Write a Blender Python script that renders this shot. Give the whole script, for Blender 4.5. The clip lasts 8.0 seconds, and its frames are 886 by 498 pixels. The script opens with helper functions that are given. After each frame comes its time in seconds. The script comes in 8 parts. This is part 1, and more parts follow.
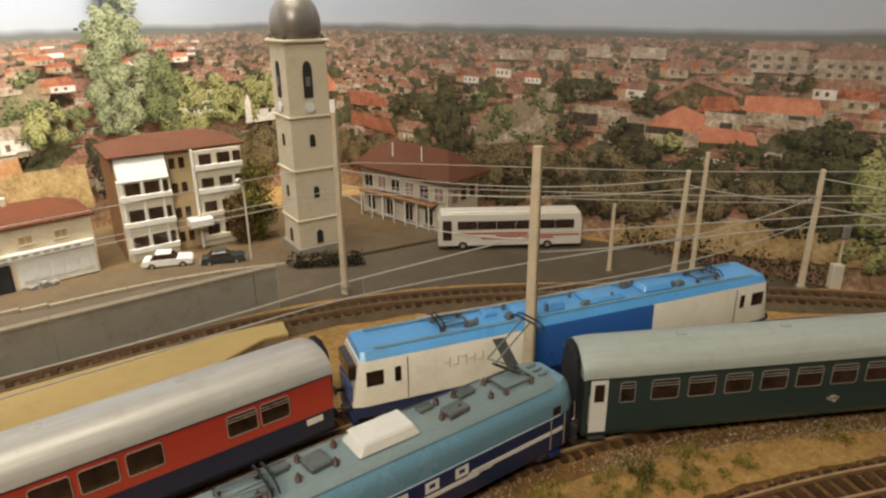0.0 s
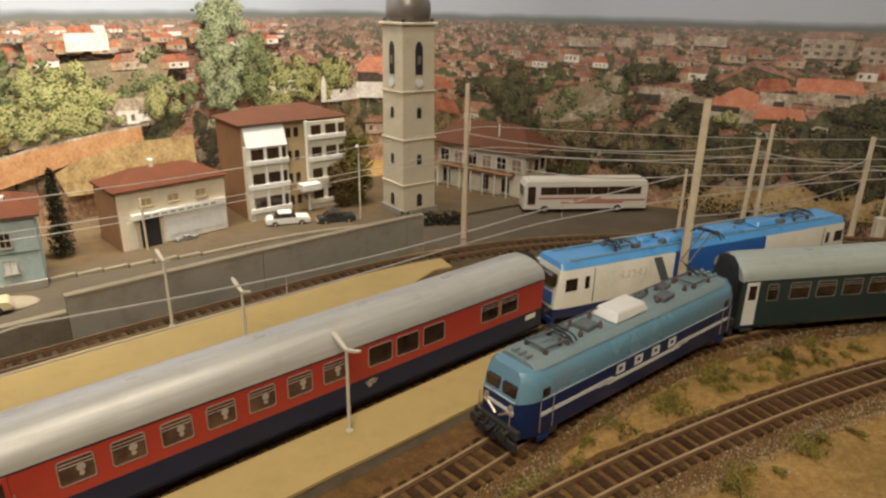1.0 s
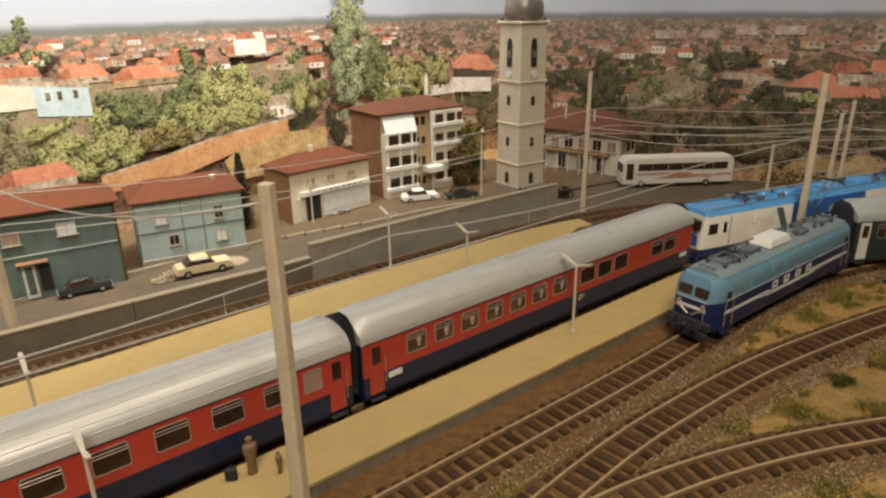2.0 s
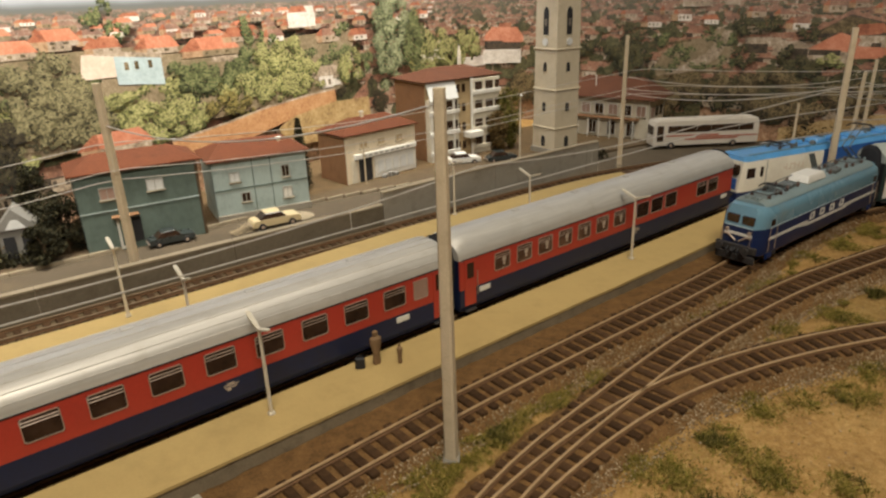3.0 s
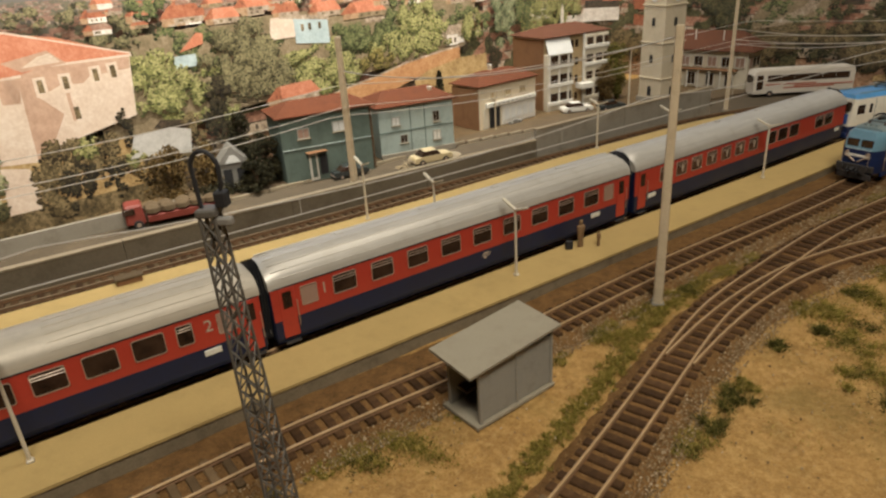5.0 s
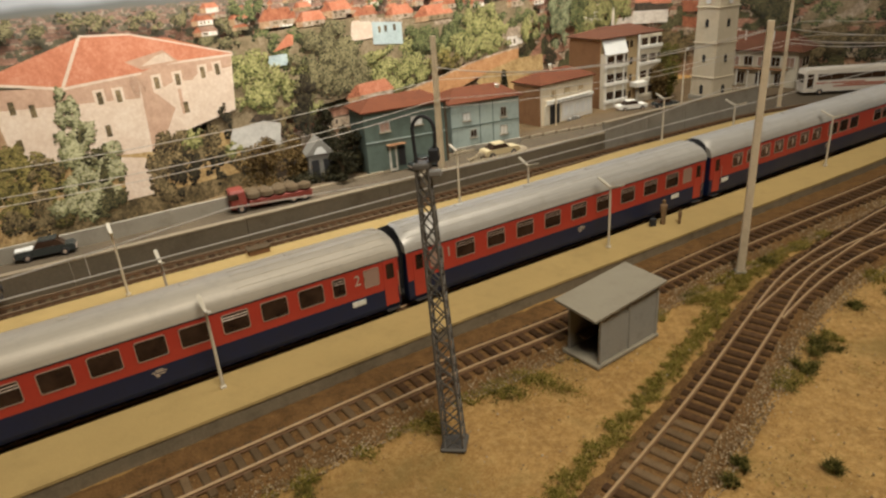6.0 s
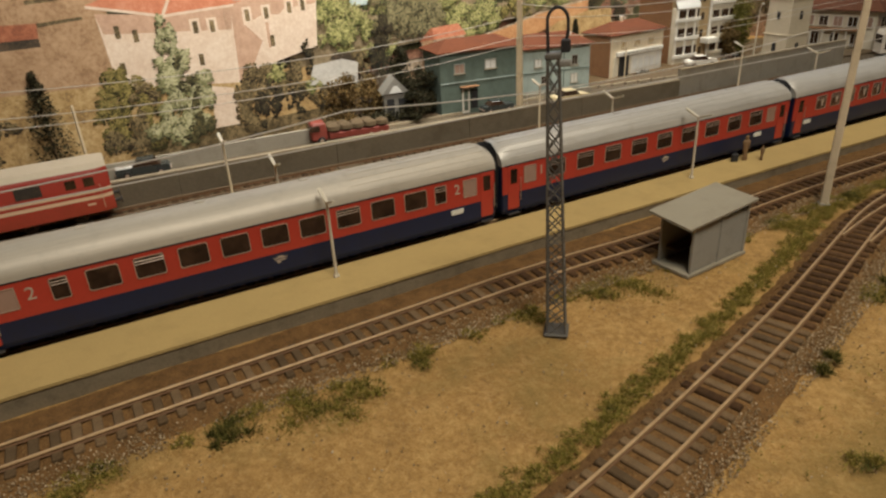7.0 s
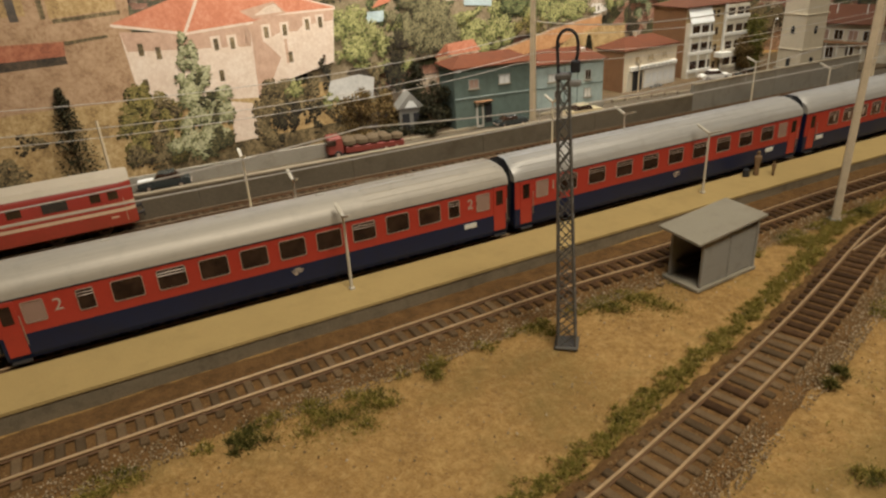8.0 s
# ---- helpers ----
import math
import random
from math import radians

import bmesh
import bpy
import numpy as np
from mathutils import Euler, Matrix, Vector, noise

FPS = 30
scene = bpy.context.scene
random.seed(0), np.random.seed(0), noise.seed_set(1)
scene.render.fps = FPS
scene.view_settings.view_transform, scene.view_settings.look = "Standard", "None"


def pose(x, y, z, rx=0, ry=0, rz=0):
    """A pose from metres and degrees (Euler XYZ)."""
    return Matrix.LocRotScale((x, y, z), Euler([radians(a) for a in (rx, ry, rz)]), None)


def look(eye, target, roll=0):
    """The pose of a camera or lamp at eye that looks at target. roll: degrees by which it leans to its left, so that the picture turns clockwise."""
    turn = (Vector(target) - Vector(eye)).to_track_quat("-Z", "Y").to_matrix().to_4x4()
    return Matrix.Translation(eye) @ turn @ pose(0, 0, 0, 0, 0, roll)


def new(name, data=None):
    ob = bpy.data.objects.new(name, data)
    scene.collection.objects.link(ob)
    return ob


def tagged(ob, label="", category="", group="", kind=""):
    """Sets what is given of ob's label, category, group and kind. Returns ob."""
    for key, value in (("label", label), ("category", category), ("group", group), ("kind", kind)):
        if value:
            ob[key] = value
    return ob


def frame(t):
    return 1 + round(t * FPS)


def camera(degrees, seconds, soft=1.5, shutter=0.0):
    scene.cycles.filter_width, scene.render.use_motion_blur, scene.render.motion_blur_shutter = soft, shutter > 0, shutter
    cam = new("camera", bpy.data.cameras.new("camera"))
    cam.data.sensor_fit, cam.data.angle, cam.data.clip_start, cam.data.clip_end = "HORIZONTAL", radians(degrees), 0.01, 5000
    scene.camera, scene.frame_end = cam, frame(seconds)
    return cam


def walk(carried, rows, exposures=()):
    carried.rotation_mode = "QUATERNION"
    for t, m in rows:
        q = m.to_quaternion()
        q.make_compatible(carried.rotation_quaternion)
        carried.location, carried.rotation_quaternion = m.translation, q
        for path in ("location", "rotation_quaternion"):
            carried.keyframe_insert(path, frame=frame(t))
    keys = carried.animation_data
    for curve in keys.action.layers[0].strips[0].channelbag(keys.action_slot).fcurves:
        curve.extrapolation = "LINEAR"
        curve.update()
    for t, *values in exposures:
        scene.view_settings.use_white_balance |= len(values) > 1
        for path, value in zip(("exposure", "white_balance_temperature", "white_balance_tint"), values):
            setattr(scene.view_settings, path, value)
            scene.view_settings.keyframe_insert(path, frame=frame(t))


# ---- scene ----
cam = camera(67.6, 8.0, soft=2.4)
PATH = [
    (0, (0.431, 0.406, 0.247), (-0.292, 2.133, -0.456), -0.5),
    (0.5, (0.357, 0.33, 0.228), (-0.287, 2.072, -0.514), -0.4),
    (1, (0.32, 0.249, 0.234), (-0.289, 2.021, -0.467), 0.9),
    (1.5, (0.271, 0.166, 0.238), (-0.364, 1.935, -0.445), -0.1),
    (1.7, (0.255, 0.131, 0.238), (-0.408, 1.888, -0.45), -0.5),
    (2.8, (0.22, 0.025, 0.218), (-0.455, 1.765, -0.501), -1.7),
    (3, (0.214, 0.009, 0.219), (-0.473, 1.738, -0.514), -2.0),
    (3.5, (0.202, -0.035, 0.217), (-0.496, 1.68, -0.538), -1.7),
    (4, (0.187, -0.084, 0.216), (-0.567, 1.59, -0.579), -2.7),
    (4.5, (0.185, -0.115, 0.226), (-0.543, 1.577, -0.554), -3.5),
    (4.7, (0.176, -0.132, 0.226), (-0.589, 1.532, -0.578), -3.6),
    (5.8, (0.138, -0.226, 0.236), (-0.718, 1.387, -0.58), -4.1),
    (6, (0.133, -0.242, 0.232), (-0.746, 1.368, -0.565), -4.2),
    (6.5, (0.124, -0.28, 0.209), (-0.801, 1.259, -0.67), -3.8),
    (7, (0.115, -0.298, 0.207), (-0.846, 1.225, -0.663), -3.1),
    (7.5, (0.115, -0.301, 0.208), (-0.876, 1.205, -0.658), -3.7),
    (8, (0.12, -0.304, 0.212), (-0.885, 1.21, -0.624), -3.4),
]
walk(cam, [(t, look(eye, target, roll)) for t, eye, target, roll in PATH],
     exposures=((0.0, 0.42), (0.5, 0.34), (1.5, 0.22), (3.0, 0.10), (4.5, 0.03), (6.0, -0.02), (8.0, -0.06)))

# ---- world and lights ----
world = bpy.data.worlds.new("room_air")
scene.world = world
world.use_nodes = True
world.node_tree.nodes["Background"].inputs["Color"].default_value = (0.9, 0.8, 0.68, 1)
world.node_tree.nodes["Background"].inputs["Strength"].default_value = 0.005


def unseen_lamp(eye, target, size, size_y, watts, color, spread=180):
    data = bpy.data.lights.new("unseen_lamp", "AREA")
    data.shape, data.size, data.size_y, data.energy, data.color, data.spread = "RECTANGLE", size, size_y, watts, color, radians(spread)
    ob = new("unseen_lamp", data)
    ob.matrix_world = look(eye, target)
    return ob


WARM = (1.0, 0.91, 0.76)
unseen_lamp((0.42, -0.30, 1.0), (0.0, 0.35, 0.0), 0.5, 0.22, 10.5, WARM)
# unseen fill lamp added overhead to lift the whole table
unseen_lamp((0.25, 0.50, 1.3), (0.15, 0.55, 0.0), 0.5, 0.3, 4.5, WARM)
# unseen strip hung close to the left backdrop panel to brighten its print
unseen_lamp((-0.19, 0.60, 0.64), (-0.44, 0.69, 0.10), 1.15, 0.08, 5.6, (1.0, 0.94, 0.82), 95)
# weaker unseen strip added to brighten the right backdrop panel
unseen_lamp((0.22, 0.98, 0.55), (0.27, 1.19, 0.12), 0.6, 0.08, 0.32, (1.0, 0.93, 0.80), 95)


# ---- materials ----
def nodes_of(name):
    m = bpy.data.materials.new(name)
    m.use_nodes = True
    return m, m.node_tree.nodes, m.node_tree.links, m.node_tree.nodes["Principled BSDF"]


def mix_rgb(nd, lk, fac, a, b, blend="MIX"):
    n = nd.new("ShaderNodeMix")
    n.data_type, n.blend_type = "RGBA", blend
    for sock, v in ((0, fac), (6, a), (7, b)):
        if isinstance(v, (int, float)):
            n.inputs[sock].default_value = v
        elif isinstance(v, tuple):
            n.inputs[sock].default_value = (*v, 1)
        else:
            lk.new(v, n.inputs[sock])
    return n.outputs[2]


def noise_out(nd, lk, scale, detail=4, rough=0.6, squash=None):
    tc = nd.new("ShaderNodeTexCoord")
    src = tc.outputs["Object"]
    if squash:
        mp = nd.new("ShaderNodeMapping")
        mp.inputs["Scale"].default_value = squash
        lk.new(src, mp.inputs["Vector"])
        src = mp.outputs["Vector"]
    n = nd.new("ShaderNodeTexNoise")
    n.inputs["Scale"].default_value, n.inputs["Detail"].default_value, n.inputs["Roughness"].default_value = scale, detail, rough
    lk.new(src, n.inputs["Vector"])
    return n.outputs["Fac"]


def ramp(nd, lk, fac, stops):
    r = nd.new("ShaderNodeValToRGB")
    el = r.color_ramp.elements
    while len(el) < len(stops):
        el.new(0.5)
    for e, (p, c) in zip(el, stops):
        e.position, e.color = p, (*c, 1)
    lk.new(fac, r.inputs[0])
    return r.outputs[0]


def surface(name, color, rough=0.6, vary=0.25, coarse=60, fine=700, bump=0.0, metal=0.0, dirt=None, dirt_amount=0.5, pieces=0.0, squash=None, coat=0.0):
    """A painted, stony or earthy surface: base colour varied at two scales, with dirt patches, grain relief and piece-to-piece change."""
    m, nd, lk, bs = nodes_of(name)
    big = noise_out(nd, lk, coarse, 5, 0.65, squash)
    small = noise_out(nd, lk, fine, 3, 0.7, squash)
    dark = tuple(c * (1 - vary) for c in color)
    light = tuple(min(1.0, c * (1 + vary)) for c in color)
    col = ramp(nd, lk, small, [(0.3, dark), (0.7, light)])
    col = mix_rgb(nd, lk, 0.5, col, ramp(nd, lk, big, [(0.3, dark), (0.7, light)]))
    if dirt:
        mask = ramp(nd, lk, noise_out(nd, lk, coarse * 1.7, 6, 0.7), [(0.5, (0, 0, 0)), (0.72, (dirt_amount,) * 3)])
        col = mix_rgb(nd, lk, mask, col, dirt)
    if pieces:
        info = nd.new("ShaderNodeObjectInfo")
        shade = ramp(nd, lk, info.outputs["Random"], [(0.0, (1 - pieces,) * 3), (1.0, (1 + pieces * 0.6,) * 3)])
        col = mix_rgb(nd, lk, 1.0, col, shade, "MULTIPLY")
    lk.new(col, bs.inputs["Base Color"])
    bs.inputs["Metallic"].default_value = metal
    if rough >= 0.8:
        bs.inputs["Specular IOR Level"].default_value = 0.12
    lk.new(ramp(nd, lk, big, [(0.25, (max(0, rough - 0.12),) * 3), (0.75, (min(1, rough + 0.12),) * 3)]), bs.inputs["Roughness"])
    if coat:
        bs.inputs["Coat Weight"].default_value, bs.inputs["Coat Roughness"].default_value = coat, 0.18
    if bump:
        b = nd.new("ShaderNodeBump")
        b.inputs["Strength"].default_value, b.inputs["Distance"].default_value = bump, 0.001
        lk.new(small, b.inputs["Height"])
        lk.new(b.outputs[0], bs.inputs["Normal"])
    return m


def island(name, stops, rough=0.9, bump=0.0):
    """Many small joined pieces, each with its own colour from the ramp."""
    m, nd, lk, bs = nodes_of(name)
    geo = nd.new("ShaderNodeNewGeometry")
    col = ramp(nd, lk, geo.outputs["Random Per Island"], stops)
    small = noise_out(nd, lk, 900, 3)
    col = mix_rgb(nd, lk, 0.35, col, mix_rgb(nd, lk, 1.0, col, ramp(nd, lk, small, [(0.3, (0.55,) * 3), (0.7, (1.3,) * 3)]), "MULTIPLY"))
    lk.new(col, bs.inputs["Base Color"])
    bs.inputs["Roughness"].default_value = rough
    bs.inputs["Specular IOR Level"].default_value = 0.12
    return m


def glass_dark(name, color=(0.012, 0.012, 0.014), rough=0.12):
    m, nd, lk, bs = nodes_of(name)
    n = noise_out(nd, lk, 90, 3)
    lk.new(ramp(nd, lk, n, [(0.3, tuple(c * 0.6 for c in color)), (0.75, tuple(c * 1.8 for c in color))]), bs.inputs["Base Color"])
    bs.inputs["Roughness"].default_value = rough
    return m


M = {}
M["sand"] = None
M["ballast"] = surface("ballast_gravel", (0.185, 0.100, 0.038), 0.95, 0.55, 110, 900, 1.0, dirt=(0.085, 0.046, 0.018), dirt_amount=0.7)
M["sleeper"] = surface("brown_sleeper", (0.070, 0.037, 0.017), 0.85, 0.4, 160, 1400, 0.4, dirt=(0.125, 0.07, 0.032), dirt_amount=0.6, pieces=0.4)
M["dust_bed"] = surface("grey_dusty_ballast", (0.120, 0.086, 0.050), 0.95, 0.45, 110, 900, 0.8, dirt=(0.070, 0.050, 0.030), dirt_amount=0.7)
M["dull_head"] = surface("dull_rail_head", (0.175, 0.115, 0.062), 0.7, 0.25, 120, 800, dirt=(0.10, 0.066, 0.036), dirt_amount=0.6)
M["rail"] = surface("rusty_rail", (0.165, 0.083, 0.034), 0.65, 0.25, 120, 900, 0.1, metal=0.05, dirt=(0.09, 0.052, 0.025))
M["rail_head"] = surface("worn_rail_head", (0.50, 0.335, 0.175), 0.42, 0.15, 120, 800, metal=0.3, dirt=(0.26, 0.165, 0.09), dirt_amount=0.5)
M["platform"] = surface("yellow_platform", (0.48, 0.345, 0.142), 0.8, 0.1, 30, 1200, 0.15, dirt=(0.30, 0.215, 0.09), dirt_amount=0.3)
M["platform_edge"] = surface("grey_platform_wall", (0.235, 0.19, 0.125), 0.9, 0.25, 60, 900, 0.3, dirt=(0.09, 0.07, 0.045))
M["asphalt"] = surface("asphalt", (0.098, 0.077, 0.053), 0.9, 0.25, 18, 1200, 0.15, dirt=(0.16, 0.12, 0.075), dirt_amount=0.5)
M["concrete"] = surface("grey_concrete", (0.27, 0.245, 0.20), 0.85, 0.16, 30, 900, 0.2, dirt=(0.16, 0.13, 0.09))
M["wall_grey"] = surface("grey_barrier", (0.168, 0.139, 0.098), 0.85, 0.22, 14, 500, 0.2, dirt=(0.090, 0.070, 0.045), dirt_amount=0.6)
M["paving"] = surface("dusty_paving", (0.115, 0.083, 0.050), 0.9, 0.3, 30, 500, 0.3, dirt=(0.07, 0.05, 0.03))
M["yard"] = surface("dark_trodden_earth", (0.125, 0.083, 0.043), 0.95, 0.35, 30, 500, 0.3, dirt=(0.065, 0.046, 0.025))
M["kerb"] = surface("kerb_stone", (0.30, 0.25, 0.175), 0.85, 0.2, 60, 900, 0.2)
M["mast"] = surface("weathered_mast", (0.58, 0.48, 0.335), 0.8, 0.14, 60, 800, 0.1, dirt=(0.36, 0.285, 0.185))
M["lattice"] = surface("dark_lattice_steel", (0.115, 0.105, 0.09), 0.6, 0.25, 80, 900, metal=0.2)
M["wire"] = surface("pale_wire", (0.50, 0.46, 0.40), 0.45, 0.15, 40, 600, metal=0.2)
M["lamp_white"] = surface("cream_lamp_paint", (0.62, 0.56, 0.44), 0.5, 0.1, 80, 700)
M["black"] = surface("black_rubber", (0.016, 0.016, 0.018), 0.7, 0.3, 90, 900, 0.1)
M["under"] = surface("grimy_underframe", (0.03, 0.026, 0.024), 0.75, 0.35, 90, 900, 0.2, dirt=(0.09, 0.06, 0.04))
M["steel"] = surface("wheel_steel", (0.22, 0.19, 0.16), 0.4, 0.2, 120, 900, metal=0.7)
M["coach_red"] = surface("red_coach_paint", (0.43, 0.043, 0.026), 0.42, 0.12, 20, 500, dirt=(0.27, 0.036, 0.024), dirt_amount=0.4, coat=0.15)
M["coach_navy"] = surface("navy_coach_paint", (0.0035, 0.0110, 0.046), 0.42, 0.25, 24, 500, dirt=(0.010, 0.012, 0.026), dirt_amount=0.6, coat=0.05)
M["coach_roof"] = surface("silver_grey_roof", (0.47, 0.425, 0.35), 0.5, 0.16, 60, 420, metal=0.15, dirt=(0.36, 0.325, 0.27), dirt_amount=0.5, squash=(0.05, 1, 1))
M["silver_roof"] = surface("bright_silver_roof", (0.54, 0.515, 0.465), 0.47, 0.2, 50, 420, metal=0.3, dirt=(0.42, 0.385, 0.32), dirt_amount=0.45, squash=(0.05, 1, 1))
M["coach_green"] = surface("dark_green_coach_paint", (0.018, 0.040, 0.038), 0.4, 0.15, 22, 500, dirt=(0.035, 0.042, 0.038), coat=0.2)
M["green_roof"] = surface("grey_green_roof", (0.36, 0.39, 0.35), 0.5, 0.15, 60, 420, dirt=(0.27, 0.27, 0.23), dirt_amount=0.5, squash=(0.05, 1, 1))
M["chrome"] = surface("bright_window_frame", (0.50, 0.40, 0.32), 0.35, 0.1, 80, 600, metal=0.5)
M["glass"] = glass_dark("dark_window_glass", (0.034, 0.019, 0.012), 0.1)
M["glass_warm"] = glass_dark("warm_lit_glass", (0.10, 0.055, 0.035), 0.14)
M["glass_frost"] = surface("frosted_window", (0.34, 0.22, 0.17), 0.4, 0.1, 60, 500)
M["curtain"] = surface("white_cloth", (0.46, 0.37, 0.29), 0.8, 0.2, 200, 900)
M["white"] = surface("white_paint", (0.72, 0.70, 0.64), 0.45, 0.07, 40, 600, dirt=(0.5, 0.46, 0.38), dirt_amount=0.3)
M["loco_light"] = surface("light_blue_loco_paint", (0.135, 0.265, 0.345), 0.28, 0.12, 18, 500, dirt=(0.18, 0.235, 0.245), dirt_amount=0.65, coat=0.25)
M["loco_pale"] = surface("pale_blue_trim", (0.42, 0.52, 0.56), 0.4, 0.1, 30, 500)
M["loco_roof"] = surface("dusty_blue_roof", (0.19, 0.25, 0.255), 0.6, 0.16, 24, 500, dirt=(0.23, 0.225, 0.18), dirt_amount=0.6)
M["loco_navy"] = surface("deep_blue_loco_paint", (0.004, 0.018, 0.085), 0.42, 0.14, 20, 500, dirt=(0.012, 0.026, 0.07), coat=0.08)
M["loco_bright"] = surface("bright_blue_loco_paint", (0.105, 0.35, 0.70), 0.34, 0.14, 20, 400, dirt=(0.13, 0.27, 0.42), dirt_amount=0.6, coat=0.3)
M["loco_mid"] = surface("blue_loco_side", (0.025, 0.10, 0.33), 0.34, 0.12, 20, 500, coat=0.3)
M["loco_cream"] = surface("cream_white_loco_paint", (0.76, 0.70, 0.58), 0.4, 0.08, 18, 500, dirt=(0.58, 0.50, 0.37), dirt_amount=0.6, coat=0.2)
M["copper"] = surface("brown_insulator", (0.085, 0.045, 0.032), 0.4, 0.2, 200, 900)
M["gear"] = surface("dusty_roof_gear", (0.10, 0.115, 0.115), 0.6, 0.3, 120, 900, dirt=(0.22, 0.2, 0.16))
M["diesel_red"] = surface("oxide_red_diesel_paint", (0.30, 0.034, 0.022), 0.4, 0.12, 22, 500, dirt=(0.2, 0.03, 0.02), coat=0.2)
M["diesel_cream"] = surface("cream_stripe", (0.62, 0.47, 0.34), 0.5, 0.08, 30, 600)
M["diesel_roof"] = surface("pale_dusty_roof", (0.47, 0.40, 0.30), 0.6, 0.1, 22, 600, dirt=(0.36, 0.3, 0.22))
M["shed_grey"] = surface("grey_shed_boards", (0.30, 0.285, 0.245), 0.75, 0.1, 50, 800, 0.1, dirt=(0.2, 0.185, 0.15))
M["shed_roof"] = surface("grey_felt_roof", (0.31, 0.275, 0.205), 0.9, 0.09, 40, 1400, 0.3, dirt=(0.24, 0.2, 0.15))
M["tower_stone"] = surface("tan_render_stone", (0.56, 0.485, 0.355), 0.85, 0.1, 24, 400, 0.2, dirt=(0.42, 0.35, 0.24), dirt_amount=0.5)
M["dome"] = surface("grey_lead_dome", (0.20, 0.175, 0.15), 0.38, 0.15, 26, 400, metal=0.35, dirt=(0.3, 0.26, 0.21))
M["roof_brown"] = surface("brown_red_roof", (0.098, 0.041, 0.024), 0.9, 0.22, 30, 400, 0.15, dirt=(0.066, 0.032, 0.02))
M["roof_red"] = surface("red_brown_roof", (0.112, 0.039, 0.020), 0.9, 0.22, 30, 400, 0.15, dirt=(0.07, 0.030, 0.018))
M["teal"] = surface("pale_teal_render", (0.36, 0.43, 0.41), 0.85, 0.14, 22, 300, 0.15, dirt=(0.22, 0.25, 0.22), dirt_amount=0.7, squash=(1, 1, 0.35))
M["teal_dark"] = surface("dark_teal_render", (0.115, 0.150, 0.130), 0.85, 0.16, 26, 300, 0.15, dirt=(0.075, 0.092, 0.075), dirt_amount=0.7, squash=(1, 1, 0.35))
M["cream_wall"] = surface("cream_house_render", (0.66, 0.57, 0.42), 0.85, 0.1, 26, 400, 0.15, dirt=(0.48, 0.38, 0.25))
M["shop_white"] = surface("white_shop_front", (0.68, 0.66, 0.60), 0.7, 0.1, 60, 500, dirt=(0.46, 0.42, 0.35))
M["brown_wall"] = surface("brown_side_wall", (0.23, 0.125, 0.065), 0.9, 0.16, 26, 500, 0.2, dirt=(0.14, 0.075, 0.04))
M["apt_wall"] = surface("pale_apartment_render", (0.60, 0.55, 0.44), 0.85, 0.12, 30, 400, 0.1, dirt=(0.42, 0.35, 0.24))
M["apt_tan"] = surface("tan_apartment_render", (0.43, 0.32, 0.18), 0.85, 0.12, 30, 500, 0.1, dirt=(0.3, 0.21, 0.11))
M["bus_white"] = surface("white_bus_paint", (0.66, 0.61, 0.53), 0.35, 0.06, 40, 500, coat=0.3)
M["bus_red"] = surface("red_bus_stripe", (0.40, 0.10, 0.06), 0.4, 0.1, 60, 500)
M["car_cream"] = surface("cream_car_paint", (0.56, 0.46, 0.27), 0.35, 0.06, 60, 500, coat=0.4)
M["car_dark"] = surface("dark_car_paint", (0.03, 0.037, 0.037), 0.3, 0.1, 60, 500, coat=0.4)
M["truck_red"] = surface("red_truck_paint", (0.20, 0.036, 0.024), 0.6, 0.2, 60, 500)
M["frame_grey"] = surface("weathered_frame_paint", (0.36, 0.36, 0.32), 0.7, 0.15, 80, 600)
M["canvas"] = surface("pale_canvas", (0.62, 0.62, 0.60), 0.9, 0.1, 60, 500)
M["figure"] = surface("brown_figure_paint", (0.22, 0.14, 0.075), 0.8, 0.35, 200, 700)
M["bark"] = surface("bark", (0.09, 0.06, 0.035), 0.9, 0.3, 120, 700, 0.4)
M["leaf_green"] = island("green_foliage", [(0.0, (0.035, 0.04, 0.010)), (0.5, (0.11, 0.105, 0.022)), (1.0, (0.20, 0.165, 0.045))])
M["leaf_olive"] = island("autumn_foliage", [(0.0, (0.035, 0.024, 0.010)), (0.5, (0.125, 0.082, 0.030)), (1.0, (0.25, 0.165, 0.065))])
M["leaf_dark"] = island("dark_foliage", [(0.0, (0.012, 0.012, 0.007)), (0.6, (0.032, 0.030, 0.016)), (1.0, (0.065, 0.055, 0.026))])
M["tuft"] = island("dry_green_turf", [(0.0, (0.085, 0.078, 0.014)), (0.4, (0.20, 0.165, 0.030)), (0.8, (0.33, 0.245, 0.058)), (1.0, (0.52, 0.36, 0.13))])
M["tuft_dark"] = island("dark_green_turf", [(0.0, (0.030, 0.031, 0.008)), (0.45, (0.082, 0.078, 0.018)), (0.85, (0.18, 0.145, 0.036)), (1.0, (0.30, 0.225, 0.07))])
M["stones_brown"] = island("brown_ballast_stones", [(0.0, (0.10, 0.056, 0.024)), (0.5, (0.20, 0.115, 0.048)), (1.0, (0.34, 0.215, 0.10))])
M["straw"] = island("pale_straw", [(0.0, (0.24, 0.18, 0.10)), (1.0, (0.55, 0.45, 0.30))])
M["sleeper_pale"] = surface("pale_sleeper", (0.155, 0.102, 0.054), 0.85, 0.4, 160, 1400, 0.4, dirt=(0.085, 0.05, 0.024), dirt_amount=0.6, pieces=0.4)
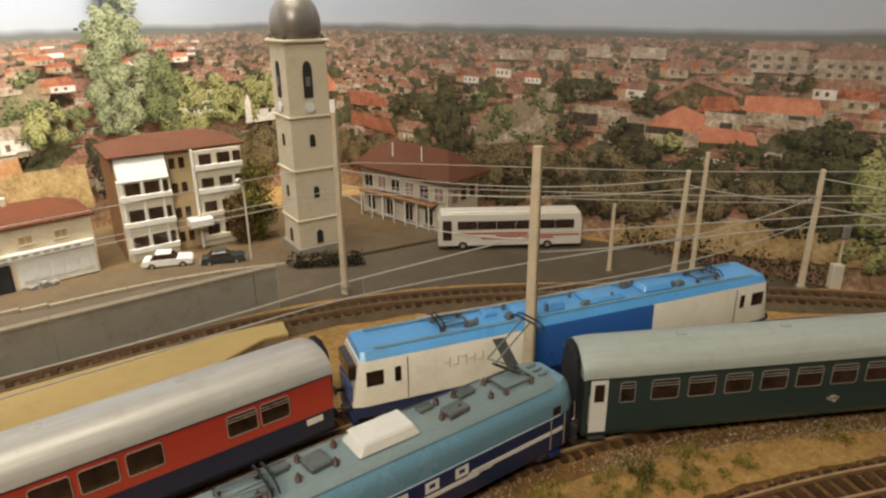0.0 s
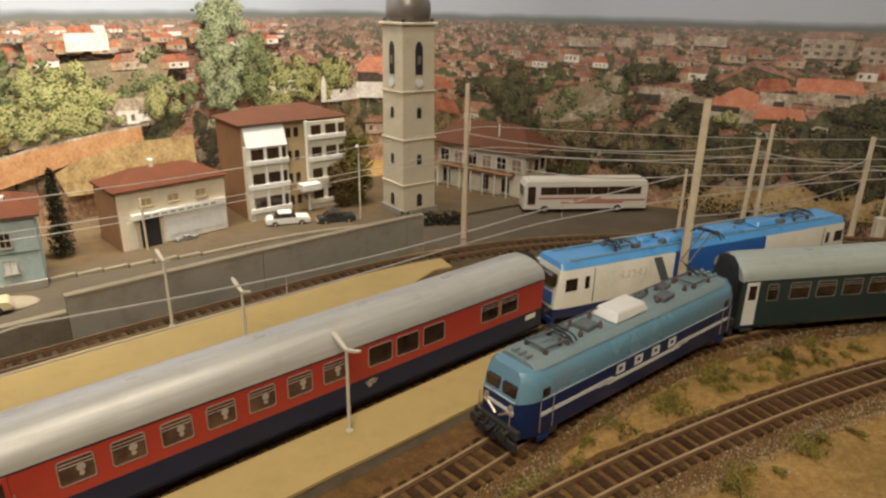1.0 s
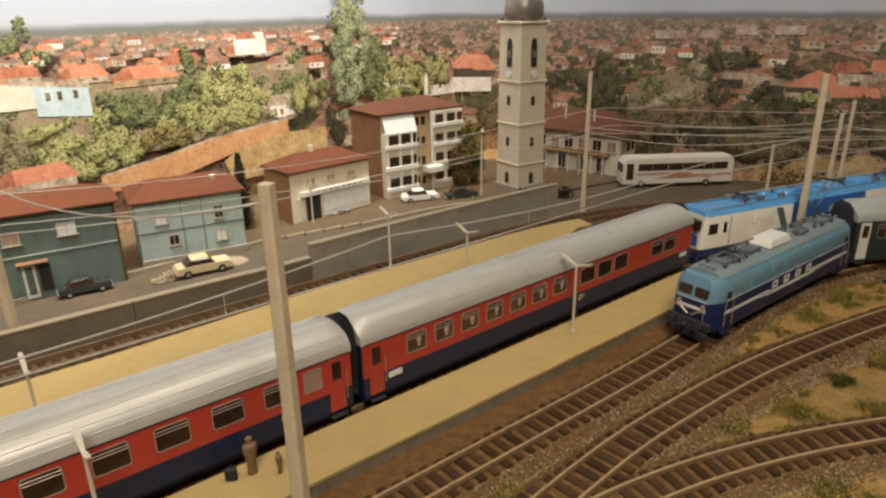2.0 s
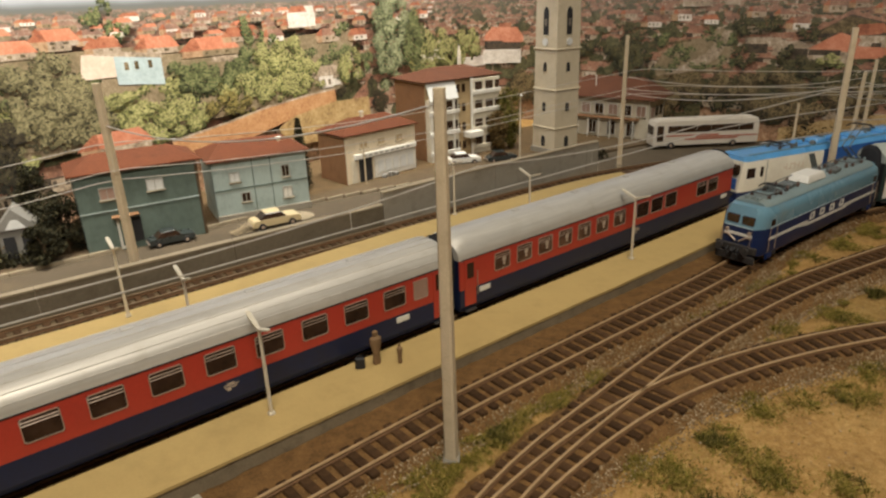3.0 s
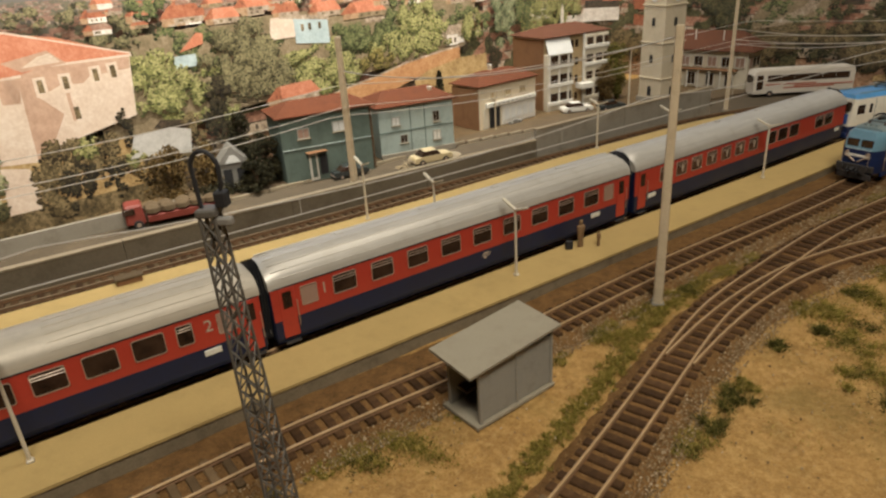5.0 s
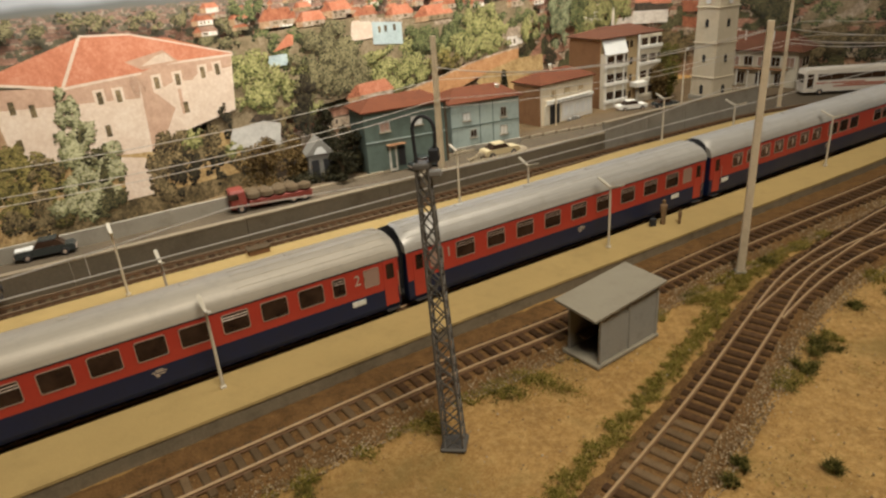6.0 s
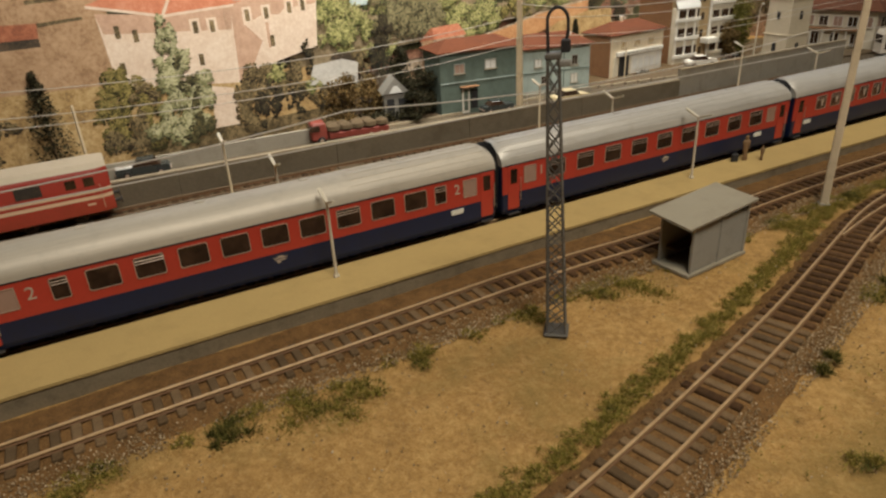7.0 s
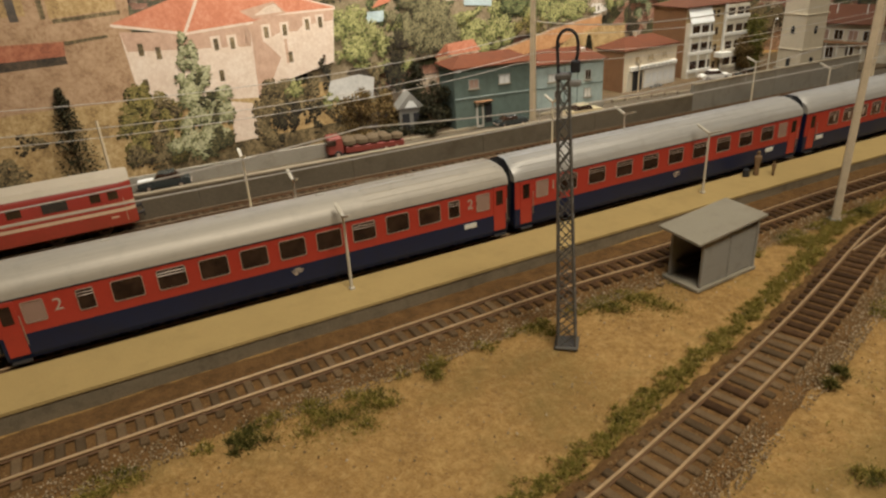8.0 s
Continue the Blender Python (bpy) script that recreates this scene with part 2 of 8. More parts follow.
M["stones"] = island("loose_gravel", [(0.0, (0.17, 0.108, 0.053)), (0.5, (0.28, 0.195, 0.105)), (0.85, (0.42, 0.315, 0.19)), (1.0, (0.60, 0.48, 0.33))])
M["room"] = surface("dim_room_wall", (0.08, 0.07, 0.06), 0.9, 0.08, 3, 60)
M["carpet"] = surface("dark_carpet", (0.07, 0.055, 0.045), 0.95, 0.2, 6, 200)
M["bushing"] = surface("grey_fitting", (0.2, 0.19, 0.17), 0.6, 0.2, 120, 800)


def earth_material():
    m, nd, lk, bs = nodes_of("sandy_earth")
    big = noise_out(nd, lk, 9, 7, 0.7)
    mid = noise_out(nd, lk, 38, 7, 0.78)
    grit = noise_out(nd, lk, 260, 5, 0.8)
    fine = noise_out(nd, lk, 1100, 4, 0.8)
    base = ramp(nd, lk, mid, [(0.36, (0.28, 0.138, 0.036)), (0.50, (0.49, 0.262, 0.070)), (0.64, (0.62, 0.375, 0.125))])
    base = mix_rgb(nd, lk, 0.5, base, ramp(nd, lk, grit, [(0.38, (0.20, 0.108, 0.034)), (0.52, (0.46, 0.26, 0.08)), (0.63, (0.70, 0.47, 0.19))]))
    base = mix_rgb(nd, lk, 0.3, base, ramp(nd, lk, fine, [(0.34, (0.20, 0.115, 0.04)), (0.66, (0.60, 0.43, 0.21))]))
    turf = ramp(nd, lk, big, [(0.50, (0, 0, 0)), (0.64, (0.55, 0.55, 0.55))])
    base = mix_rgb(nd, lk, turf, base, (0.19, 0.140, 0.045))
    lk.new(base, bs.inputs["Base Color"])
    bs.inputs["Roughness"].default_value = 0.97
    bs.inputs["Specular IOR Level"].default_value = 0.1
    b = nd.new("ShaderNodeBump")
    b.inputs["Strength"].default_value, b.inputs["Distance"].default_value = 1.0, 0.002
    lk.new(grit, b.inputs["Height"])
    lk.new(b.outputs[0], bs.inputs["Normal"])
    return m


M["sand"] = earth_material()


# ---- mesh tools ----
class Build:
    """Gathers the faces of one mesh."""

    def __init__(self):
        self.v, self.f = [], []

    def add(self, verts, faces):
        k = len(self.v)
        self.v += [tuple(p) for p in verts]
        self.f += [tuple(i + k for i in f) for f in faces]
        return self

    def box(self, c, size, rz=0.0, bevel=0.0, taper=1.0):
        hx, hy, hz = (s / 2 for s in size)
        b = min(bevel, 0.45 * min(size))
        co, si = math.cos(rz), math.sin(rz)
        vs, ids = [], {}
        for sx in (-1, 1):
            for sy in (-1, 1):
                for sz in (-1, 1):
                    for ax in ((0, 1, 2) if b else (0,)):
                        p = [sx * (hx - (b if b and ax != 0 else 0)), sy * (hy - (b if b and ax != 1 else 0)), sz * (hz - (b if b and ax != 2 else 0))]
                        if sz > 0:
                            p[0] *= taper
                            p[1] *= taper
                        ids[sx, sy, sz, ax] = len(vs)
                        vs.append((c[0] + p[0] * co - p[1] * si, c[1] + p[0] * si + p[1] * co, c[2] + p[2]))
        fs = []
        ring = ((-1, -1), (1, -1), (1, 1), (-1, 1))
        for ax in range(3):
            o1, o2 = [a for a in range(3) if a != ax]
            for s in (-1, 1):
                f = []
                for p, q in ring:
                    k = [0, 0, 0]
                    k[ax], k[o1], k[o2] = s, p, q
                    f.append(ids[k[0], k[1], k[2], ax if b else 0])
                fs.append(tuple(f if (s > 0) == (ax != 1) else f[::-1]))
        if b:
            for c_ax in range(3):
                a1, a2 = [a for a in range(3) if a != c_ax]
                for s1 in (-1, 1):
                    for s2 in (-1, 1):
                        k = [0, 0, 0]
                        k[a1], k[a2] = s1, s2
                        lo, hi = list(k), list(k)
                        lo[c_ax], hi[c_ax] = -1, 1
                        f = (ids[(*lo, a1)], ids[(*hi, a1)], ids[(*hi, a2)], ids[(*lo, a2)])
                        fs.append(f if s1 * s2 * (1 if c_ax == 1 else -1) > 0 else f[::-1])
            for sx in (-1, 1):
                for sy in (-1, 1):
                    for sz in (-1, 1):
                        f = (ids[sx, sy, sz, 0], ids[sx, sy, sz, 1], ids[sx, sy, sz, 2])
                        fs.append(f if sx * sy * sz > 0 else f[::-1])
        return self.add(vs, fs)

    def tube(self, pts, r, n=8, r_end=None, caps=True):
        pts = [Vector(p) for p in pts]
        vs, fs, up = [], [], None
        for i, p in enumerate(pts):
            d = (pts[min(i + 1, len(pts) - 1)] - pts[max(i - 1, 0)]).normalized()
            if up is None:
                up = d.cross(Vector((0, 0, 1)))
                if up.length < 1e-3:
                    up = d.cross(Vector((0, 1, 0)))
            side = (up - d * up.dot(d)).normalized()
            up = side
            other = d.cross(side)
            rr = r if r_end is None else r + (r_end - r) * i / (len(pts) - 1)
            for k in range(n):
                a = 2 * math.pi * (k + 0.5) / n
                vs.append(p + (side * math.cos(a) + other * math.sin(a)) * rr)
        for i in range(len(pts) - 1):
            for k in range(n):
                a, b = i * n + k, i * n + (k + 1) % n
                fs.append((a, b, b + n, a + n))
        if caps:
            fs += [tuple(range(n))[::-1], tuple(range((len(pts) - 1) * n, len(pts) * n))]
        return self.add(vs, fs)

    def loft(self, rings, caps=True, closed=True):
        n = len(rings[0])
        fs = []
        for i in range(len(rings) - 1):
            for k in range(n if closed else n - 1):
                a, b = i * n + k, i * n + (k + 1) % n
                fs.append((a, b, b + n, a + n))
        if caps:
            fs += [tuple(range(n))[::-1], tuple(range((len(rings) - 1) * n, len(rings) * n))]
        return self.add([p for r in rings for p in r], fs)

    def lathe(self, prof, n=20, c=(0, 0, 0), sx=1.0, sy=1.0):
        rings = [[(c[0] + r * sx * math.cos(2 * math.pi * k / n), c[1] + r * sy * math.sin(2 * math.pi * k / n), c[2] + z) for k in range(n)] for r, z in prof]
        return self.loft(rings)

    def disc_y(self, c, r, depth, n=18):
        rings = [[(c[0] + rr * math.cos(2 * math.pi * k / n), c[1] + y, c[2] + rr * math.sin(2 * math.pi * k / n)) for k in range(n)]
                 for rr, y in ((r * 0.9, -depth / 2), (r, -depth / 4), (r, depth / 4), (r * 0.9, depth / 2))]
        return self.loft(rings)


def data_of(name, b, material, smooth=False, fix=True):
    me = bpy.data.meshes.new(name)
    me.from_pydata([tuple(v) for v in b.v], [], b.f)
    if fix and len(b.f) < 20000:
        bm = bmesh.new()
        bm.from_mesh(me)
        bmesh.ops.recalc_face_normals(bm, faces=bm.faces)
        bm.to_mesh(me)
        bm.free()
    me.materials.append(material)
    if smooth:
        me.shade_smooth()
        me.set_sharp_from_angle(angle=radians(38))
    me.update()
    return me


def part(name, b, material, parent=None, label="", smooth=False, fix=True):
    """Links a mesh as ONE object under a thing or under a part."""
    ob = new(name, data_of(name, b, material, smooth, fix))
    if parent is not None:
        ob.parent = parent
    if label:
        tagged(ob, label)
    return ob


def thing(name, m, label, category, group="", kind=""):
    ob = new(name)
    ob.empty_display_size = 0.01
    ob.matrix_basis = m
    return tagged(ob, label, category, group, kind)


def solid(name, b, material, label, category, group="", kind="", smooth=False, m=None, fix=True):
    ob = part(name, b, material, None, "", smooth, fix)
    if m is not None:
        ob.matrix_basis = m
    return tagged(ob, label, category, group, kind)


def heading(dx, dy):
    return math.degrees(math.atan2(dy, dx))


# ---- lines of the plan ----
def smooth_line(pts, step=0.004):
    """An evenly stepped smooth line through plan points."""
    p = [np.array(q, float) for q in pts]
    p = [2 * p[0] - p[1]] + p + [2 * p[-1] - p[-2]]
    out = []
    for i in range(1, len(p) - 2):
        for u in np.linspace(0, 1, 40, endpoint=False):
            a, b, c, d = p[i - 1:i + 3]
            out.append(0.5 * (2 * b + (c - a) * u + (2 * a - 5 * b + 4 * c - d) * u * u + (3 * b - a - 3 * c + d) * u ** 3))
    out.append(p[-2])
    out = np.array(out)
    for _ in range(3):
        k = 12
        pad = np.vstack([np.repeat(out[:1], k, 0), out, np.repeat(out[-1:], k, 0)])
        sm = np.array([pad[i:i + 2 * k + 1].mean(0) for i in range(len(out))])
        sm[:k], sm[-k:] = out[:k], out[-k:]
        out = sm
    s = np.concatenate([[0], np.cumsum(np.linalg.norm(np.diff(out, axis=0), axis=1))])
    t = np.arange(0, s[-1], step)
    return np.stack([np.interp(t, s, out[:, 0]), np.interp(t, s, out[:, 1])], 1)


class Line:
    def __init__(self, pts):
        self.p = smooth_line(pts)
        self.s = np.concatenate([[0], np.cumsum(np.linalg.norm(np.diff(self.p, axis=0), axis=1))])
        self.length = self.s[-1]

    def at(self, s):
        x, y = np.interp(s, self.s, self.p[:, 0]), np.interp(s, self.s, self.p[:, 1])
        e = 0.004
        a = (np.interp(s - e, self.s, self.p[:, 0]), np.interp(s - e, self.s, self.p[:, 1]))
        b = (np.interp(s + e, self.s, self.p[:, 0]), np.interp(s + e, self.s, self.p[:, 1]))
        d = np.array([b[0] - a[0], b[1] - a[1]])
        return np.array([x, y]), d / np.linalg.norm(d)

    def side(self, s, off):
        p, d = self.at(s)
        return p + off * np.array([-d[1], d[0]])

    def near(self, x, y):
        return float(self.s[np.argmin(np.hypot(self.p[:, 0] - x, self.p[:, 1] - y))])

    def signed(self, x, y):
        """Distance from the line for arrays; positive on its left."""
        best = np.full(x.shape, 9.0)
        sign = np.ones(x.shape)
        for i in range(0, len(self.p) - 1, 4):
            a = self.p[i]
            b = self.p[min(i + 4, len(self.p) - 1)]
            d = b - a
            t = np.clip(((x - a[0]) * d[0] + (y - a[1]) * d[1]) / (d @ d), 0, 1)
            ex, ey = x - a[0] - t * d[0], y - a[1] - t * d[1]
            dist = np.hypot(ex, ey)
            hit = dist < best
            best = np.where(hit, dist, best)
            sign = np.where(hit, np.sign(d[0] * ey - d[1] * ex), sign)
        return best * sign


TRACK_A = Line([(-0.62, -0.42), (-0.40, -0.02), (-0.305, 0.14), (-0.20, 0.305), (-0.125, 0.43), (0.0, 0.635), (0.075, 0.752), (0.13, 0.815), (0.20, 0.88), (0.33, 0.95), (0.50, 1.005), (0.62, 1.03), (0.85, 1.04)])
TRACK_B = Line([(-0.465, -0.5), (-0.172, 0.0), (-0.055, 0.2), (0.062, 0.4), (0.15, 0.548), (0.222, 0.672), (0.25, 0.713), (0.31, 0.781), (0.395, 0.862), (0.47, 0.922), (0.60, 0.99), (0.85, 1.01)])
TRACK_C = Line([(-0.34, -0.52), (-0.182, -0.222), (-0.141, -0.145), (-0.08, -0.035), (-0.031, 0.057), (0.018, 0.132), (0.052, 0.196), (0.097, 0.281), (0.147, 0.366), (0.226, 0.497), (0.268, 0.576), (0.316, 0.664), (0.368, 0.728), (0.44, 0.788), (0.544, 0.851), (0.68, 0.905), (0.95, 0.95)])
TRACK_D = Line([(-0.02, -0.42), (0.035, -0.20), (0.065, -0.102), (0.083, -0.038), (0.100, 0.025), (0.116, 0.09), (0.133, 0.17), (0.151, 0.25), (0.180, 0.318), (0.219, 0.402), (0.253, 0.458), (0.299, 0.526), (0.369, 0.608), (0.44, 0.682), (0.545, 0.77), (0.70, 0.85), (0.95, 0.90)])
TRACK_E = Line([(0.133, 0.17), (0.154, 0.235), (0.178, 0.29), (0.21, 0.343), (0.255, 0.393), (0.305, 0.435), (0.365, 0.475), (0.46, 0.525), (0.62, 0.58)])
WALL = Line([(-0.625, -0.332), (-0.147, 0.435), (-0.085, 0.527), (-0.009, 0.659), (0.087, 0.815), (0.1005, 0.832)])
ROAD_EDGE = Line([(-0.72, -0.25), (-0.60, -0.02), (-0.45, 0.235), (-0.285, 0.505), (-0.215, 0.64), (-0.13, 0.80), (-0.045, 0.915), (0.06, 1.0), (0.125, 1.085), (0.20, 1.145), (0.34, 1.172), (0.50, 1.128), (0.9, 1.02)])
ROAD_Z = -0.025


def kerb_offset(s):
    """The kerb runs closer to the houses along the straight and swings in near the tower."""
    return 0.034 * max(0.0, min(1.0, (ROAD_EDGE.near(-0.13, 0.80) - s) / 0.17))


# ---- room and table ----
def room():
    for name, c, size in (("wall_north", (0, 2.3, 0.4), (5.2, 0.1, 2.8)), ("wall_south", (0, -2.3, 0.4), (5.2, 0.1, 2.8)),
                          ("wall_west", (-2.55, 0, 0.4), (0.1, 4.5, 2.8)), ("wall_east", (2.55, 0, 0.4), (0.1, 4.5, 2.8))):
        solid(name, Build().box(c, size), M["room"], "plain dim room wall behind the layout", "wall", kind="structure")
    solid("floor", Build().box((0, 0, -1.05), (5.2, 4.8, 0.1)), M["carpet"], "dark floor under the layout table", "floor", kind="structure")
    solid("ceiling", Build().box((0, 0, 1.85), (5.2, 4.8, 0.1)), M["room"], "plain room ceiling above the layout", "ceiling", kind="structure")


room()


def ground_height(x, y):
    d = TRACK_A.signed(x, y)
    t = np.clip((d - 0.030) / 0.028, 0, 1)
    t = t * t * (3 - 2 * t)
    return t * (ROAD_Z - 0.003) - 0.001


def ground():
    xs, ys = np.arange(-1.15, 1.1501, 0.007), np.arange(-0.75, 1.6001, 0.007)
    gx, gy = np.meshgrid(xs, ys)
    z = ground_height(gx, gy)
    bumps = np.array([noise.noise(Vector((x * 9, y * 9, 0.3))) * 0.0016 + noise.noise(Vector((x * 40, y * 40, 2.0))) * 0.0009 for x, y in zip(gx.ravel(), gy.ravel())]).reshape(gx.shape)
    z = z + bumps - 0.0006
    n, m = gx.shape
    b = Build()
    b.v = list(zip(gx.ravel().tolist(), gy.ravel().tolist(), z.ravel().tolist()))
    b.f = [(i * m + j, i * m + j + 1, (i + 1) * m + j + 1, (i + 1) * m + j) for i in range(n - 1) for j in range(m - 1)]
    ob = solid("ground", b, M["sand"], "sandy dry earth with thin turf on the layout", "ground", kind="structure", smooth=False, fix=False)
    ob.data.shade_smooth()


ground()
solid("table", Build().box((0, 0.42, -0.085), (2.34, 2.4, 0.09), 0, 0.01), M["bark"], "dark wooden baseboard that carries the layout", "table", kind="structure")


# ---- printed backdrop ----
BL, EL, ER = np.array([-0.578, 0.157]), np.array([0.3134, 0.9496]), np.array([0.9654, -0.2607])
BEND, CUT = 1.231, 0.115


def backdrop_at(s):
    """Place, along and facing directions on the bent backdrop at s metres along it."""
    c = BL + EL * BEND
    if s <= BEND - CUT:
        p, e = BL + EL * s, EL
    elif s >= BEND + CUT:
        p, e = c + ER * (s - BEND), ER
    else:
        t = (s - BEND + CUT) / (2 * CUT)
        a, b = c - EL * CUT, c + ER * CUT
        p = a * (1 - t) ** 2 + c * 2 * t * (1 - t) + b * t * t
        e = (c - a) * (1 - t) + (b - c) * t
        e = e / np.linalg.norm(e)
    return p, e, np.array([e[1], -e[0]])


def on_right(u):
    return BEND + u + 0.263


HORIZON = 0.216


def print_material():
    m, nd, lk, bs = nodes_of("printed_town_photo")
    tc = nd.new("ShaderNodeTexCoord")
    sep = nd.new("ShaderNodeSeparateXYZ")
    lk.new(tc.outputs["Object"], sep.inputs[0])
    wave = noise_out(nd, lk, 9, 3)
    add = nd.new("ShaderNodeMath")
    add.operation = "MULTIPLY_ADD"
    lk.new(wave, add.inputs[0])
    add.inputs[1].default_value = 0.012
    lk.new(sep.outputs["Z"], add.inputs[2])
    sky = ramp(nd, lk, add.outputs[0], [(0.0, (0.20, 0.14, 0.07)), (HORIZON - 0.03, (0.30, 0.20, 0.13)), (HORIZON - 0.004, (0.15, 0.14, 0.12)), (HORIZON + 0.004, (0.13, 0.14, 0.14)),
                                        (HORIZON + 0.010, (0.355, 0.375, 0.41)), (0.30, (0.315, 0.37, 0.49)), (0.6, (0.26, 0.34, 0.53))])
    grain = noise_out(nd, lk, 140, 5, 0.75)
    land = ramp(nd, lk, grain, [(0.3, (0.06, 0.055, 0.03)), (0.42, (0.21, 0.13, 0.075)), (0.55, (0.36, 0.21, 0.13)), (0.68, (0.50, 0.38, 0.27))])
    lower = ramp(nd, lk, add.outputs[0], [(HORIZON - 0.012, (1, 1, 1)), (HORIZON - 0.004, (0, 0, 0))])
    col = mix_rgb(nd, lk, lower, sky, land)
    lk.new(col, bs.inputs["Base Color"])
    bs.inputs["Roughness"].default_value = 0.42
    bs.inputs["Coat Weight"].default_value, bs.inputs["Coat Roughness"].default_value = 0.35, 0.22
    return m


def backdrop():
    b = Build()
    ss = np.concatenate([np.arange(-0.75, BEND - CUT, 0.06), np.linspace(BEND - CUT, BEND + CUT, 24), np.arange(BEND + CUT + 0.04, BEND + 1.25, 0.06)])
    rows = []
    for s in ss:
        p, e, f = backdrop_at(s)
        q = p - f * 0.006
        rows.append([(p[0], p[1], -0.045), (p[0], p[1], 0.62), (q[0], q[1], 0.62), (q[0], q[1], -0.045)])
    b.loft(rows)
    ob = solid("backdrop", b, print_material(), "bent printed town photograph panel behind the layout", "backdrop", kind="structure", smooth=False)
    return ob


BACK = backdrop()


class Print(Build):
    """Flat printed shapes that lie on the backdrop; each new one a hair in front of the last."""
    lift = 0.0004

    def shape(self, s, z, pts):
        p, e, f = backdrop_at(s)
        Print.lift += 1.0e-7
        self.add([(p[0] + e[0] * x + f[0] * Print.lift, p[1] + e[1] * x + f[1] * Print.lift, z + y) for x, y in pts], [tuple(range(len(pts)))])


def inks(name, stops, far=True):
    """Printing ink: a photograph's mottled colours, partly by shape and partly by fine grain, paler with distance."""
    m, nd, lk, bs = nodes_of(name)
    geo = nd.new("ShaderNodeNewGeometry")
    one, two = noise_out(nd, lk, 52, 7, 0.8), noise_out(nd, lk, 260, 4, 0.7)
    fac = None
    for src, k, c in ((geo.outputs["Random Per Island"], 0.22, 0.06), (one, 2.5, -1.25), (two, 1.5, -0.42)):
        n = nd.new("ShaderNodeMath")
        n.operation = "MULTIPLY_ADD"
        lk.new(src, n.inputs[0])
        n.inputs[1].default_value = k
        if fac is None:
            n.inputs[2].default_value = c
        else:
            a = nd.new("ShaderNodeMath")
            a.operation = "ADD"
            lk.new(fac, a.inputs[0])
            a.inputs[1].default_value = c
            lk.new(a.outputs[0], n.inputs[2])
        fac = n.outputs[0]
    col = ramp(nd, lk, fac, stops)
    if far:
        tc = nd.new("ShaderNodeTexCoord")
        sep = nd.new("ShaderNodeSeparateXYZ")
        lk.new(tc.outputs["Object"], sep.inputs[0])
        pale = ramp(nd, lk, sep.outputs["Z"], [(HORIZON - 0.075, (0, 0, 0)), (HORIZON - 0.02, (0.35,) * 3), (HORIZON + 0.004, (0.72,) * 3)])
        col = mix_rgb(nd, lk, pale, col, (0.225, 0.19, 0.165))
    lk.new(col, bs.inputs["Base Color"])
    bs.inputs["Roughness"].default_value = 0.5
    bs.inputs["Coat Weight"].default_value, bs.inputs["Coat Roughness"].default_value = 0.3, 0.25
    return m


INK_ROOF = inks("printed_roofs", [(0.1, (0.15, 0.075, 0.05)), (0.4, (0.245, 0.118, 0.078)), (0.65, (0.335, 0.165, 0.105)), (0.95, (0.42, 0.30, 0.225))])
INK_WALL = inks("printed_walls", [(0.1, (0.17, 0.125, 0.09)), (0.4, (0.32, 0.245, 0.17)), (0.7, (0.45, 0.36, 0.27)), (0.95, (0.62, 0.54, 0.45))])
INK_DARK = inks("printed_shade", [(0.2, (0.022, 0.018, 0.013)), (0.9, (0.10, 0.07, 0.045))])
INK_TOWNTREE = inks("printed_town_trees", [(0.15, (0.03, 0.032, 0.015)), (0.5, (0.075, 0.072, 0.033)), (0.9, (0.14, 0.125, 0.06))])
INK_GREY = inks("printed_grey_trees", [(0.12, (0.035, 0.026, 0.013)), (0.5, (0.12, 0.088, 0.042)), (0.92, (0.28, 0.205, 0.11))], False)
INK_SAND = inks("printed_dry_ground", [(0.1, (0.22, 0.14, 0.06)), (0.5, (0.40, 0.265, 0.115)), (0.9, (0.52, 0.385, 0.20))], False)
INK_EARTH = inks("printed_pale_earth", [(0.1, (0.16, 0.125, 0.07)), (0.5, (0.23, 0.175, 0.105)), (0.95, (0.33, 0.26, 0.17))], False)
INK_ORANGE = inks("printed_orange_tiles", [(0.1, (0.44, 0.155, 0.085)), (0.5, (0.53, 0.20, 0.115)), (0.9, (0.60, 0.27, 0.17))], False)
INK_BRICK = inks("printed_sunlit_brick", [(0.1, (0.34, 0.16, 0.07)), (0.5, (0.46, 0.235, 0.105)), (0.9, (0.54, 0.32, 0.16))], False)
INK_TILE = inks("printed_dull_tiles", [(0.1, (0.20, 0.07, 0.04)), (0.5, (0.34, 0.115, 0.06)), (0.9, (0.44, 0.18, 0.10))], False)
INK_PINK = inks("printed_pink_walls", [(0.1, (0.58, 0.445, 0.345)), (0.5, (0.64, 0.51, 0.405)), (0.9, (0.70, 0.585, 0.48))], False)
INK_SHADE = inks("printed_pink_shade", [(0.1, (0.42, 0.265, 0.185)), (0.9, (0.54, 0.36, 0.26))], False)
INK_BLUE = inks("printed_blue_walls", [(0.1, (0.33, 0.41, 0.42)), (0.9, (0.46, 0.55, 0.56))], False)
INK_WHITE = inks("printed_white_walls", [(0.1, (0.48, 0.42, 0.36)), (0.9, (0.74, 0.69, 0.62))], False)
INK_PALE = inks("printed_pale_roof", [(0.1, (0.40, 0.38, 0.35)), (0.9, (0.56, 0.54, 0.50))], False)
INK_BEIGE = inks("printed_beige_walls", [(0.1, (0.24, 0.14, 0.075)), (0.5, (0.37, 0.235, 0.135)), (0.9, (0.46, 0.31, 0.19))], False)


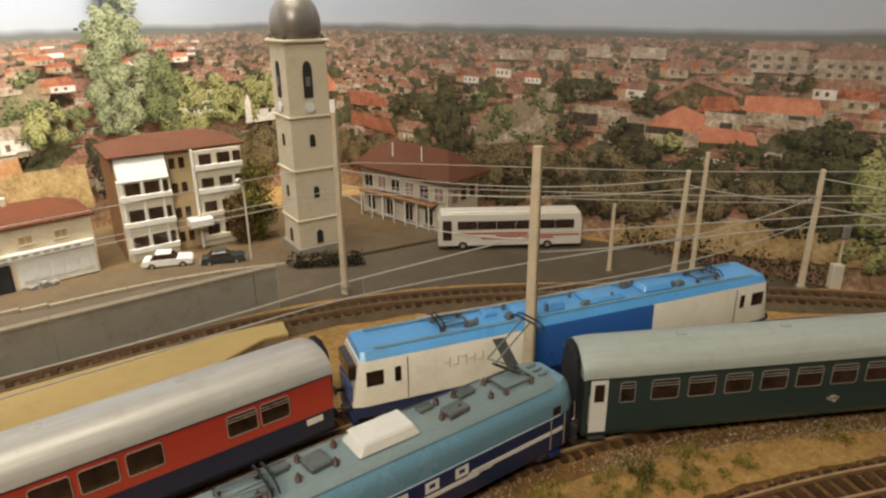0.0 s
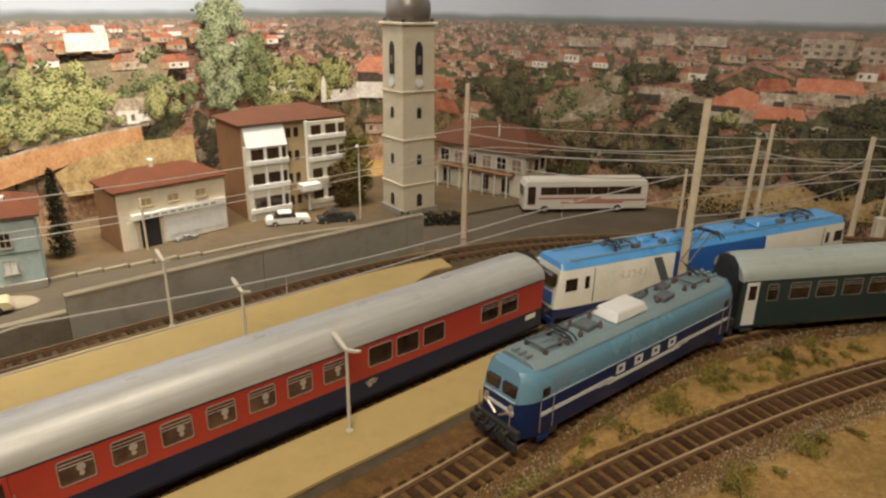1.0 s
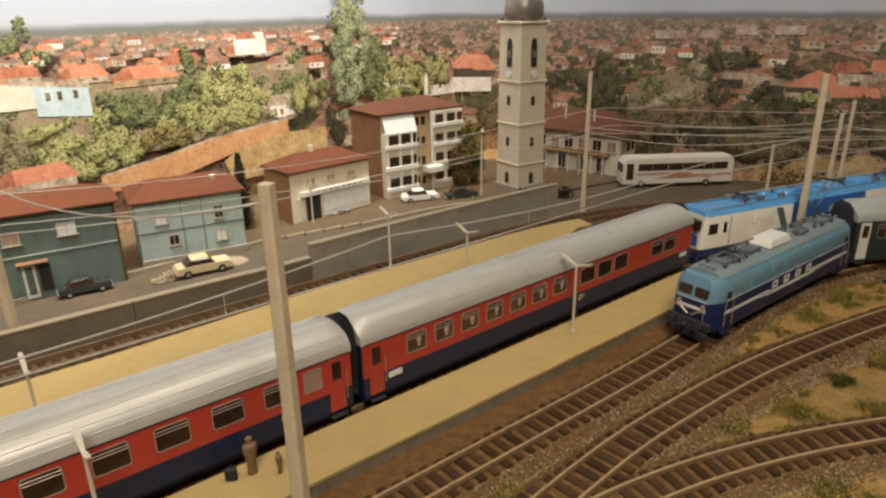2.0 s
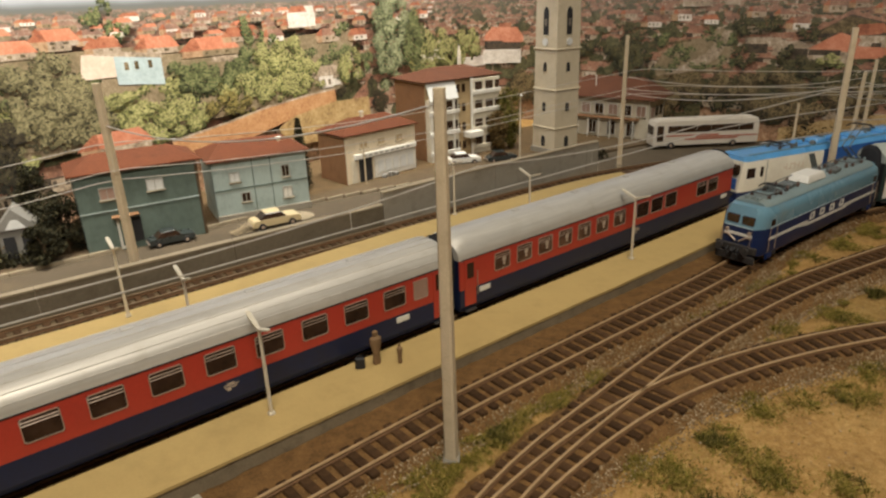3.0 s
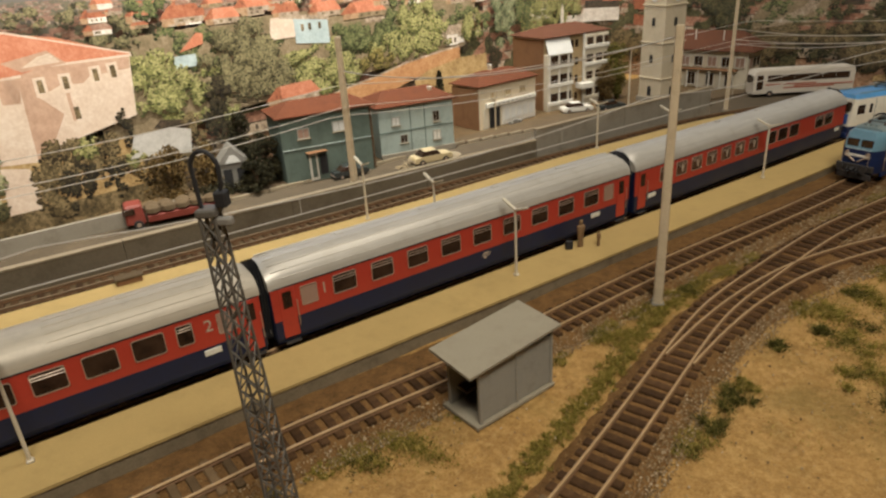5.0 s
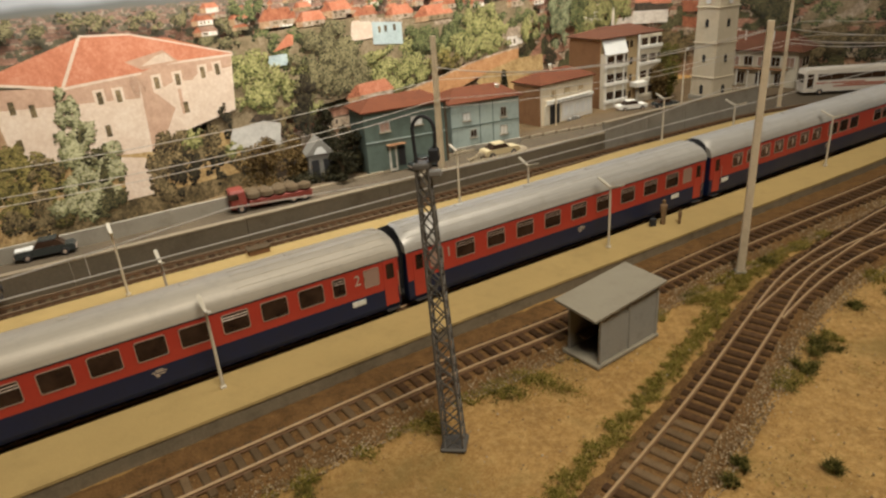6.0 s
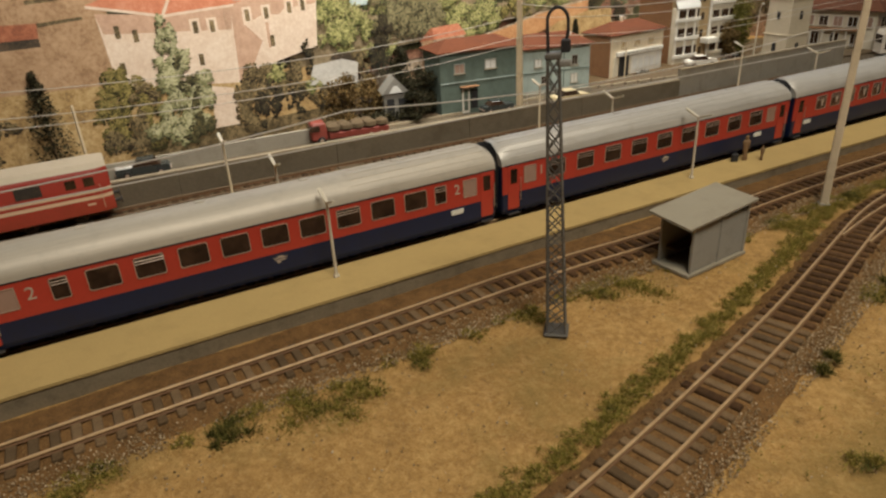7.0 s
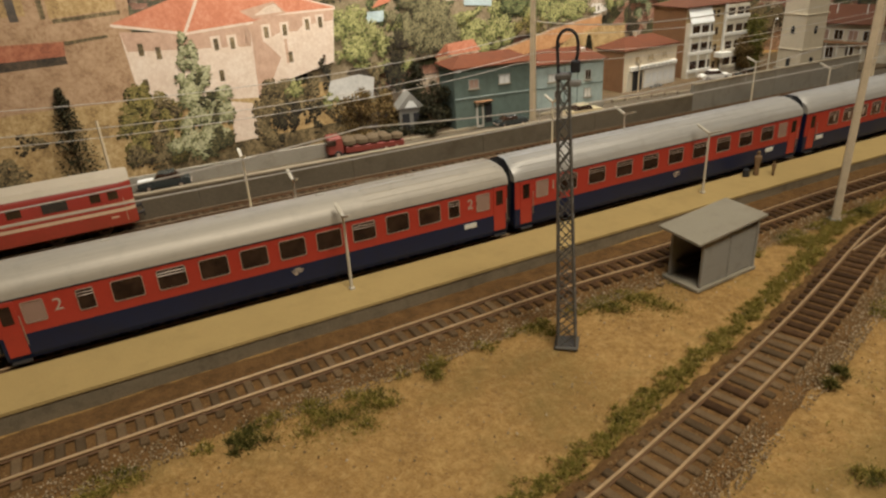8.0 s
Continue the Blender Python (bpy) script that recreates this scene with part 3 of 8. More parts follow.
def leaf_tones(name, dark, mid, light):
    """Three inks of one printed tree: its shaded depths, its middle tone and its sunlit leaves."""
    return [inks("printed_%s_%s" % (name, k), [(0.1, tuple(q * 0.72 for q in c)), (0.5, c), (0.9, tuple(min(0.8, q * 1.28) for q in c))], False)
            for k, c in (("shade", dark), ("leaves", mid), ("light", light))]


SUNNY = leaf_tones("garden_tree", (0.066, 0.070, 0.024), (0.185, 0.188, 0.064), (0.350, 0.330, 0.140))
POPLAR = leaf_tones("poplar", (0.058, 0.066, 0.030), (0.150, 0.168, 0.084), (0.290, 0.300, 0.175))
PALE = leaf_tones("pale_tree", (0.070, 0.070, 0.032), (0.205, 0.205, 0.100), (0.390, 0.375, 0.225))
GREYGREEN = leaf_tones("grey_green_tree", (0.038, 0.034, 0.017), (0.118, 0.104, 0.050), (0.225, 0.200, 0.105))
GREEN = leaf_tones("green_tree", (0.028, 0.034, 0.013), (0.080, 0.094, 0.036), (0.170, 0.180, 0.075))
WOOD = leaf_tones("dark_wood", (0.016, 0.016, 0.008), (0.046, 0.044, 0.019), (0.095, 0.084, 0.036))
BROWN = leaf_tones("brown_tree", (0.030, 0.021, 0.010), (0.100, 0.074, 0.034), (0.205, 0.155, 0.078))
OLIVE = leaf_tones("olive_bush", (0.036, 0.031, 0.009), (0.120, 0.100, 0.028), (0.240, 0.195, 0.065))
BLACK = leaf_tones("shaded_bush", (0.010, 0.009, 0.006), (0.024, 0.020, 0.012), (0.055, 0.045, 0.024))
rnd = random.Random(7)


def printed(name, b, ink, label):
    ob = part(name, b, ink, BACK, label, fix=False)
    return tagged(ob, kind="stuff")


def rough_edge(w, h, n=9):
    return [(w * math.cos(2 * math.pi * k / n) * rnd.uniform(0.75, 1.1), h * math.sin(2 * math.pi * k / n) * rnd.uniform(0.75, 1.1)) for k in range(n)]


def far_town():
    roofs, walls, shade, trees = Print(), Print(), Print(), Print()
    z = HORIZON - 0.010
    while z > 0.03:
        size = 0.004 + 0.27 * (HORIZON - z)
        s = -0.75 + rnd.uniform(0, size)
        while s < BEND + 1.2:
            left = s < BEND
            w = size * rnd.uniform(0.55, 1.25)
            zz = z + rnd.uniform(-0.3, 0.3) * size * 0.5
            kind = rnd.random()
            if kind < 0.60:
                h = w * rnd.uniform(0.3, 0.5)
                k = rnd.uniform(-0.25, 0.25) * w
                walls.shape(s, zz, [(-w / 2, -h * 0.9), (w / 2, -h * 0.9), (w / 2, 0), (-w / 2, 0)])
                if rnd.random() < 0.55:
                    shade.shape(s, zz, [(-w / 2, -h * 0.9), (-w / 2 + w * 0.35, -h * 0.9), (-w / 2 + w * 0.35, 0), (-w / 2, 0)])
                for i in range(rnd.randint(0, 3) if w > 0.012 else 0):
                    x = rnd.uniform(-0.4, 0.35) * w
                    shade.shape(s, zz, [(x, -h * 0.6), (x + w * 0.07, -h * 0.6), (x + w * 0.07, -h * 0.25), (x, -h * 0.25)])
                roofs.shape(s, zz, [(-w * 0.56, 0), (w * 0.56, -h * 0.05), (w * 0.4 + k, h * 0.62), (-w * 0.4 + k, h * 0.66)])
                if w > 0.01 and rnd.random() < 0.6:
                    shade.shape(s, zz, [(-w * 0.56, 0), (w * 0.56, -h * 0.05), (w * 0.56, -h * 0.16), (-w * 0.56, -h * 0.11)])
            else:
                for i in range(5):
                    trees.shape(s + rnd.uniform(-0.4, 0.4) * w, zz + rnd.uniform(-0.1, 0.45) * w * 0.7, rough_edge(w * 0.24, w * 0.2))
            s += w * rnd.uniform(0.7, 1.15)
        z -= size * 0.32
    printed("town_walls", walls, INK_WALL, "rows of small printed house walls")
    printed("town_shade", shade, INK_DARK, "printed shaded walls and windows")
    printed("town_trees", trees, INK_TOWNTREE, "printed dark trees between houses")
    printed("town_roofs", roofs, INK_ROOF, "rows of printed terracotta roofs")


far_town()


def foliage(name, tones, label, blobs, leaf=0.0024, dense=1.0):
    """Printed trees: blobs of (s, z, half width, half height), each a heap of leafy clumps that are dark beneath and sunlit above."""
    shade, mid, light = Print(), Print(), Print()
    for s, z, w, h in blobs:
        clumps = []
        for k in range(max(8, int(5200 * w * h) + 7)):
            a, r = rnd.uniform(0, 6.283), math.sqrt(rnd.random()) * 0.88
            clumps.append((s + w * r * math.cos(a), z + h * r * math.sin(a), rnd.uniform(0.20, 0.40)))
        clumps.sort(key=lambda c: -c[1])
        for cx, cz, q in clumps:
            m = 0.5 * (w + h) * q
            cw, ch = 0.5 * (m + w * q), 0.5 * (m + h * q)
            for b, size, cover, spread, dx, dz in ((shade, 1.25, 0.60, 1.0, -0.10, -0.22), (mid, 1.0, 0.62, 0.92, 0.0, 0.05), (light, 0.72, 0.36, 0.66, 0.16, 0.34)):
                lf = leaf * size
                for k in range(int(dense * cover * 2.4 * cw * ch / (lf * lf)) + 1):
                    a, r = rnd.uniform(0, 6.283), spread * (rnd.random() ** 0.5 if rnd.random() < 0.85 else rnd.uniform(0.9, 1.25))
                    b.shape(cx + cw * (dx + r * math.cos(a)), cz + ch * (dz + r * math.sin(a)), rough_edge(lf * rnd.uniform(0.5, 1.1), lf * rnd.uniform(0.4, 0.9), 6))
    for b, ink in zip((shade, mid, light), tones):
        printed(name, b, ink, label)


def flat_shapes(name, ink, label, shapes):
    b = Print()
    for s, z, pts in shapes:
        b.shape(s, z, pts)
    return printed(name, b, ink, label)


def rect(x0, z0, x1, z1):
    return [(x0, z0), (x1, z0), (x1, z1), (x0, z1)]


def printed_house(s, z, w, h, roof, wall_ink, roof_ink, windows=0):
    """A printed house: lit front and shaded end, hipped tile roof with a darker slope, small windows."""
    e = rnd.uniform(0.22, 0.36)
    flat_shapes("printed_wall", wall_ink, "printed house wall", [(s, z, rect(-w / 2, 0, w / 2, h))])
    flat_shapes("printed_end_wall", INK_BEIGE, "printed shaded end wall", [(s, z, rect(-w / 2, 0, -w / 2 + w * e, h))])
    if windows:
        flat_shapes("printed_windows", INK_GREY, "printed windows", [(s, z, rect(-w * 0.10 + i * w * 0.55 / windows, h * 0.3, -w * 0.10 + (i + 0.38) * w * 0.55 / windows, h * 0.72)) for i in range(windows)])
    flat_shapes("printed_roof", roof_ink, "printed tiled roof", [(s, z + h, [(-w * 0.55, -h * 0.04), (w * 0.56, -h * 0.10), (w * 0.36, roof), (-w * 0.28, roof * 0.94)])])
    flat_shapes("printed_roof_slope", INK_TILE, "printed shaded roof slope", [(s, z + h, [(-w * 0.55, -h * 0.04), (-w * (0.5 - e) + 0.0, -h * 0.05), (-w * 0.24, roof * 0.94), (-w * 0.30, roof * 0.93)])])


def print_details():
    R = on_right
    # dry slopes and open ground
    flat_shapes("dry_ground", INK_SAND, "printed dry grass field", [(R(0.40), 0.0, [(-0.12, -0.03), (0.15, 0.0), (0.14, 0.026), (0.06, 0.030), (-0.02, 0.022), (-0.12, -0.006)])])
    flat_shapes("pale_track", INK_EARTH, "printed pale sandy track", [(R(0.13), 0.0, [(-0.05, 0.060), (0.0, 0.070), (0.055, 0.088), (0.068, 0.108), (0.058, 0.140), (0.045, 0.146), (0.02, 0.130), (-0.02, 0.125), (-0.045, 0.105), (-0.06, 0.08)])])
    flat_shapes("pale_lane", INK_WALL, "printed pale lane", [(R(0.155), 0.0, [(-0.075, 0.064), (-0.05, 0.066), (0.02, 0.098), (0.038, 0.142), (0.026, 0.142), (0.0, 0.105)])])
    flat_shapes("lane_wall", INK_GREY, "printed dark lane wall", [(R(0.14), 0.0, [(-0.07, 0.060), (0.06, 0.080), (0.06, 0.085), (-0.07, 0.066)]), (R(0.15), 0.0, [(-0.09, 0.112), (-0.02, 0.124), (-0.02, 0.128), (-0.09, 0.118)])])
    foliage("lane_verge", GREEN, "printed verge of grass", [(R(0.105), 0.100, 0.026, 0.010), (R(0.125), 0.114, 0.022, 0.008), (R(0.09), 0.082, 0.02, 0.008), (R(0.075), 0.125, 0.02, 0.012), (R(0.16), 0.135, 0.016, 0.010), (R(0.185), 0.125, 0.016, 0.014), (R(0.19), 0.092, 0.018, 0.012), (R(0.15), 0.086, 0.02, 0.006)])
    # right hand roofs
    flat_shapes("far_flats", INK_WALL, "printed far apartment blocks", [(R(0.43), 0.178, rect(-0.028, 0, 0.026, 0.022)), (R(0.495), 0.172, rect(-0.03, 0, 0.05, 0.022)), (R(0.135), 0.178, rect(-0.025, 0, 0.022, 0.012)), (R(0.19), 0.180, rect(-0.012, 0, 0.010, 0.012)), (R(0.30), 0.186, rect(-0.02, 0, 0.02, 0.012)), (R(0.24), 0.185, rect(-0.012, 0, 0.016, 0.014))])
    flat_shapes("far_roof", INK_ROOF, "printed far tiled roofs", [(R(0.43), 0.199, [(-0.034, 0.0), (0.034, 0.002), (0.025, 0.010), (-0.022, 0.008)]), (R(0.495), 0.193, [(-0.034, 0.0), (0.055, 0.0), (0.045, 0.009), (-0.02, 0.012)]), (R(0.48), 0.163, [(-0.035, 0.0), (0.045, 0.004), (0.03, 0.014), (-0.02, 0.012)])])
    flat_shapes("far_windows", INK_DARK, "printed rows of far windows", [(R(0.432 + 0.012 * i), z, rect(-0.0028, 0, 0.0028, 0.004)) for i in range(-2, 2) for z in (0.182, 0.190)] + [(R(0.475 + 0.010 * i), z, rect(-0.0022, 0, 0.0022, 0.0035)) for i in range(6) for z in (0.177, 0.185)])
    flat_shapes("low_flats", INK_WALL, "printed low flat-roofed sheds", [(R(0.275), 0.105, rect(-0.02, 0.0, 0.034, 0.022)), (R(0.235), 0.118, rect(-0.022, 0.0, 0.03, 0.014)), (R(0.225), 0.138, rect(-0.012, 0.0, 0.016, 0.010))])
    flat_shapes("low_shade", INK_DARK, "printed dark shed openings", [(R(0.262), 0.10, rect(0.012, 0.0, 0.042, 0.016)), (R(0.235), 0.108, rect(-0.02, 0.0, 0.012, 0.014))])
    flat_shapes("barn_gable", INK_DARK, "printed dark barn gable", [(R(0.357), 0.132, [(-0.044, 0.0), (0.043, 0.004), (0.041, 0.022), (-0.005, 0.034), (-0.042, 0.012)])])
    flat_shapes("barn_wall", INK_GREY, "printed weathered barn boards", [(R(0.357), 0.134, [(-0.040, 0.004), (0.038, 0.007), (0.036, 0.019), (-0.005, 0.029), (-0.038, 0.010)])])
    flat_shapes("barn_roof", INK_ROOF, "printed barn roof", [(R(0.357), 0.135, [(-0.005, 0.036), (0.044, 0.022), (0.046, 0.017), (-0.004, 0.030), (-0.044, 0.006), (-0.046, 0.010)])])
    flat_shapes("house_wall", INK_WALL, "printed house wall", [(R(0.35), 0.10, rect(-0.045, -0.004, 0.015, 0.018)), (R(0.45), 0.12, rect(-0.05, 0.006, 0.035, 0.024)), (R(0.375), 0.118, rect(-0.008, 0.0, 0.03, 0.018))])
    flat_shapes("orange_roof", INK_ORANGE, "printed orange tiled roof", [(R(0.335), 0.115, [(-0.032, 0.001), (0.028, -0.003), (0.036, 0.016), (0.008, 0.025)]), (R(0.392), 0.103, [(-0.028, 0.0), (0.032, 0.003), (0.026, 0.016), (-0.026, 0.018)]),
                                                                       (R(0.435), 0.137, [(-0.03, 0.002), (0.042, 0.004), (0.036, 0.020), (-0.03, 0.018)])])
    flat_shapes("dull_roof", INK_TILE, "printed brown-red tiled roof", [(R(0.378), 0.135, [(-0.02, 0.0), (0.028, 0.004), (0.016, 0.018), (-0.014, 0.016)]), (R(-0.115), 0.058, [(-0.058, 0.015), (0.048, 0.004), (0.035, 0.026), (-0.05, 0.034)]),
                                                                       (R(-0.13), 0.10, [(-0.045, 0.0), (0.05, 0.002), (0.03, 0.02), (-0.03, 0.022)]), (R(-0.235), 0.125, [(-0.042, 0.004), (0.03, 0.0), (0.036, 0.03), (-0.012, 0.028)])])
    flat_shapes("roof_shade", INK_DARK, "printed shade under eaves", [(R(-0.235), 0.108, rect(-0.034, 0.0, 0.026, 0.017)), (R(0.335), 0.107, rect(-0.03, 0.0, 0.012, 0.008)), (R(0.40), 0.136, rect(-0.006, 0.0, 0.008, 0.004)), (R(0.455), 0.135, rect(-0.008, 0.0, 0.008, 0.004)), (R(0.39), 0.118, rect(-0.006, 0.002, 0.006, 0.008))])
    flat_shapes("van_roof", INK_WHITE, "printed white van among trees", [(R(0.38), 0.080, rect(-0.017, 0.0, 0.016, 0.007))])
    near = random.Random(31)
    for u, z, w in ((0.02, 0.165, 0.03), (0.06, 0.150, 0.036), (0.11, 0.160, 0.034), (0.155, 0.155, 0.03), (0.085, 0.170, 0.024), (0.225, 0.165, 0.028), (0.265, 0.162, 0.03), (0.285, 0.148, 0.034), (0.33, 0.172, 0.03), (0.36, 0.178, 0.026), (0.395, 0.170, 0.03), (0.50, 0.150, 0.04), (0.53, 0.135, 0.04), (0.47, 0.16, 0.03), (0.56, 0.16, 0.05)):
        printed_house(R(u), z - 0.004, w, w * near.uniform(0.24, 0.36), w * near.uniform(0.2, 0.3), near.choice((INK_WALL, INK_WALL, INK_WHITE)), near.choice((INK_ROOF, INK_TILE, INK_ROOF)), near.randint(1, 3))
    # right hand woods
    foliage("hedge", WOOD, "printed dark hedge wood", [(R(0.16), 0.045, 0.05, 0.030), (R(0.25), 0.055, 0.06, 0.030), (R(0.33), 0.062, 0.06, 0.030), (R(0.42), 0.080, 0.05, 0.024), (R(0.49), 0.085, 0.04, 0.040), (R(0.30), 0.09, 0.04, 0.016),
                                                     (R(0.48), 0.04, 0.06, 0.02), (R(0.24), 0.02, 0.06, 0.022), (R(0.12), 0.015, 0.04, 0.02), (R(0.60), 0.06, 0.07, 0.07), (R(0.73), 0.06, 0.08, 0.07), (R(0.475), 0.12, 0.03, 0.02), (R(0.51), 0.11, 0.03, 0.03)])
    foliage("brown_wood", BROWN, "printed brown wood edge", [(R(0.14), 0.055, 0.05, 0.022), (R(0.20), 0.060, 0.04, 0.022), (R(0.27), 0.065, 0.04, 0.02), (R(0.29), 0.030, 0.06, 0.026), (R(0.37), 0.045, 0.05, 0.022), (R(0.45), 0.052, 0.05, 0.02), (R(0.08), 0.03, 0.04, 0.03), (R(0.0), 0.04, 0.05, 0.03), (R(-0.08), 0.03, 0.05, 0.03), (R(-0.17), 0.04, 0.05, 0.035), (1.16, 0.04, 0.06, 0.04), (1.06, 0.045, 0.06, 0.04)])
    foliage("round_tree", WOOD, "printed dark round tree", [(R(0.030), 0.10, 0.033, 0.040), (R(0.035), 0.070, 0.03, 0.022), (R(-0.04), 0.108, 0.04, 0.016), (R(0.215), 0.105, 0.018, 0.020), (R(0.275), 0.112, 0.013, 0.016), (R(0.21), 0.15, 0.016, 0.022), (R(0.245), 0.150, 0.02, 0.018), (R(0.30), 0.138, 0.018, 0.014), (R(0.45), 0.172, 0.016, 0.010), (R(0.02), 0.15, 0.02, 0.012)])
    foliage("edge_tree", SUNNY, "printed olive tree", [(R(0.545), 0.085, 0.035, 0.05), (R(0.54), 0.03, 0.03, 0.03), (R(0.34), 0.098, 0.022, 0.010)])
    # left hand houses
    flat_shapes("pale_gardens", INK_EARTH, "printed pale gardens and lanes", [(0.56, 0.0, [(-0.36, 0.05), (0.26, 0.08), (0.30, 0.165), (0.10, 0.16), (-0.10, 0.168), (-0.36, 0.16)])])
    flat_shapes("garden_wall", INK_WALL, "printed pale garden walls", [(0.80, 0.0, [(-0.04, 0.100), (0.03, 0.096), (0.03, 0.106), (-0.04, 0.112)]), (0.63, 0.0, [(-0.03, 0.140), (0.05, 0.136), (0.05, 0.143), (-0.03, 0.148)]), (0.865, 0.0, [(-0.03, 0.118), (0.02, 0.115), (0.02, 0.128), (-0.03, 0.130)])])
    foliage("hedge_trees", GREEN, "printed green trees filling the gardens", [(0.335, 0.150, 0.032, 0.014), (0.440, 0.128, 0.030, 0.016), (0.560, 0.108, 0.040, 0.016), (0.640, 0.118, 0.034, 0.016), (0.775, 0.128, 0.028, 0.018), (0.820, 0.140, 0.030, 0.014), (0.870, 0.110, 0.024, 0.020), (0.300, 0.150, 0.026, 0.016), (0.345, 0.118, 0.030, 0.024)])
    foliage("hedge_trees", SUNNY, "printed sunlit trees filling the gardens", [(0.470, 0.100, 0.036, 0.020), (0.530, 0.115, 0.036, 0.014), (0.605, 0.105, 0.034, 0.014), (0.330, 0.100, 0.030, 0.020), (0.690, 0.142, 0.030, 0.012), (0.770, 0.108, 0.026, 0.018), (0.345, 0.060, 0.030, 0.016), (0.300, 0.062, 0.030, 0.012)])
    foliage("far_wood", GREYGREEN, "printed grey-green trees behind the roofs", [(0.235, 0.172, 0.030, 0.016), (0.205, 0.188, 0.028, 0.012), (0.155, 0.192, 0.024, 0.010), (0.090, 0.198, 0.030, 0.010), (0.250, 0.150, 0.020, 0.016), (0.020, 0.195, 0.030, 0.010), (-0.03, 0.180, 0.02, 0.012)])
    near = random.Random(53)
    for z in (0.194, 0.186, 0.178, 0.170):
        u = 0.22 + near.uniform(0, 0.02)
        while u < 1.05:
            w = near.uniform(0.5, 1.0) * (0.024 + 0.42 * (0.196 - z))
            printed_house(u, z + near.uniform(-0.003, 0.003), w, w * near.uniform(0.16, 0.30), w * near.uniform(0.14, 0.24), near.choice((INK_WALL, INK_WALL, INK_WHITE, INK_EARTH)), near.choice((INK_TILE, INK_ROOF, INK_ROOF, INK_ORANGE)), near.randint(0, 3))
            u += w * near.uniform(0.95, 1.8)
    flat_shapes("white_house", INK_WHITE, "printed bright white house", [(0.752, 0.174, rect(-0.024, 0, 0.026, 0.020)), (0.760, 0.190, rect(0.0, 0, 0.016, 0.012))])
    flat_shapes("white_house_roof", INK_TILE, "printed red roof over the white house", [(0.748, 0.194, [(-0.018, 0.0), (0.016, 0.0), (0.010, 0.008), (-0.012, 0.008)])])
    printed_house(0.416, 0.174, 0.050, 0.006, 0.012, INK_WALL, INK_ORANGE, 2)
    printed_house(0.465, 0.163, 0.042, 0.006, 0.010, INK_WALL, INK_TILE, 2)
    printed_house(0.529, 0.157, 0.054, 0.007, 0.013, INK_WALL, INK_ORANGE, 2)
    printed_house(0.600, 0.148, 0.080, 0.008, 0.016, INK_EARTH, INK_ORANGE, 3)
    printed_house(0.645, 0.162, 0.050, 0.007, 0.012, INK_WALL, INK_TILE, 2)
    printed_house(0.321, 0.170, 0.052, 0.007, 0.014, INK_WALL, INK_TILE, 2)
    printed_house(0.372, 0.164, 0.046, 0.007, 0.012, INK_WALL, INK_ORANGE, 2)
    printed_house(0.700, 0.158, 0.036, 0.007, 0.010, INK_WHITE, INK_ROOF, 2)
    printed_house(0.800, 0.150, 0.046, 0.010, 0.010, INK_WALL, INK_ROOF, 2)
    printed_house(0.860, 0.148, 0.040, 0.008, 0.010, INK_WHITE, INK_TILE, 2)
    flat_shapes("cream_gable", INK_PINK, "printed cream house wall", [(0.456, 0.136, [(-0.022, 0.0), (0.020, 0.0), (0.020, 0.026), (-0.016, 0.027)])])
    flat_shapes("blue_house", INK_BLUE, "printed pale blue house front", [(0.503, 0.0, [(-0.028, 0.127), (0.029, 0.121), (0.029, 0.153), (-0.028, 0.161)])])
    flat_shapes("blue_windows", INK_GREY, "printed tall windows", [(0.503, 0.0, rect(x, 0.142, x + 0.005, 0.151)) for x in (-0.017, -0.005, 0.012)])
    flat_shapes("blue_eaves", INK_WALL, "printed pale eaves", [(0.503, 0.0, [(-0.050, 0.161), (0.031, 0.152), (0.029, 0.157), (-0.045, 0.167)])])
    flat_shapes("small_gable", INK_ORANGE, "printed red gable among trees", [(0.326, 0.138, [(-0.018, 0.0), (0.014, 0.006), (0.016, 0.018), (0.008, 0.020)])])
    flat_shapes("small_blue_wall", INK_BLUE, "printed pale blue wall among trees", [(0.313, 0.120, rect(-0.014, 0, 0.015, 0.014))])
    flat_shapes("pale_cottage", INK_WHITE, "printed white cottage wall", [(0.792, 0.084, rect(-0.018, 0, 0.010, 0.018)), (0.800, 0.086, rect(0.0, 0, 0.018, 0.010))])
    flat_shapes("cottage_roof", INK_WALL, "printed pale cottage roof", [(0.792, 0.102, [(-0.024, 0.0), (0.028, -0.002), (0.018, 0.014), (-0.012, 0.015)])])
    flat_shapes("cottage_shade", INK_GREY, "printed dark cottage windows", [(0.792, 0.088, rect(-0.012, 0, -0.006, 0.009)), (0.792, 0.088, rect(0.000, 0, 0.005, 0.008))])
    printed_house(1.03, 0.10, 0.09, 0.02, 0.012, INK_WHITE, INK_WALL, 3)
    flat_shapes("red_house_wall", INK_WHITE, "printed pale house wall with dark windows", [(1.249, 0.080, rect(-0.045, 0, 0.040, 0.026))])
    flat_shapes("red_house_shade", INK_DARK, "printed dark veranda", [(1.252, 0.106, rect(-0.034, 0, 0.034, 0.016))])
    flat_shapes("red_house_roof", INK_ORANGE, "printed red roof", [(1.254, 0.120, [(-0.046, 0.0), (0.046, -0.002), (0.026, 0.026), (-0.022, 0.027)])])
    # left hand trees
    foliage("side_trees", SUNNY, "printed green trees", [(1.05, 0.125, 0.05, 0.028), (1.10, 0.112, 0.05, 0.030), (1.15, 0.120, 0.035, 0.028), (1.02, 0.10, 0.04, 0.03)])
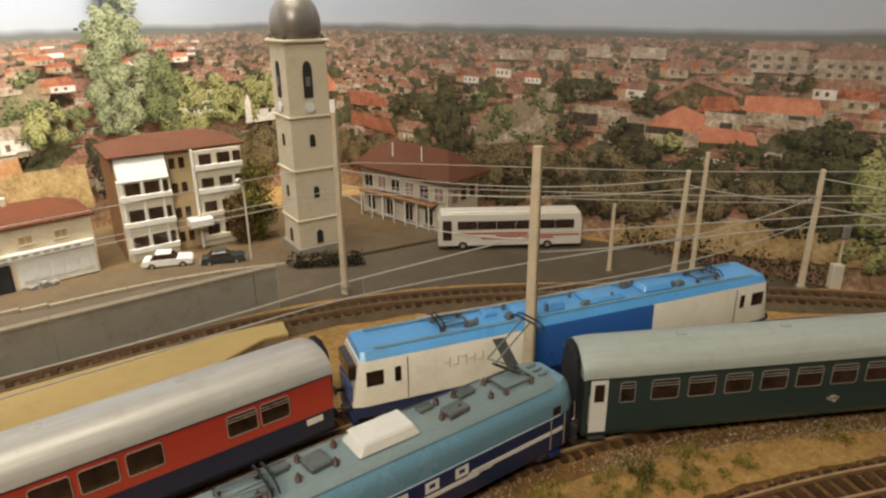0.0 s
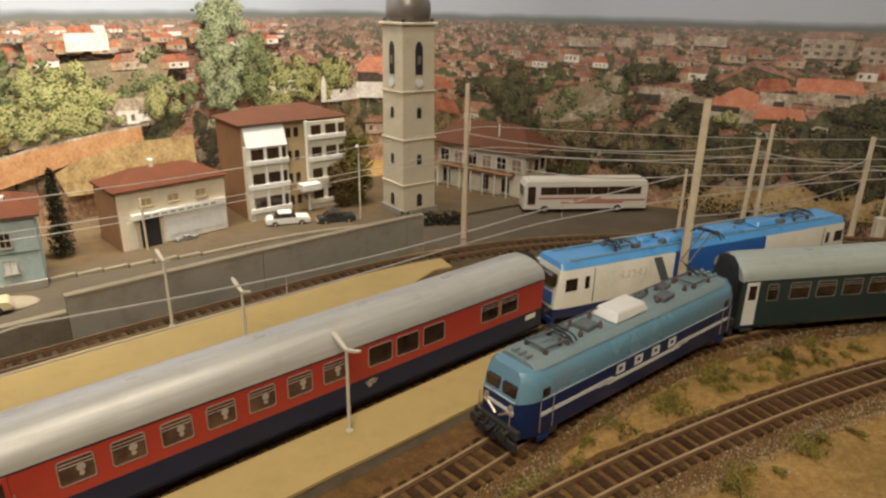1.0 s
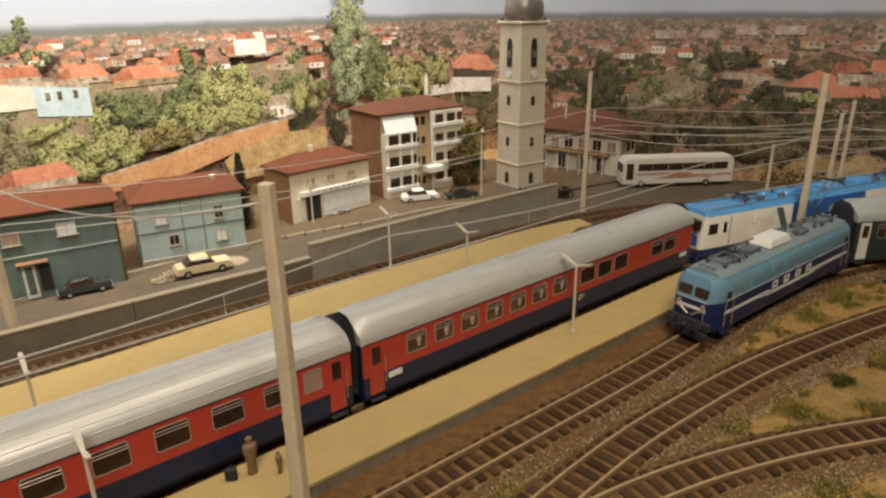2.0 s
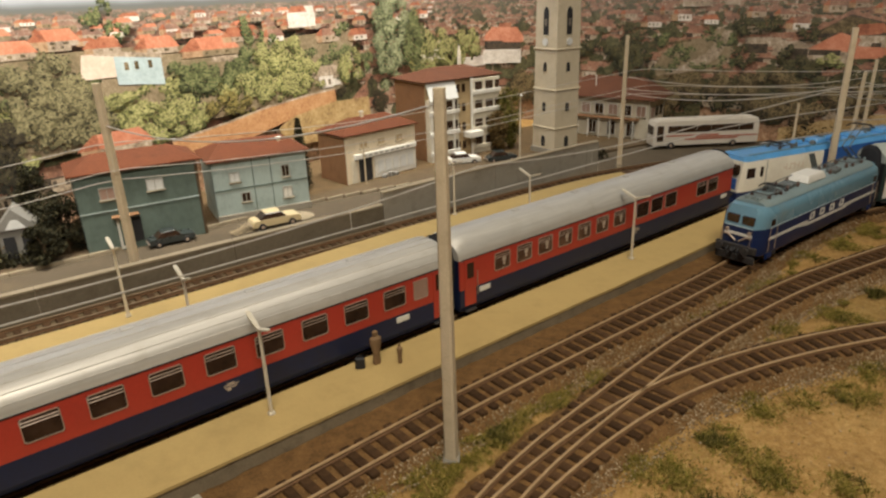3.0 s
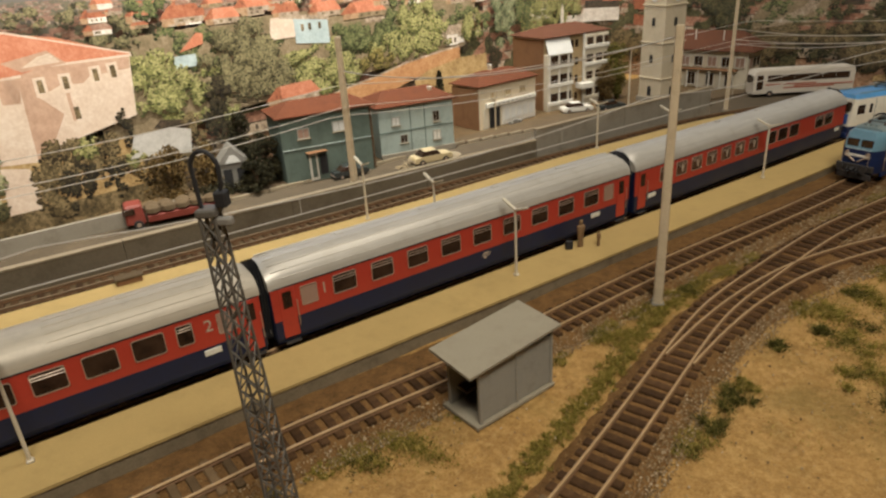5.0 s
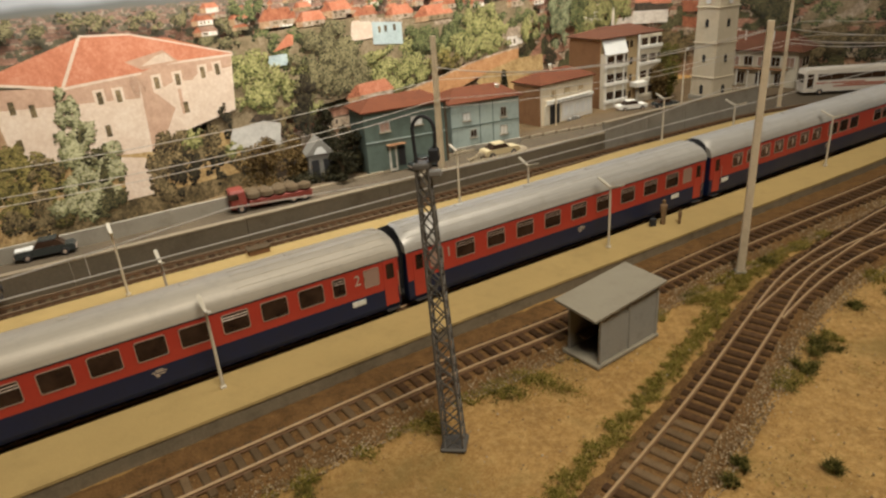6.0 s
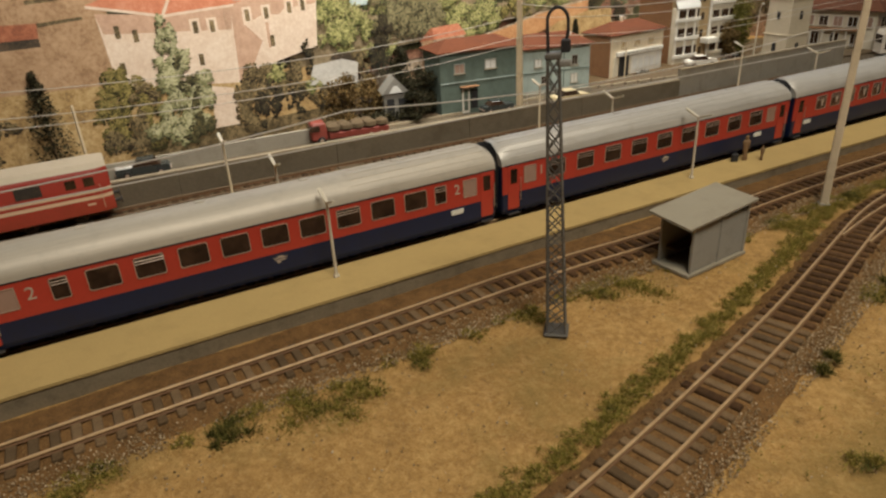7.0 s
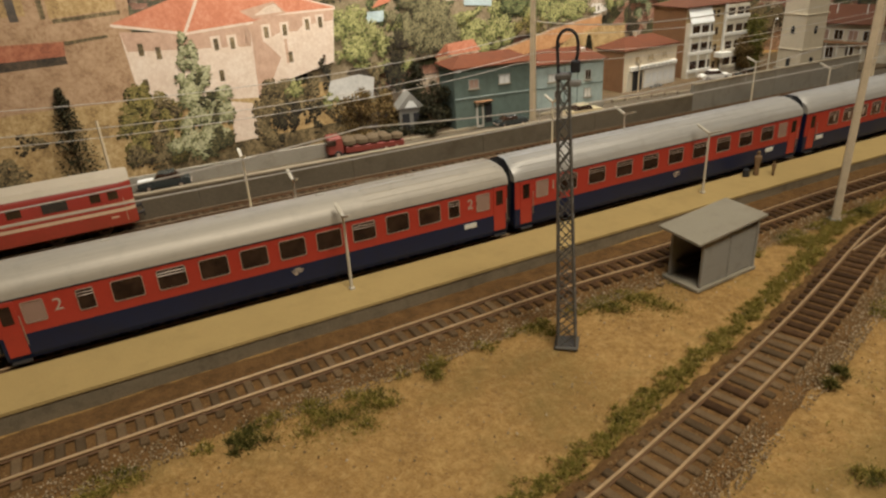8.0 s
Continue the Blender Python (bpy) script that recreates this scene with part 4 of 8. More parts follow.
    flat_shapes("minaret", INK_WHITE, "printed slim white minaret", [(1.115, 0.078, [(-0.006, 0.0), (0.006, 0.0), (0.005, 0.030), (0.0, 0.044), (-0.005, 0.030)]), (1.145, 0.078, rect(-0.03, 0.0, 0.05, 0.018))])
    foliage("far_trees", GREEN, "printed dark trees between roofs", [(0.474, 0.205, 0.011, 0.022), (0.458, 0.196, 0.010, 0.016), (0.289, 0.199, 0.019, 0.020), (0.262, 0.190, 0.012, 0.018), (0.49, 0.187, 0.012, 0.010), (0.69, 0.165, 0.014, 0.010), (0.83, 0.165, 0.020, 0.010), (0.985, 0.13, 0.03, 0.06), (0.97, 0.16, 0.022, 0.03)])
    foliage("garden_trees", GREEN, "printed green garden trees", [(0.562, 0.128, 0.032, 0.020), (0.605, 0.124, 0.026, 0.022), (0.575, 0.122, 0.030, 0.018)])
    foliage("dark_pine", GREEN, "printed dark pine", [(0.652, 0.160, 0.016, 0.030), (0.655, 0.135, 0.022, 0.026), (0.645, 0.122, 0.018, 0.020)])
    foliage("garden_trees", SUNNY, "printed sunlit garden trees", [(0.700, 0.135, 0.034, 0.026), (0.735, 0.124, 0.040, 0.034), (0.710, 0.108, 0.046, 0.026), (0.665, 0.106, 0.034, 0.020), (0.839, 0.110, 0.026, 0.030), (0.520, 0.098, 0.036, 0.016), (0.500, 0.078, 0.042, 0.024), (0.545, 0.080, 0.040, 0.026), (0.630, 0.100, 0.030, 0.018), (0.690, 0.088, 0.036, 0.012), (0.480, 0.106, 0.022, 0.014), (0.75, 0.092, 0.030, 0.010)])
    foliage("olive_bush", OLIVE, "printed rounded bush", [(0.600, 0.082, 0.027, 0.022), (0.640, 0.078, 0.020, 0.014)])
    foliage("yellow_tree", SUNNY, "printed yellowing leafy tree", [(0.262, 0.125, 0.028, 0.022), (0.285, 0.108, 0.034, 0.030), (0.258, 0.095, 0.030, 0.024), (0.305, 0.090, 0.024, 0.020)])
    foliage("grey_tree", GREYGREEN, "printed large grey-green tree", [(0.400, 0.138, 0.046, 0.028), (0.375, 0.125, 0.044, 0.030), (0.425, 0.120, 0.040, 0.034), (0.395, 0.100, 0.048, 0.030), (0.365, 0.085, 0.034, 0.024), (0.430, 0.085, 0.030, 0.022)])
    foliage("dark_trunk", BLACK, "printed dark tree trunk and shade", [(0.350, 0.082, 0.018, 0.022), (0.342, 0.062, 0.009, 0.024)])
    # sunlit brick wall and dry field behind the houses
    flat_shapes("orange_wall", INK_BRICK, "printed orange brick wall", [(0.0, 0.0, [(0.526, 0.030), (0.617, 0.030), (0.719, 0.050), (0.803, 0.060), (0.801, 0.080), (0.748, 0.077), (0.669, 0.070), (0.608, 0.060), (0.526, 0.050)])])
    flat_shapes("wall_coping", INK_WALL, "printed pale wall coping", [(0.0, 0.0, [(0.526, 0.050), (0.608, 0.060), (0.669, 0.070), (0.748, 0.077), (0.801, 0.080), (0.801, 0.0825), (0.748, 0.0795), (0.669, 0.0725), (0.608, 0.0625), (0.526, 0.0525)])])
    flat_shapes("dry_field", INK_SAND, "printed sunlit dry field", [(0.0, 0.0, [(0.700, 0.010), (0.875, 0.004), (0.872, 0.060), (0.798, 0.062), (0.719, 0.052), (0.690, 0.040)])])
    foliage("poplar", POPLAR, "printed tall poplar", [(0.925, 0.090, 0.030, 0.030), (0.928, 0.118, 0.034, 0.032), (0.930, 0.150, 0.040, 0.034), (0.932, 0.182, 0.043, 0.034), (0.933, 0.214, 0.042, 0.034), (0.934, 0.246, 0.034, 0.032), (0.935, 0.272, 0.022, 0.024)])
    foliage("dark_bush", BLACK, "printed dark bush under the poplar", [(0.895, 0.050, 0.020, 0.034), (0.888, 0.075, 0.014, 0.016), (0.905, 0.020, 0.020, 0.02), (0.815, 0.078, 0.012, 0.008)])
    printed_house(0.457, 0.046, 0.084, 0.014, 0.017, INK_WALL, INK_ORANGE, 0)
    # the large pink house and its neighbours
    flat_shapes("pale_yard", INK_SAND, "printed pale yard", [(-0.12, 0.0, [(-0.35, -0.03), (0.42, -0.03), (0.40, 0.05), (0.12, 0.07), (0.02, 0.088), (-0.35, 0.09)])])
    flat_shapes("yard_wall", INK_PINK, "printed white yard wall", [(0.105, 0.0, [(-0.022, -0.02), (0.016, -0.02), (0.012, 0.045), (-0.015, 0.052)])])
    flat_shapes("old_wall", INK_BEIGE, "printed old brown house front", [(-0.10, 0.0, [(-0.30, 0.080), (-0.02, 0.078), (0.085, 0.072), (0.10, 0.19), (0.095, 0.26), (-0.30, 0.26)])])
    flat_shapes("old_panel", INK_SAND, "printed sunlit plaster", [(-0.10, 0.0, [(0.02, 0.165), (0.085, 0.168), (0.09, 0.26), (0.02, 0.26)]), (-0.10, 0.0, rect(-0.10, 0.17, 0.0, 0.26))])
    flat_shapes("old_course", INK_GREY, "printed cornice shade", [(-0.10, 0.0, [(0.022, 0.160), (0.088, 0.163), (0.088, 0.167), (0.022, 0.164)]), (-0.075, 0.0, [(0.0, 0.138), (0.045, 0.141), (0.045, 0.144), (0.0, 0.142)]), (-0.10, 0.0, rect(0.012, 0.165, 0.017, 0.26))])
    flat_shapes("old_shade", INK_DARK, "printed dark opening", [(-0.115, 0.165, rect(0.0, 0.0, 0.008, 0.032)), (-0.125, 0.120, rect(-0.035, 0, 0.05, 0.009)), (-0.19, 0.17, rect(0, 0, 0.009, 0.03))])
    flat_shapes("old_roof", INK_TILE, "printed low orange roof", [(-0.115, 0.128, [(-0.08, 0.002), (0.040, 0.0), (0.042, 0.014), (-0.08, 0.020)])])
    flat_shapes("pink_wall", INK_PINK, "printed pink house walls", [(0.05, 0.0, [(-0.062, 0.066), (0.078, 0.050), (0.082, 0.137), (0.0, 0.137), (-0.068, 0.145)]), (0.18, 0.0, [(-0.06, 0.056), (0.060, 0.078), (0.068, 0.148), (0.0, 0.147), (-0.06, 0.143)])])
    flat_shapes("pink_shade", INK_SHADE, "printed shaded wall bands", [(0.05, 0.0, [(-0.064, 0.124), (0.078, 0.112), (0.082, 0.137), (0.0, 0.137), (-0.068, 0.145)]), (0.135, 0.0, [(-0.008, 0.052), (0.008, 0.060), (0.030, 0.094), (0.006, 0.120), (-0.004, 0.136)]),
                                                               (0.18, 0.0, [(-0.045, 0.112), (-0.010, 0.124), (0.012, 0.122), (0.02, 0.128), (0.065, 0.130), (0.068, 0.148), (0.0, 0.147), (-0.05, 0.142)]), (0.19, 0.0, rect(-0.018, 0.085, -0.014, 0.122))])
    flat_shapes("window_surround", INK_PINK, "printed pale window surrounds", [(u, z, rect(-0.006, -0.003, 0.006, 0.017)) for u, z in ((0.085, 0.112), (0.105, 0.111), (0.207, 0.121), (0.226, 0.122), (0.175, 0.118), (0.15, 0.118), (0.085, 0.075))])
    flat_shapes("pink_windows", INK_GREY, "printed tall windows", [(u, z, rect(-0.0028, 0.0, 0.0028, 0.013)) for u, z in ((0.0, 0.118), (0.085, 0.113), (0.105, 0.112), (0.018, 0.112), (0.15, 0.119), (0.175, 0.119), (0.207, 0.122), (0.226, 0.123), (-0.003, 0.08), (0.085, 0.077), (0.042, 0.11), (0.178, 0.086))])
    flat_shapes("pink_roof", INK_ORANGE, "printed orange hipped roof", [(0.10, 0.0, [(-0.125, 0.154), (-0.048, 0.137), (0.035, 0.140), (0.065, 0.146), (0.15, 0.145), (0.075, 0.172), (0.032, 0.180), (-0.02, 0.184)])])
    flat_shapes("roof_edge", INK_PINK, "printed pale roof ridges", [(0.10, 0.0, [(-0.125, 0.154), (-0.048, 0.137), (0.035, 0.140), (0.035, 0.1375), (-0.048, 0.134), (-0.125, 0.151)]), (0.10, 0.0, [(-0.050, 0.137), (-0.046, 0.137), (-0.018, 0.184), (-0.022, 0.184)]),
                                                              (0.10, 0.0, [(0.065, 0.146), (0.15, 0.145), (0.15, 0.1425), (0.065, 0.1435)]), (0.10, 0.0, [(-0.02, 0.184), (0.032, 0.180), (0.15, 0.145), (0.15, 0.1465), (0.032, 0.182), (-0.02, 0.186)])])
    flat_shapes("roof_gable", INK_SHADE, "printed pale gable end", [(0.155, 0.0, [(-0.035, 0.153), (-0.018, 0.142), (0.026, 0.145), (0.010, 0.160)])])
    flat_shapes("gable_light", INK_PINK, "printed sunlit gable", [(0.155, 0.0, [(-0.018, 0.146), (0.02, 0.147), (0.012, 0.157), (0.0, 0.155)])])
    flat_shapes("shed_shade", INK_DARK, "printed dark shed front", [(0.265, 0.0, rect(-0.03, -0.03, 0.06, 0.024)), (0.255, 0.0, [(0.0, 0.058), (0.04, 0.050), (0.05, 0.060), (0.01, 0.066)])])
    flat_shapes("bank", INK_GREY, "printed grey bank along the road", [(0.16, 0.0, [(-0.16, -0.04), (0.12, -0.04), (0.12, -0.004), (-0.16, 0.004)])])
    foliage("yard_shrubs", BROWN, "printed shrubs in the yard", [(-0.16, 0.03, 0.03, 0.03), (-0.21, 0.04, 0.05, 0.035), (-0.13, 0.05, 0.02, 0.012)])
    foliage("old_tree", BROWN, "printed ragged brown tree", [(0.132, 0.03, 0.024, 0.042), (0.15, 0.045, 0.02, 0.026), (0.18, 0.045, 0.026, 0.026), (0.21, 0.04, 0.026, 0.024), (0.24, 0.022, 0.024, 0.02), (0.29, 0.022, 0.026, 0.024), (0.31, 0.05, 0.02, 0.02)])
    foliage("dark_trunks", BLACK, "printed dark trunks and shade", [(0.165, 0.018, 0.013, 0.032), (0.148, 0.012, 0.006, 0.028), (0.20, 0.015, 0.016, 0.02), (0.225, 0.075, 0.008, 0.014), (0.232, 0.05, 0.012, 0.016), (0.255, 0.008, 0.02, 0.016), (0.34, 0.05, 0.02, 0.028), (0.345, 0.085, 0.016, 0.018)])
    flat_shapes("pale_shed", INK_PALE, "printed pale shed roof", [(0.255, 0.0, [(-0.035, 0.030), (0.04, 0.020), (0.045, 0.048), (0.02, 0.056), (-0.025, 0.054)])])
    foliage("yellow_tree", SUNNY, "printed yellowing tree", [(0.175, 0.058, 0.02, 0.014), (0.225, 0.030, 0.014, 0.012)])
    foliage("olive_bush", OLIVE, "printed broad olive bush", [(-0.012, 0.045, 0.026, 0.040), (-0.03, 0.025, 0.020, 0.030), (0.008, 0.030, 0.024, 0.038), (-0.005, 0.07, 0.018, 0.018)])
    foliage("bush_shade", BROWN, "printed bush shade", [(-0.015, 0.01, 0.03, 0.022), (0.01, 0.05, 0.014, 0.02)])
    foliage("pale_tree", PALE, "printed pale-leaved tree", [(0.047, 0.112, 0.012, 0.026), (0.050, 0.085, 0.022, 0.022), (0.058, 0.058, 0.032, 0.024), (0.055, 0.030, 0.034, 0.026), (0.04, 0.01, 0.03, 0.022)], dense=1.8)
    foliage("tree_shade", WOOD, "printed dark lower leaves", [(0.074, 0.022, 0.015, 0.028), (0.066, 0.055, 0.016, 0.012), (0.055, 0.085, 0.007, 0.008), (0.06, 0.0, 0.016, 0.014)])


print_details()


# ---- road, pavement, barrier ----
def strip(line, lo, hi, z, thick, step=0.02, s0=0.0, s1=None):
    b, rows = Build(), []
    for s in np.arange(s0, s1 if s1 else line.length, step):
        a, c = line.side(s, lo(s) if callable(lo) else lo), line.side(s, hi(s) if callable(hi) else hi)
        rows.append([(a[0], a[1], z), (c[0], c[1], z), (c[0], c[1], z - thick), (a[0], a[1], z - thick)])
    return b.loft(rows)


solid("road", strip(ROAD_EDGE, -0.162, kerb_offset, ROAD_Z, 0.008), M["asphalt"], "worn grey asphalt road with dusty patches", "road", kind="structure")
solid("yard", strip(ROAD_EDGE, 0.0555, 0.24, ROAD_Z + 0.0006, 0.008, s0=0.1, s1=ROAD_EDGE.near(0.19, 1.142)), M["yard"], "dark trodden earth yards behind the pavement", "ground", kind="structure")
solid("pavement", strip(ROAD_EDGE, lambda s: kerb_offset(s) + 0.004, 0.055, ROAD_Z + 0.002, 0.008, s1=ROAD_EDGE.near(0.19, 1.142)), M["paving"], "dusty trodden pavement in front of the houses", "pavement", kind="structure")


def kerb():
    base = thing("kerb", pose(0, 0, 0), "row of pale kerb stones along the road", "kerb", kind="structure")
    s = 0.02
    mesh = data_of("kerb_stone", Build().box((0, 0, 0), (0.0225, 0.0036, 0.006), 0, 0.0006), M["kerb"])
    while s < ROAD_EDGE.near(0.06, 1.0):
        p, d = ROAD_EDGE.at(s)
        ob = new("kerb_stone", mesh)
        ob.parent = base
        ob.matrix_basis = pose(p[0], p[1], ROAD_Z + 0.0008, 0, 0, heading(*d)) @ Matrix.Translation((0, 0.002 + kerb_offset(s), 0))
        s += 0.0232


kerb()


def barrier():
    base = thing("concrete_wall", pose(0, 0, 0), "long grey concrete wall between railway and road, taller towards the tower", "wall", kind="structure")
    s = 0.01
    while s < WALL.length - 0.02:
        e = min(s + 0.1485, WALL.length - 0.001)
        top = 0.0238 if s < 0.93 else 0.0358
        rows, cap = [], []
        for t in np.linspace(s, e, 10):
            a, c = WALL.side(t, 0.0), WALL.side(t, 0.005)
            rows.append([(a[0], a[1], -0.014), (c[0], c[1], -0.032), (c[0], c[1], top), (a[0], a[1], top)])
            a, c = WALL.side(t, -0.0008), WALL.side(t, 0.0058)
            cap.append([(a[0], a[1], top + 0.0001), (c[0], c[1], top + 0.0001), (c[0], c[1], top + 0.0016), (a[0], a[1], top + 0.0016)])
        part("panel", Build().loft(rows), M["wall_grey"] if top < 0.03 else M["concrete"], base)
        part("coping", Build().loft(cap), M["kerb"], base, "paler coping stone")
        s = e + 0.0005
    return base


barrier()


# ---- platforms ----
def platform(name, near_line, lo, hi, s0, s1, taper0, taper1, label):
    """A raised platform between two offsets from a line, with a slab top and a rougher retaining wall."""
    base = thing(name, pose(0, 0, 0), label, "platform", kind="structure")
    steps = np.arange(s0, s1, 0.01)
    for nm, zt, zb, grow, mt in (("retaining_wall", 0.0086, -0.006, 0.0, M["platform_edge"]), ("slab", 0.0106, 0.0087, 0.0008, M["platform"])):
        rows = []
        for s in steps:
            k = min(1.0, (s - s0) / taper0 if taper0 else 1.0, (s1 - s) / taper1 if taper1 else 1.0)
            k = max(0.12, k)
            k = k ** 0.8
            l2, h2 = (lo(s) if callable(lo) else lo), (hi(s) if callable(hi) else hi)
            l2 = h2 + (l2 - h2) * k
            wob = noise.noise(Vector((s * 30, zt * 100, 1.0))) * 0.0006
            a, c = near_line.side(s, l2 - grow + wob), near_line.side(s, h2 + grow)
            rows.append([(a[0], a[1], zb), (c[0], c[1], zb), (c[0], c[1], zt), (a[0], a[1], zt)])
        part(nm, Build().loft(rows), mt, base)
    return base


platform("platform", TRACK_B, lambda s: -0.0210 - 0.0355 - 0.010 * max(0.0, min(1.0, (0.72 - s) / 0.7)), -0.0210, 0.0, TRACK_B.near(0.318, 0.792), 0.0, 0.022,
         "long raised platform with a plain yellow top and grey retaining wall")
platform("platform", TRACK_A, -0.130, lambda s: -0.019 - 0.009 * max(0.0, min(1.0, (TRACK_A.near(-0.05, 0.55) - s) / 0.18)), 0.0, TRACK_A.near(0.125, 0.81), 0.0, 0.24, "wide raised platform with a plain yellow top that tapers at its end")


# ---- tracks ----
RAIL_TOP = 0.0072
GAUGE = 0.0083
SLEEPER = data_of("sleeper", Build().box((0, 0, 0), (0.0052, 0.0285, 0.0026), 0, 0.0006), M["sleeper"])
SLEEPER_PALE = data_of("sleeper", Build().box((0, 0, 0), (0.0046, 0.0285, 0.0026), 0, 0.0006), M["sleeper_pale"])
SLEEPERS_LONG = [data_of("sleeper", Build().box((0, 0, 0), (0.0052, w, 0.0026), 0, 0.0006), M["sleeper"]) for w in (0.034, 0.039, 0.044, 0.05)]


def rail(line, off, s0, s1, base, tread="rail_head"):
    foot, head = [], []
    for s in np.arange(s0, s1, 0.006):
        p, d = line.at(s)
        n = np.array([-d[1], d[0]])

        def q(o, z):
            c = p + n * (off + o)
            return (c[0], c[1], z)
        foot.append([q(-0.0011, 0.0046), q(0.0011, 0.0046), q(0.0010, 0.0050), q(0.0004, 0.0053), q(0.0004, 0.0062), q(-0.0004, 0.0062), q(-0.0004, 0.0053), q(-0.0010, 0.0050)])
        head.append([q(-0.00075, 0.0062), q(0.00075, 0.0062), q(0.00075, 0.0069), q(0.0005, RAIL_TOP), q(-0.0005, RAIL_TOP), q(-0.00075, 0.0069)])
    r = part("rail", Build().loft(foot), M["rail"], base, "rusty rail foot and web")
    part("rail_head", Build().loft(head), M[tread], r, "worn rail head")


def ballast(line, s0, s1, base, half=0.0168, top=0.0034, flip=1, bed="ballast", spill=0.0):
    rows, b = [], Build()
    prof = ((-half - 0.0065, -0.002), (-half, 0.0012), (-half + 0.0035, top), (-0.006, top), (0.006, top), (half - 0.0035, top), (half + spill, 0.0014), (half + 0.0065 + spill, -0.002))
    for s in np.arange(s0, s1, 0.0035):
        p, d = line.at(s)
        row = []
        for o, z in prof:
            k = noise.noise(Vector((s * 160, o * 160, flip))) * 0.0009
            c = p + np.array([-d[1], d[0]]) * (o + noise.noise(Vector((s * 60, o * 40, 5.0 + flip))) * 0.0016)
            row.append((c[0], c[1], z + k))
        rows.append(row)
    b.loft(rows, caps=False, closed=False)
    tagged(part("ballast", b, M[bed], base, "brown gravel ballast bed" if bed == "ballast" else "dusty grey-brown ballast bed", fix=False), kind="stuff")


def gravel(line, s0, s1, count, base, seed, spill=0.0):
    """Loose stones: brown between the sleepers, a pale spill of gravel down the outer shoulder."""
    r = random.Random(seed)
    inner, outer = Build(), Build()
    for i in range(count):
        s = r.uniform(s0, s1)
        if i % 5 < 2:
            o = r.uniform(-0.0185, 0.0185 + spill)
        else:
            o = -0.0140 - 0.0150 * r.random() ** 1.15
            if r.random() > 0.75 + 1.6 * noise.noise(Vector((s * 22, o * 60, 7.0))):
                continue
        p = line.side(s, o)
        a = abs(o)
        z = 0.0034 if a < 0.0133 else max(0.0002, 0.0034 - (a - 0.0133) * 0.45)
        k = r.uniform(0.0004, 0.0009)
        (inner if i % 5 < 2 else outer).box((p[0], p[1], z), (k * r.uniform(0.8, 1.5), k, k * 0.8), r.uniform(0, 3.1), 0.0, r.uniform(0.4, 0.8))
    tagged(part("gravel", inner, M["stones_brown"], base, "brown ballast stones", fix=False), kind="stuff")
    tagged(part("gravel", outer, M["stones"], base, "pale loose gravel on the shoulder", fix=False), kind="stuff")


def track(name, line, s0, s1, label, half=0.0168, stones=2500, skip=None, pitch=0.0090, bed="ballast", head="rail_head", spill=0.0):
    base = thing("railway_track", pose(0, 0, 0), label, "railway track", kind="structure")
    r = random.Random(name)
    ballast(line, s0, s1, base, half, flip=len(name), bed=bed, spill=spill)
    for off in (-GAUGE, GAUGE):
        rail(line, off, s0, s1, base, head)
    if stones:
        gravel(line, s0, s1, stones, base, name, spill)
    s = s0
    while s < s1:
        p, d = line.at(s)
        if skip is None or not skip(s):
            pale = (name == "front" and s < 0.62) or (name == "branch" and s < 0.50)
            ob = new("sleeper", SLEEPER_PALE if pale and r.random() < 0.9 else SLEEPER)
            ob.parent = base
            ob.matrix_basis = pose(p[0], p[1], 0.0035 + r.uniform(-0.0001, 0.0002), 0, 0, heading(*d) + r.uniform(-1.2, 1.2)) @ Matrix.Translation((0, r.uniform(-0.0006, 0.0006), 0))
        s += pitch
    return base


# ---- rolling stock ----
def on_track(line, s_front, length):
    """Pose of a vehicle whose front stands at s_front and which reaches back along the line."""
    a, b = line.at(s_front - length * 0.12)[0], line.at(s_front - length * 0.88)[0]
    mid, d = (a + b) / 2, a - b
    return pose(mid[0], mid[1], RAIL_TOP, 0, 0, heading(*d))


def wheelset(x, r, parent, half=0.0075):
    b = Build()
    for y in (-half, half):
        b.disc_y((x, y, r), r, 0.0024)
    b.tube([(x, -half, r), (x, half, r)], 0.0009, 8)
    part("wheelset", b, M["steel"], parent, "worn steel wheelset", smooth=True)


def bogie(x, parent, base=0.0285, r=0.0053):
    b = Build()
    for y in (-0.0118, 0.0118):
        b.box((x, y, r + 0.0008), (base + 0.012, 0.002, 0.003), 0, 0.0005)
        for dx in (-base / 2, base / 2):
            b.box((x + dx, y, r), (0.0058, 0.0028, 0.0052), 0, 0.0006)
            for e in (-0.0042, 0.0042):
                b.tube([(x + dx + e, y * 1.04, r - 0.0015), (x + dx + e, y * 1.04, r + 0.0025)], 0.0009, 7)
        b.box((x, y * 1.03, r + 0.0006), (0.009, 0.0024, 0.0046), 0, 0.0006)
    b.box((x, 0, r + 0.002), (0.008, 0.022, 0.003), 0, 0.0005)
    fr = part("bogie", b, M["under"], parent, "grimy dark bogie frame")
    for dx in (-base / 2, base / 2):
        wheelset(x + dx, r, fr)


def buffers(x, sgn, parent, z=0.0122):
    for y in (-0.010, 0.010):
        b = Build()
        b.tube([(x, y, z), (x + sgn * 0.0048, y, z)], 0.0012, 10)
        b.tube([(x + sgn * 0.0048, y, z), (x + sgn * 0.0056, y, z)], 0.0028, 14)
        part("buffer", b, M["under"], parent, "black round buffer", smooth=True)


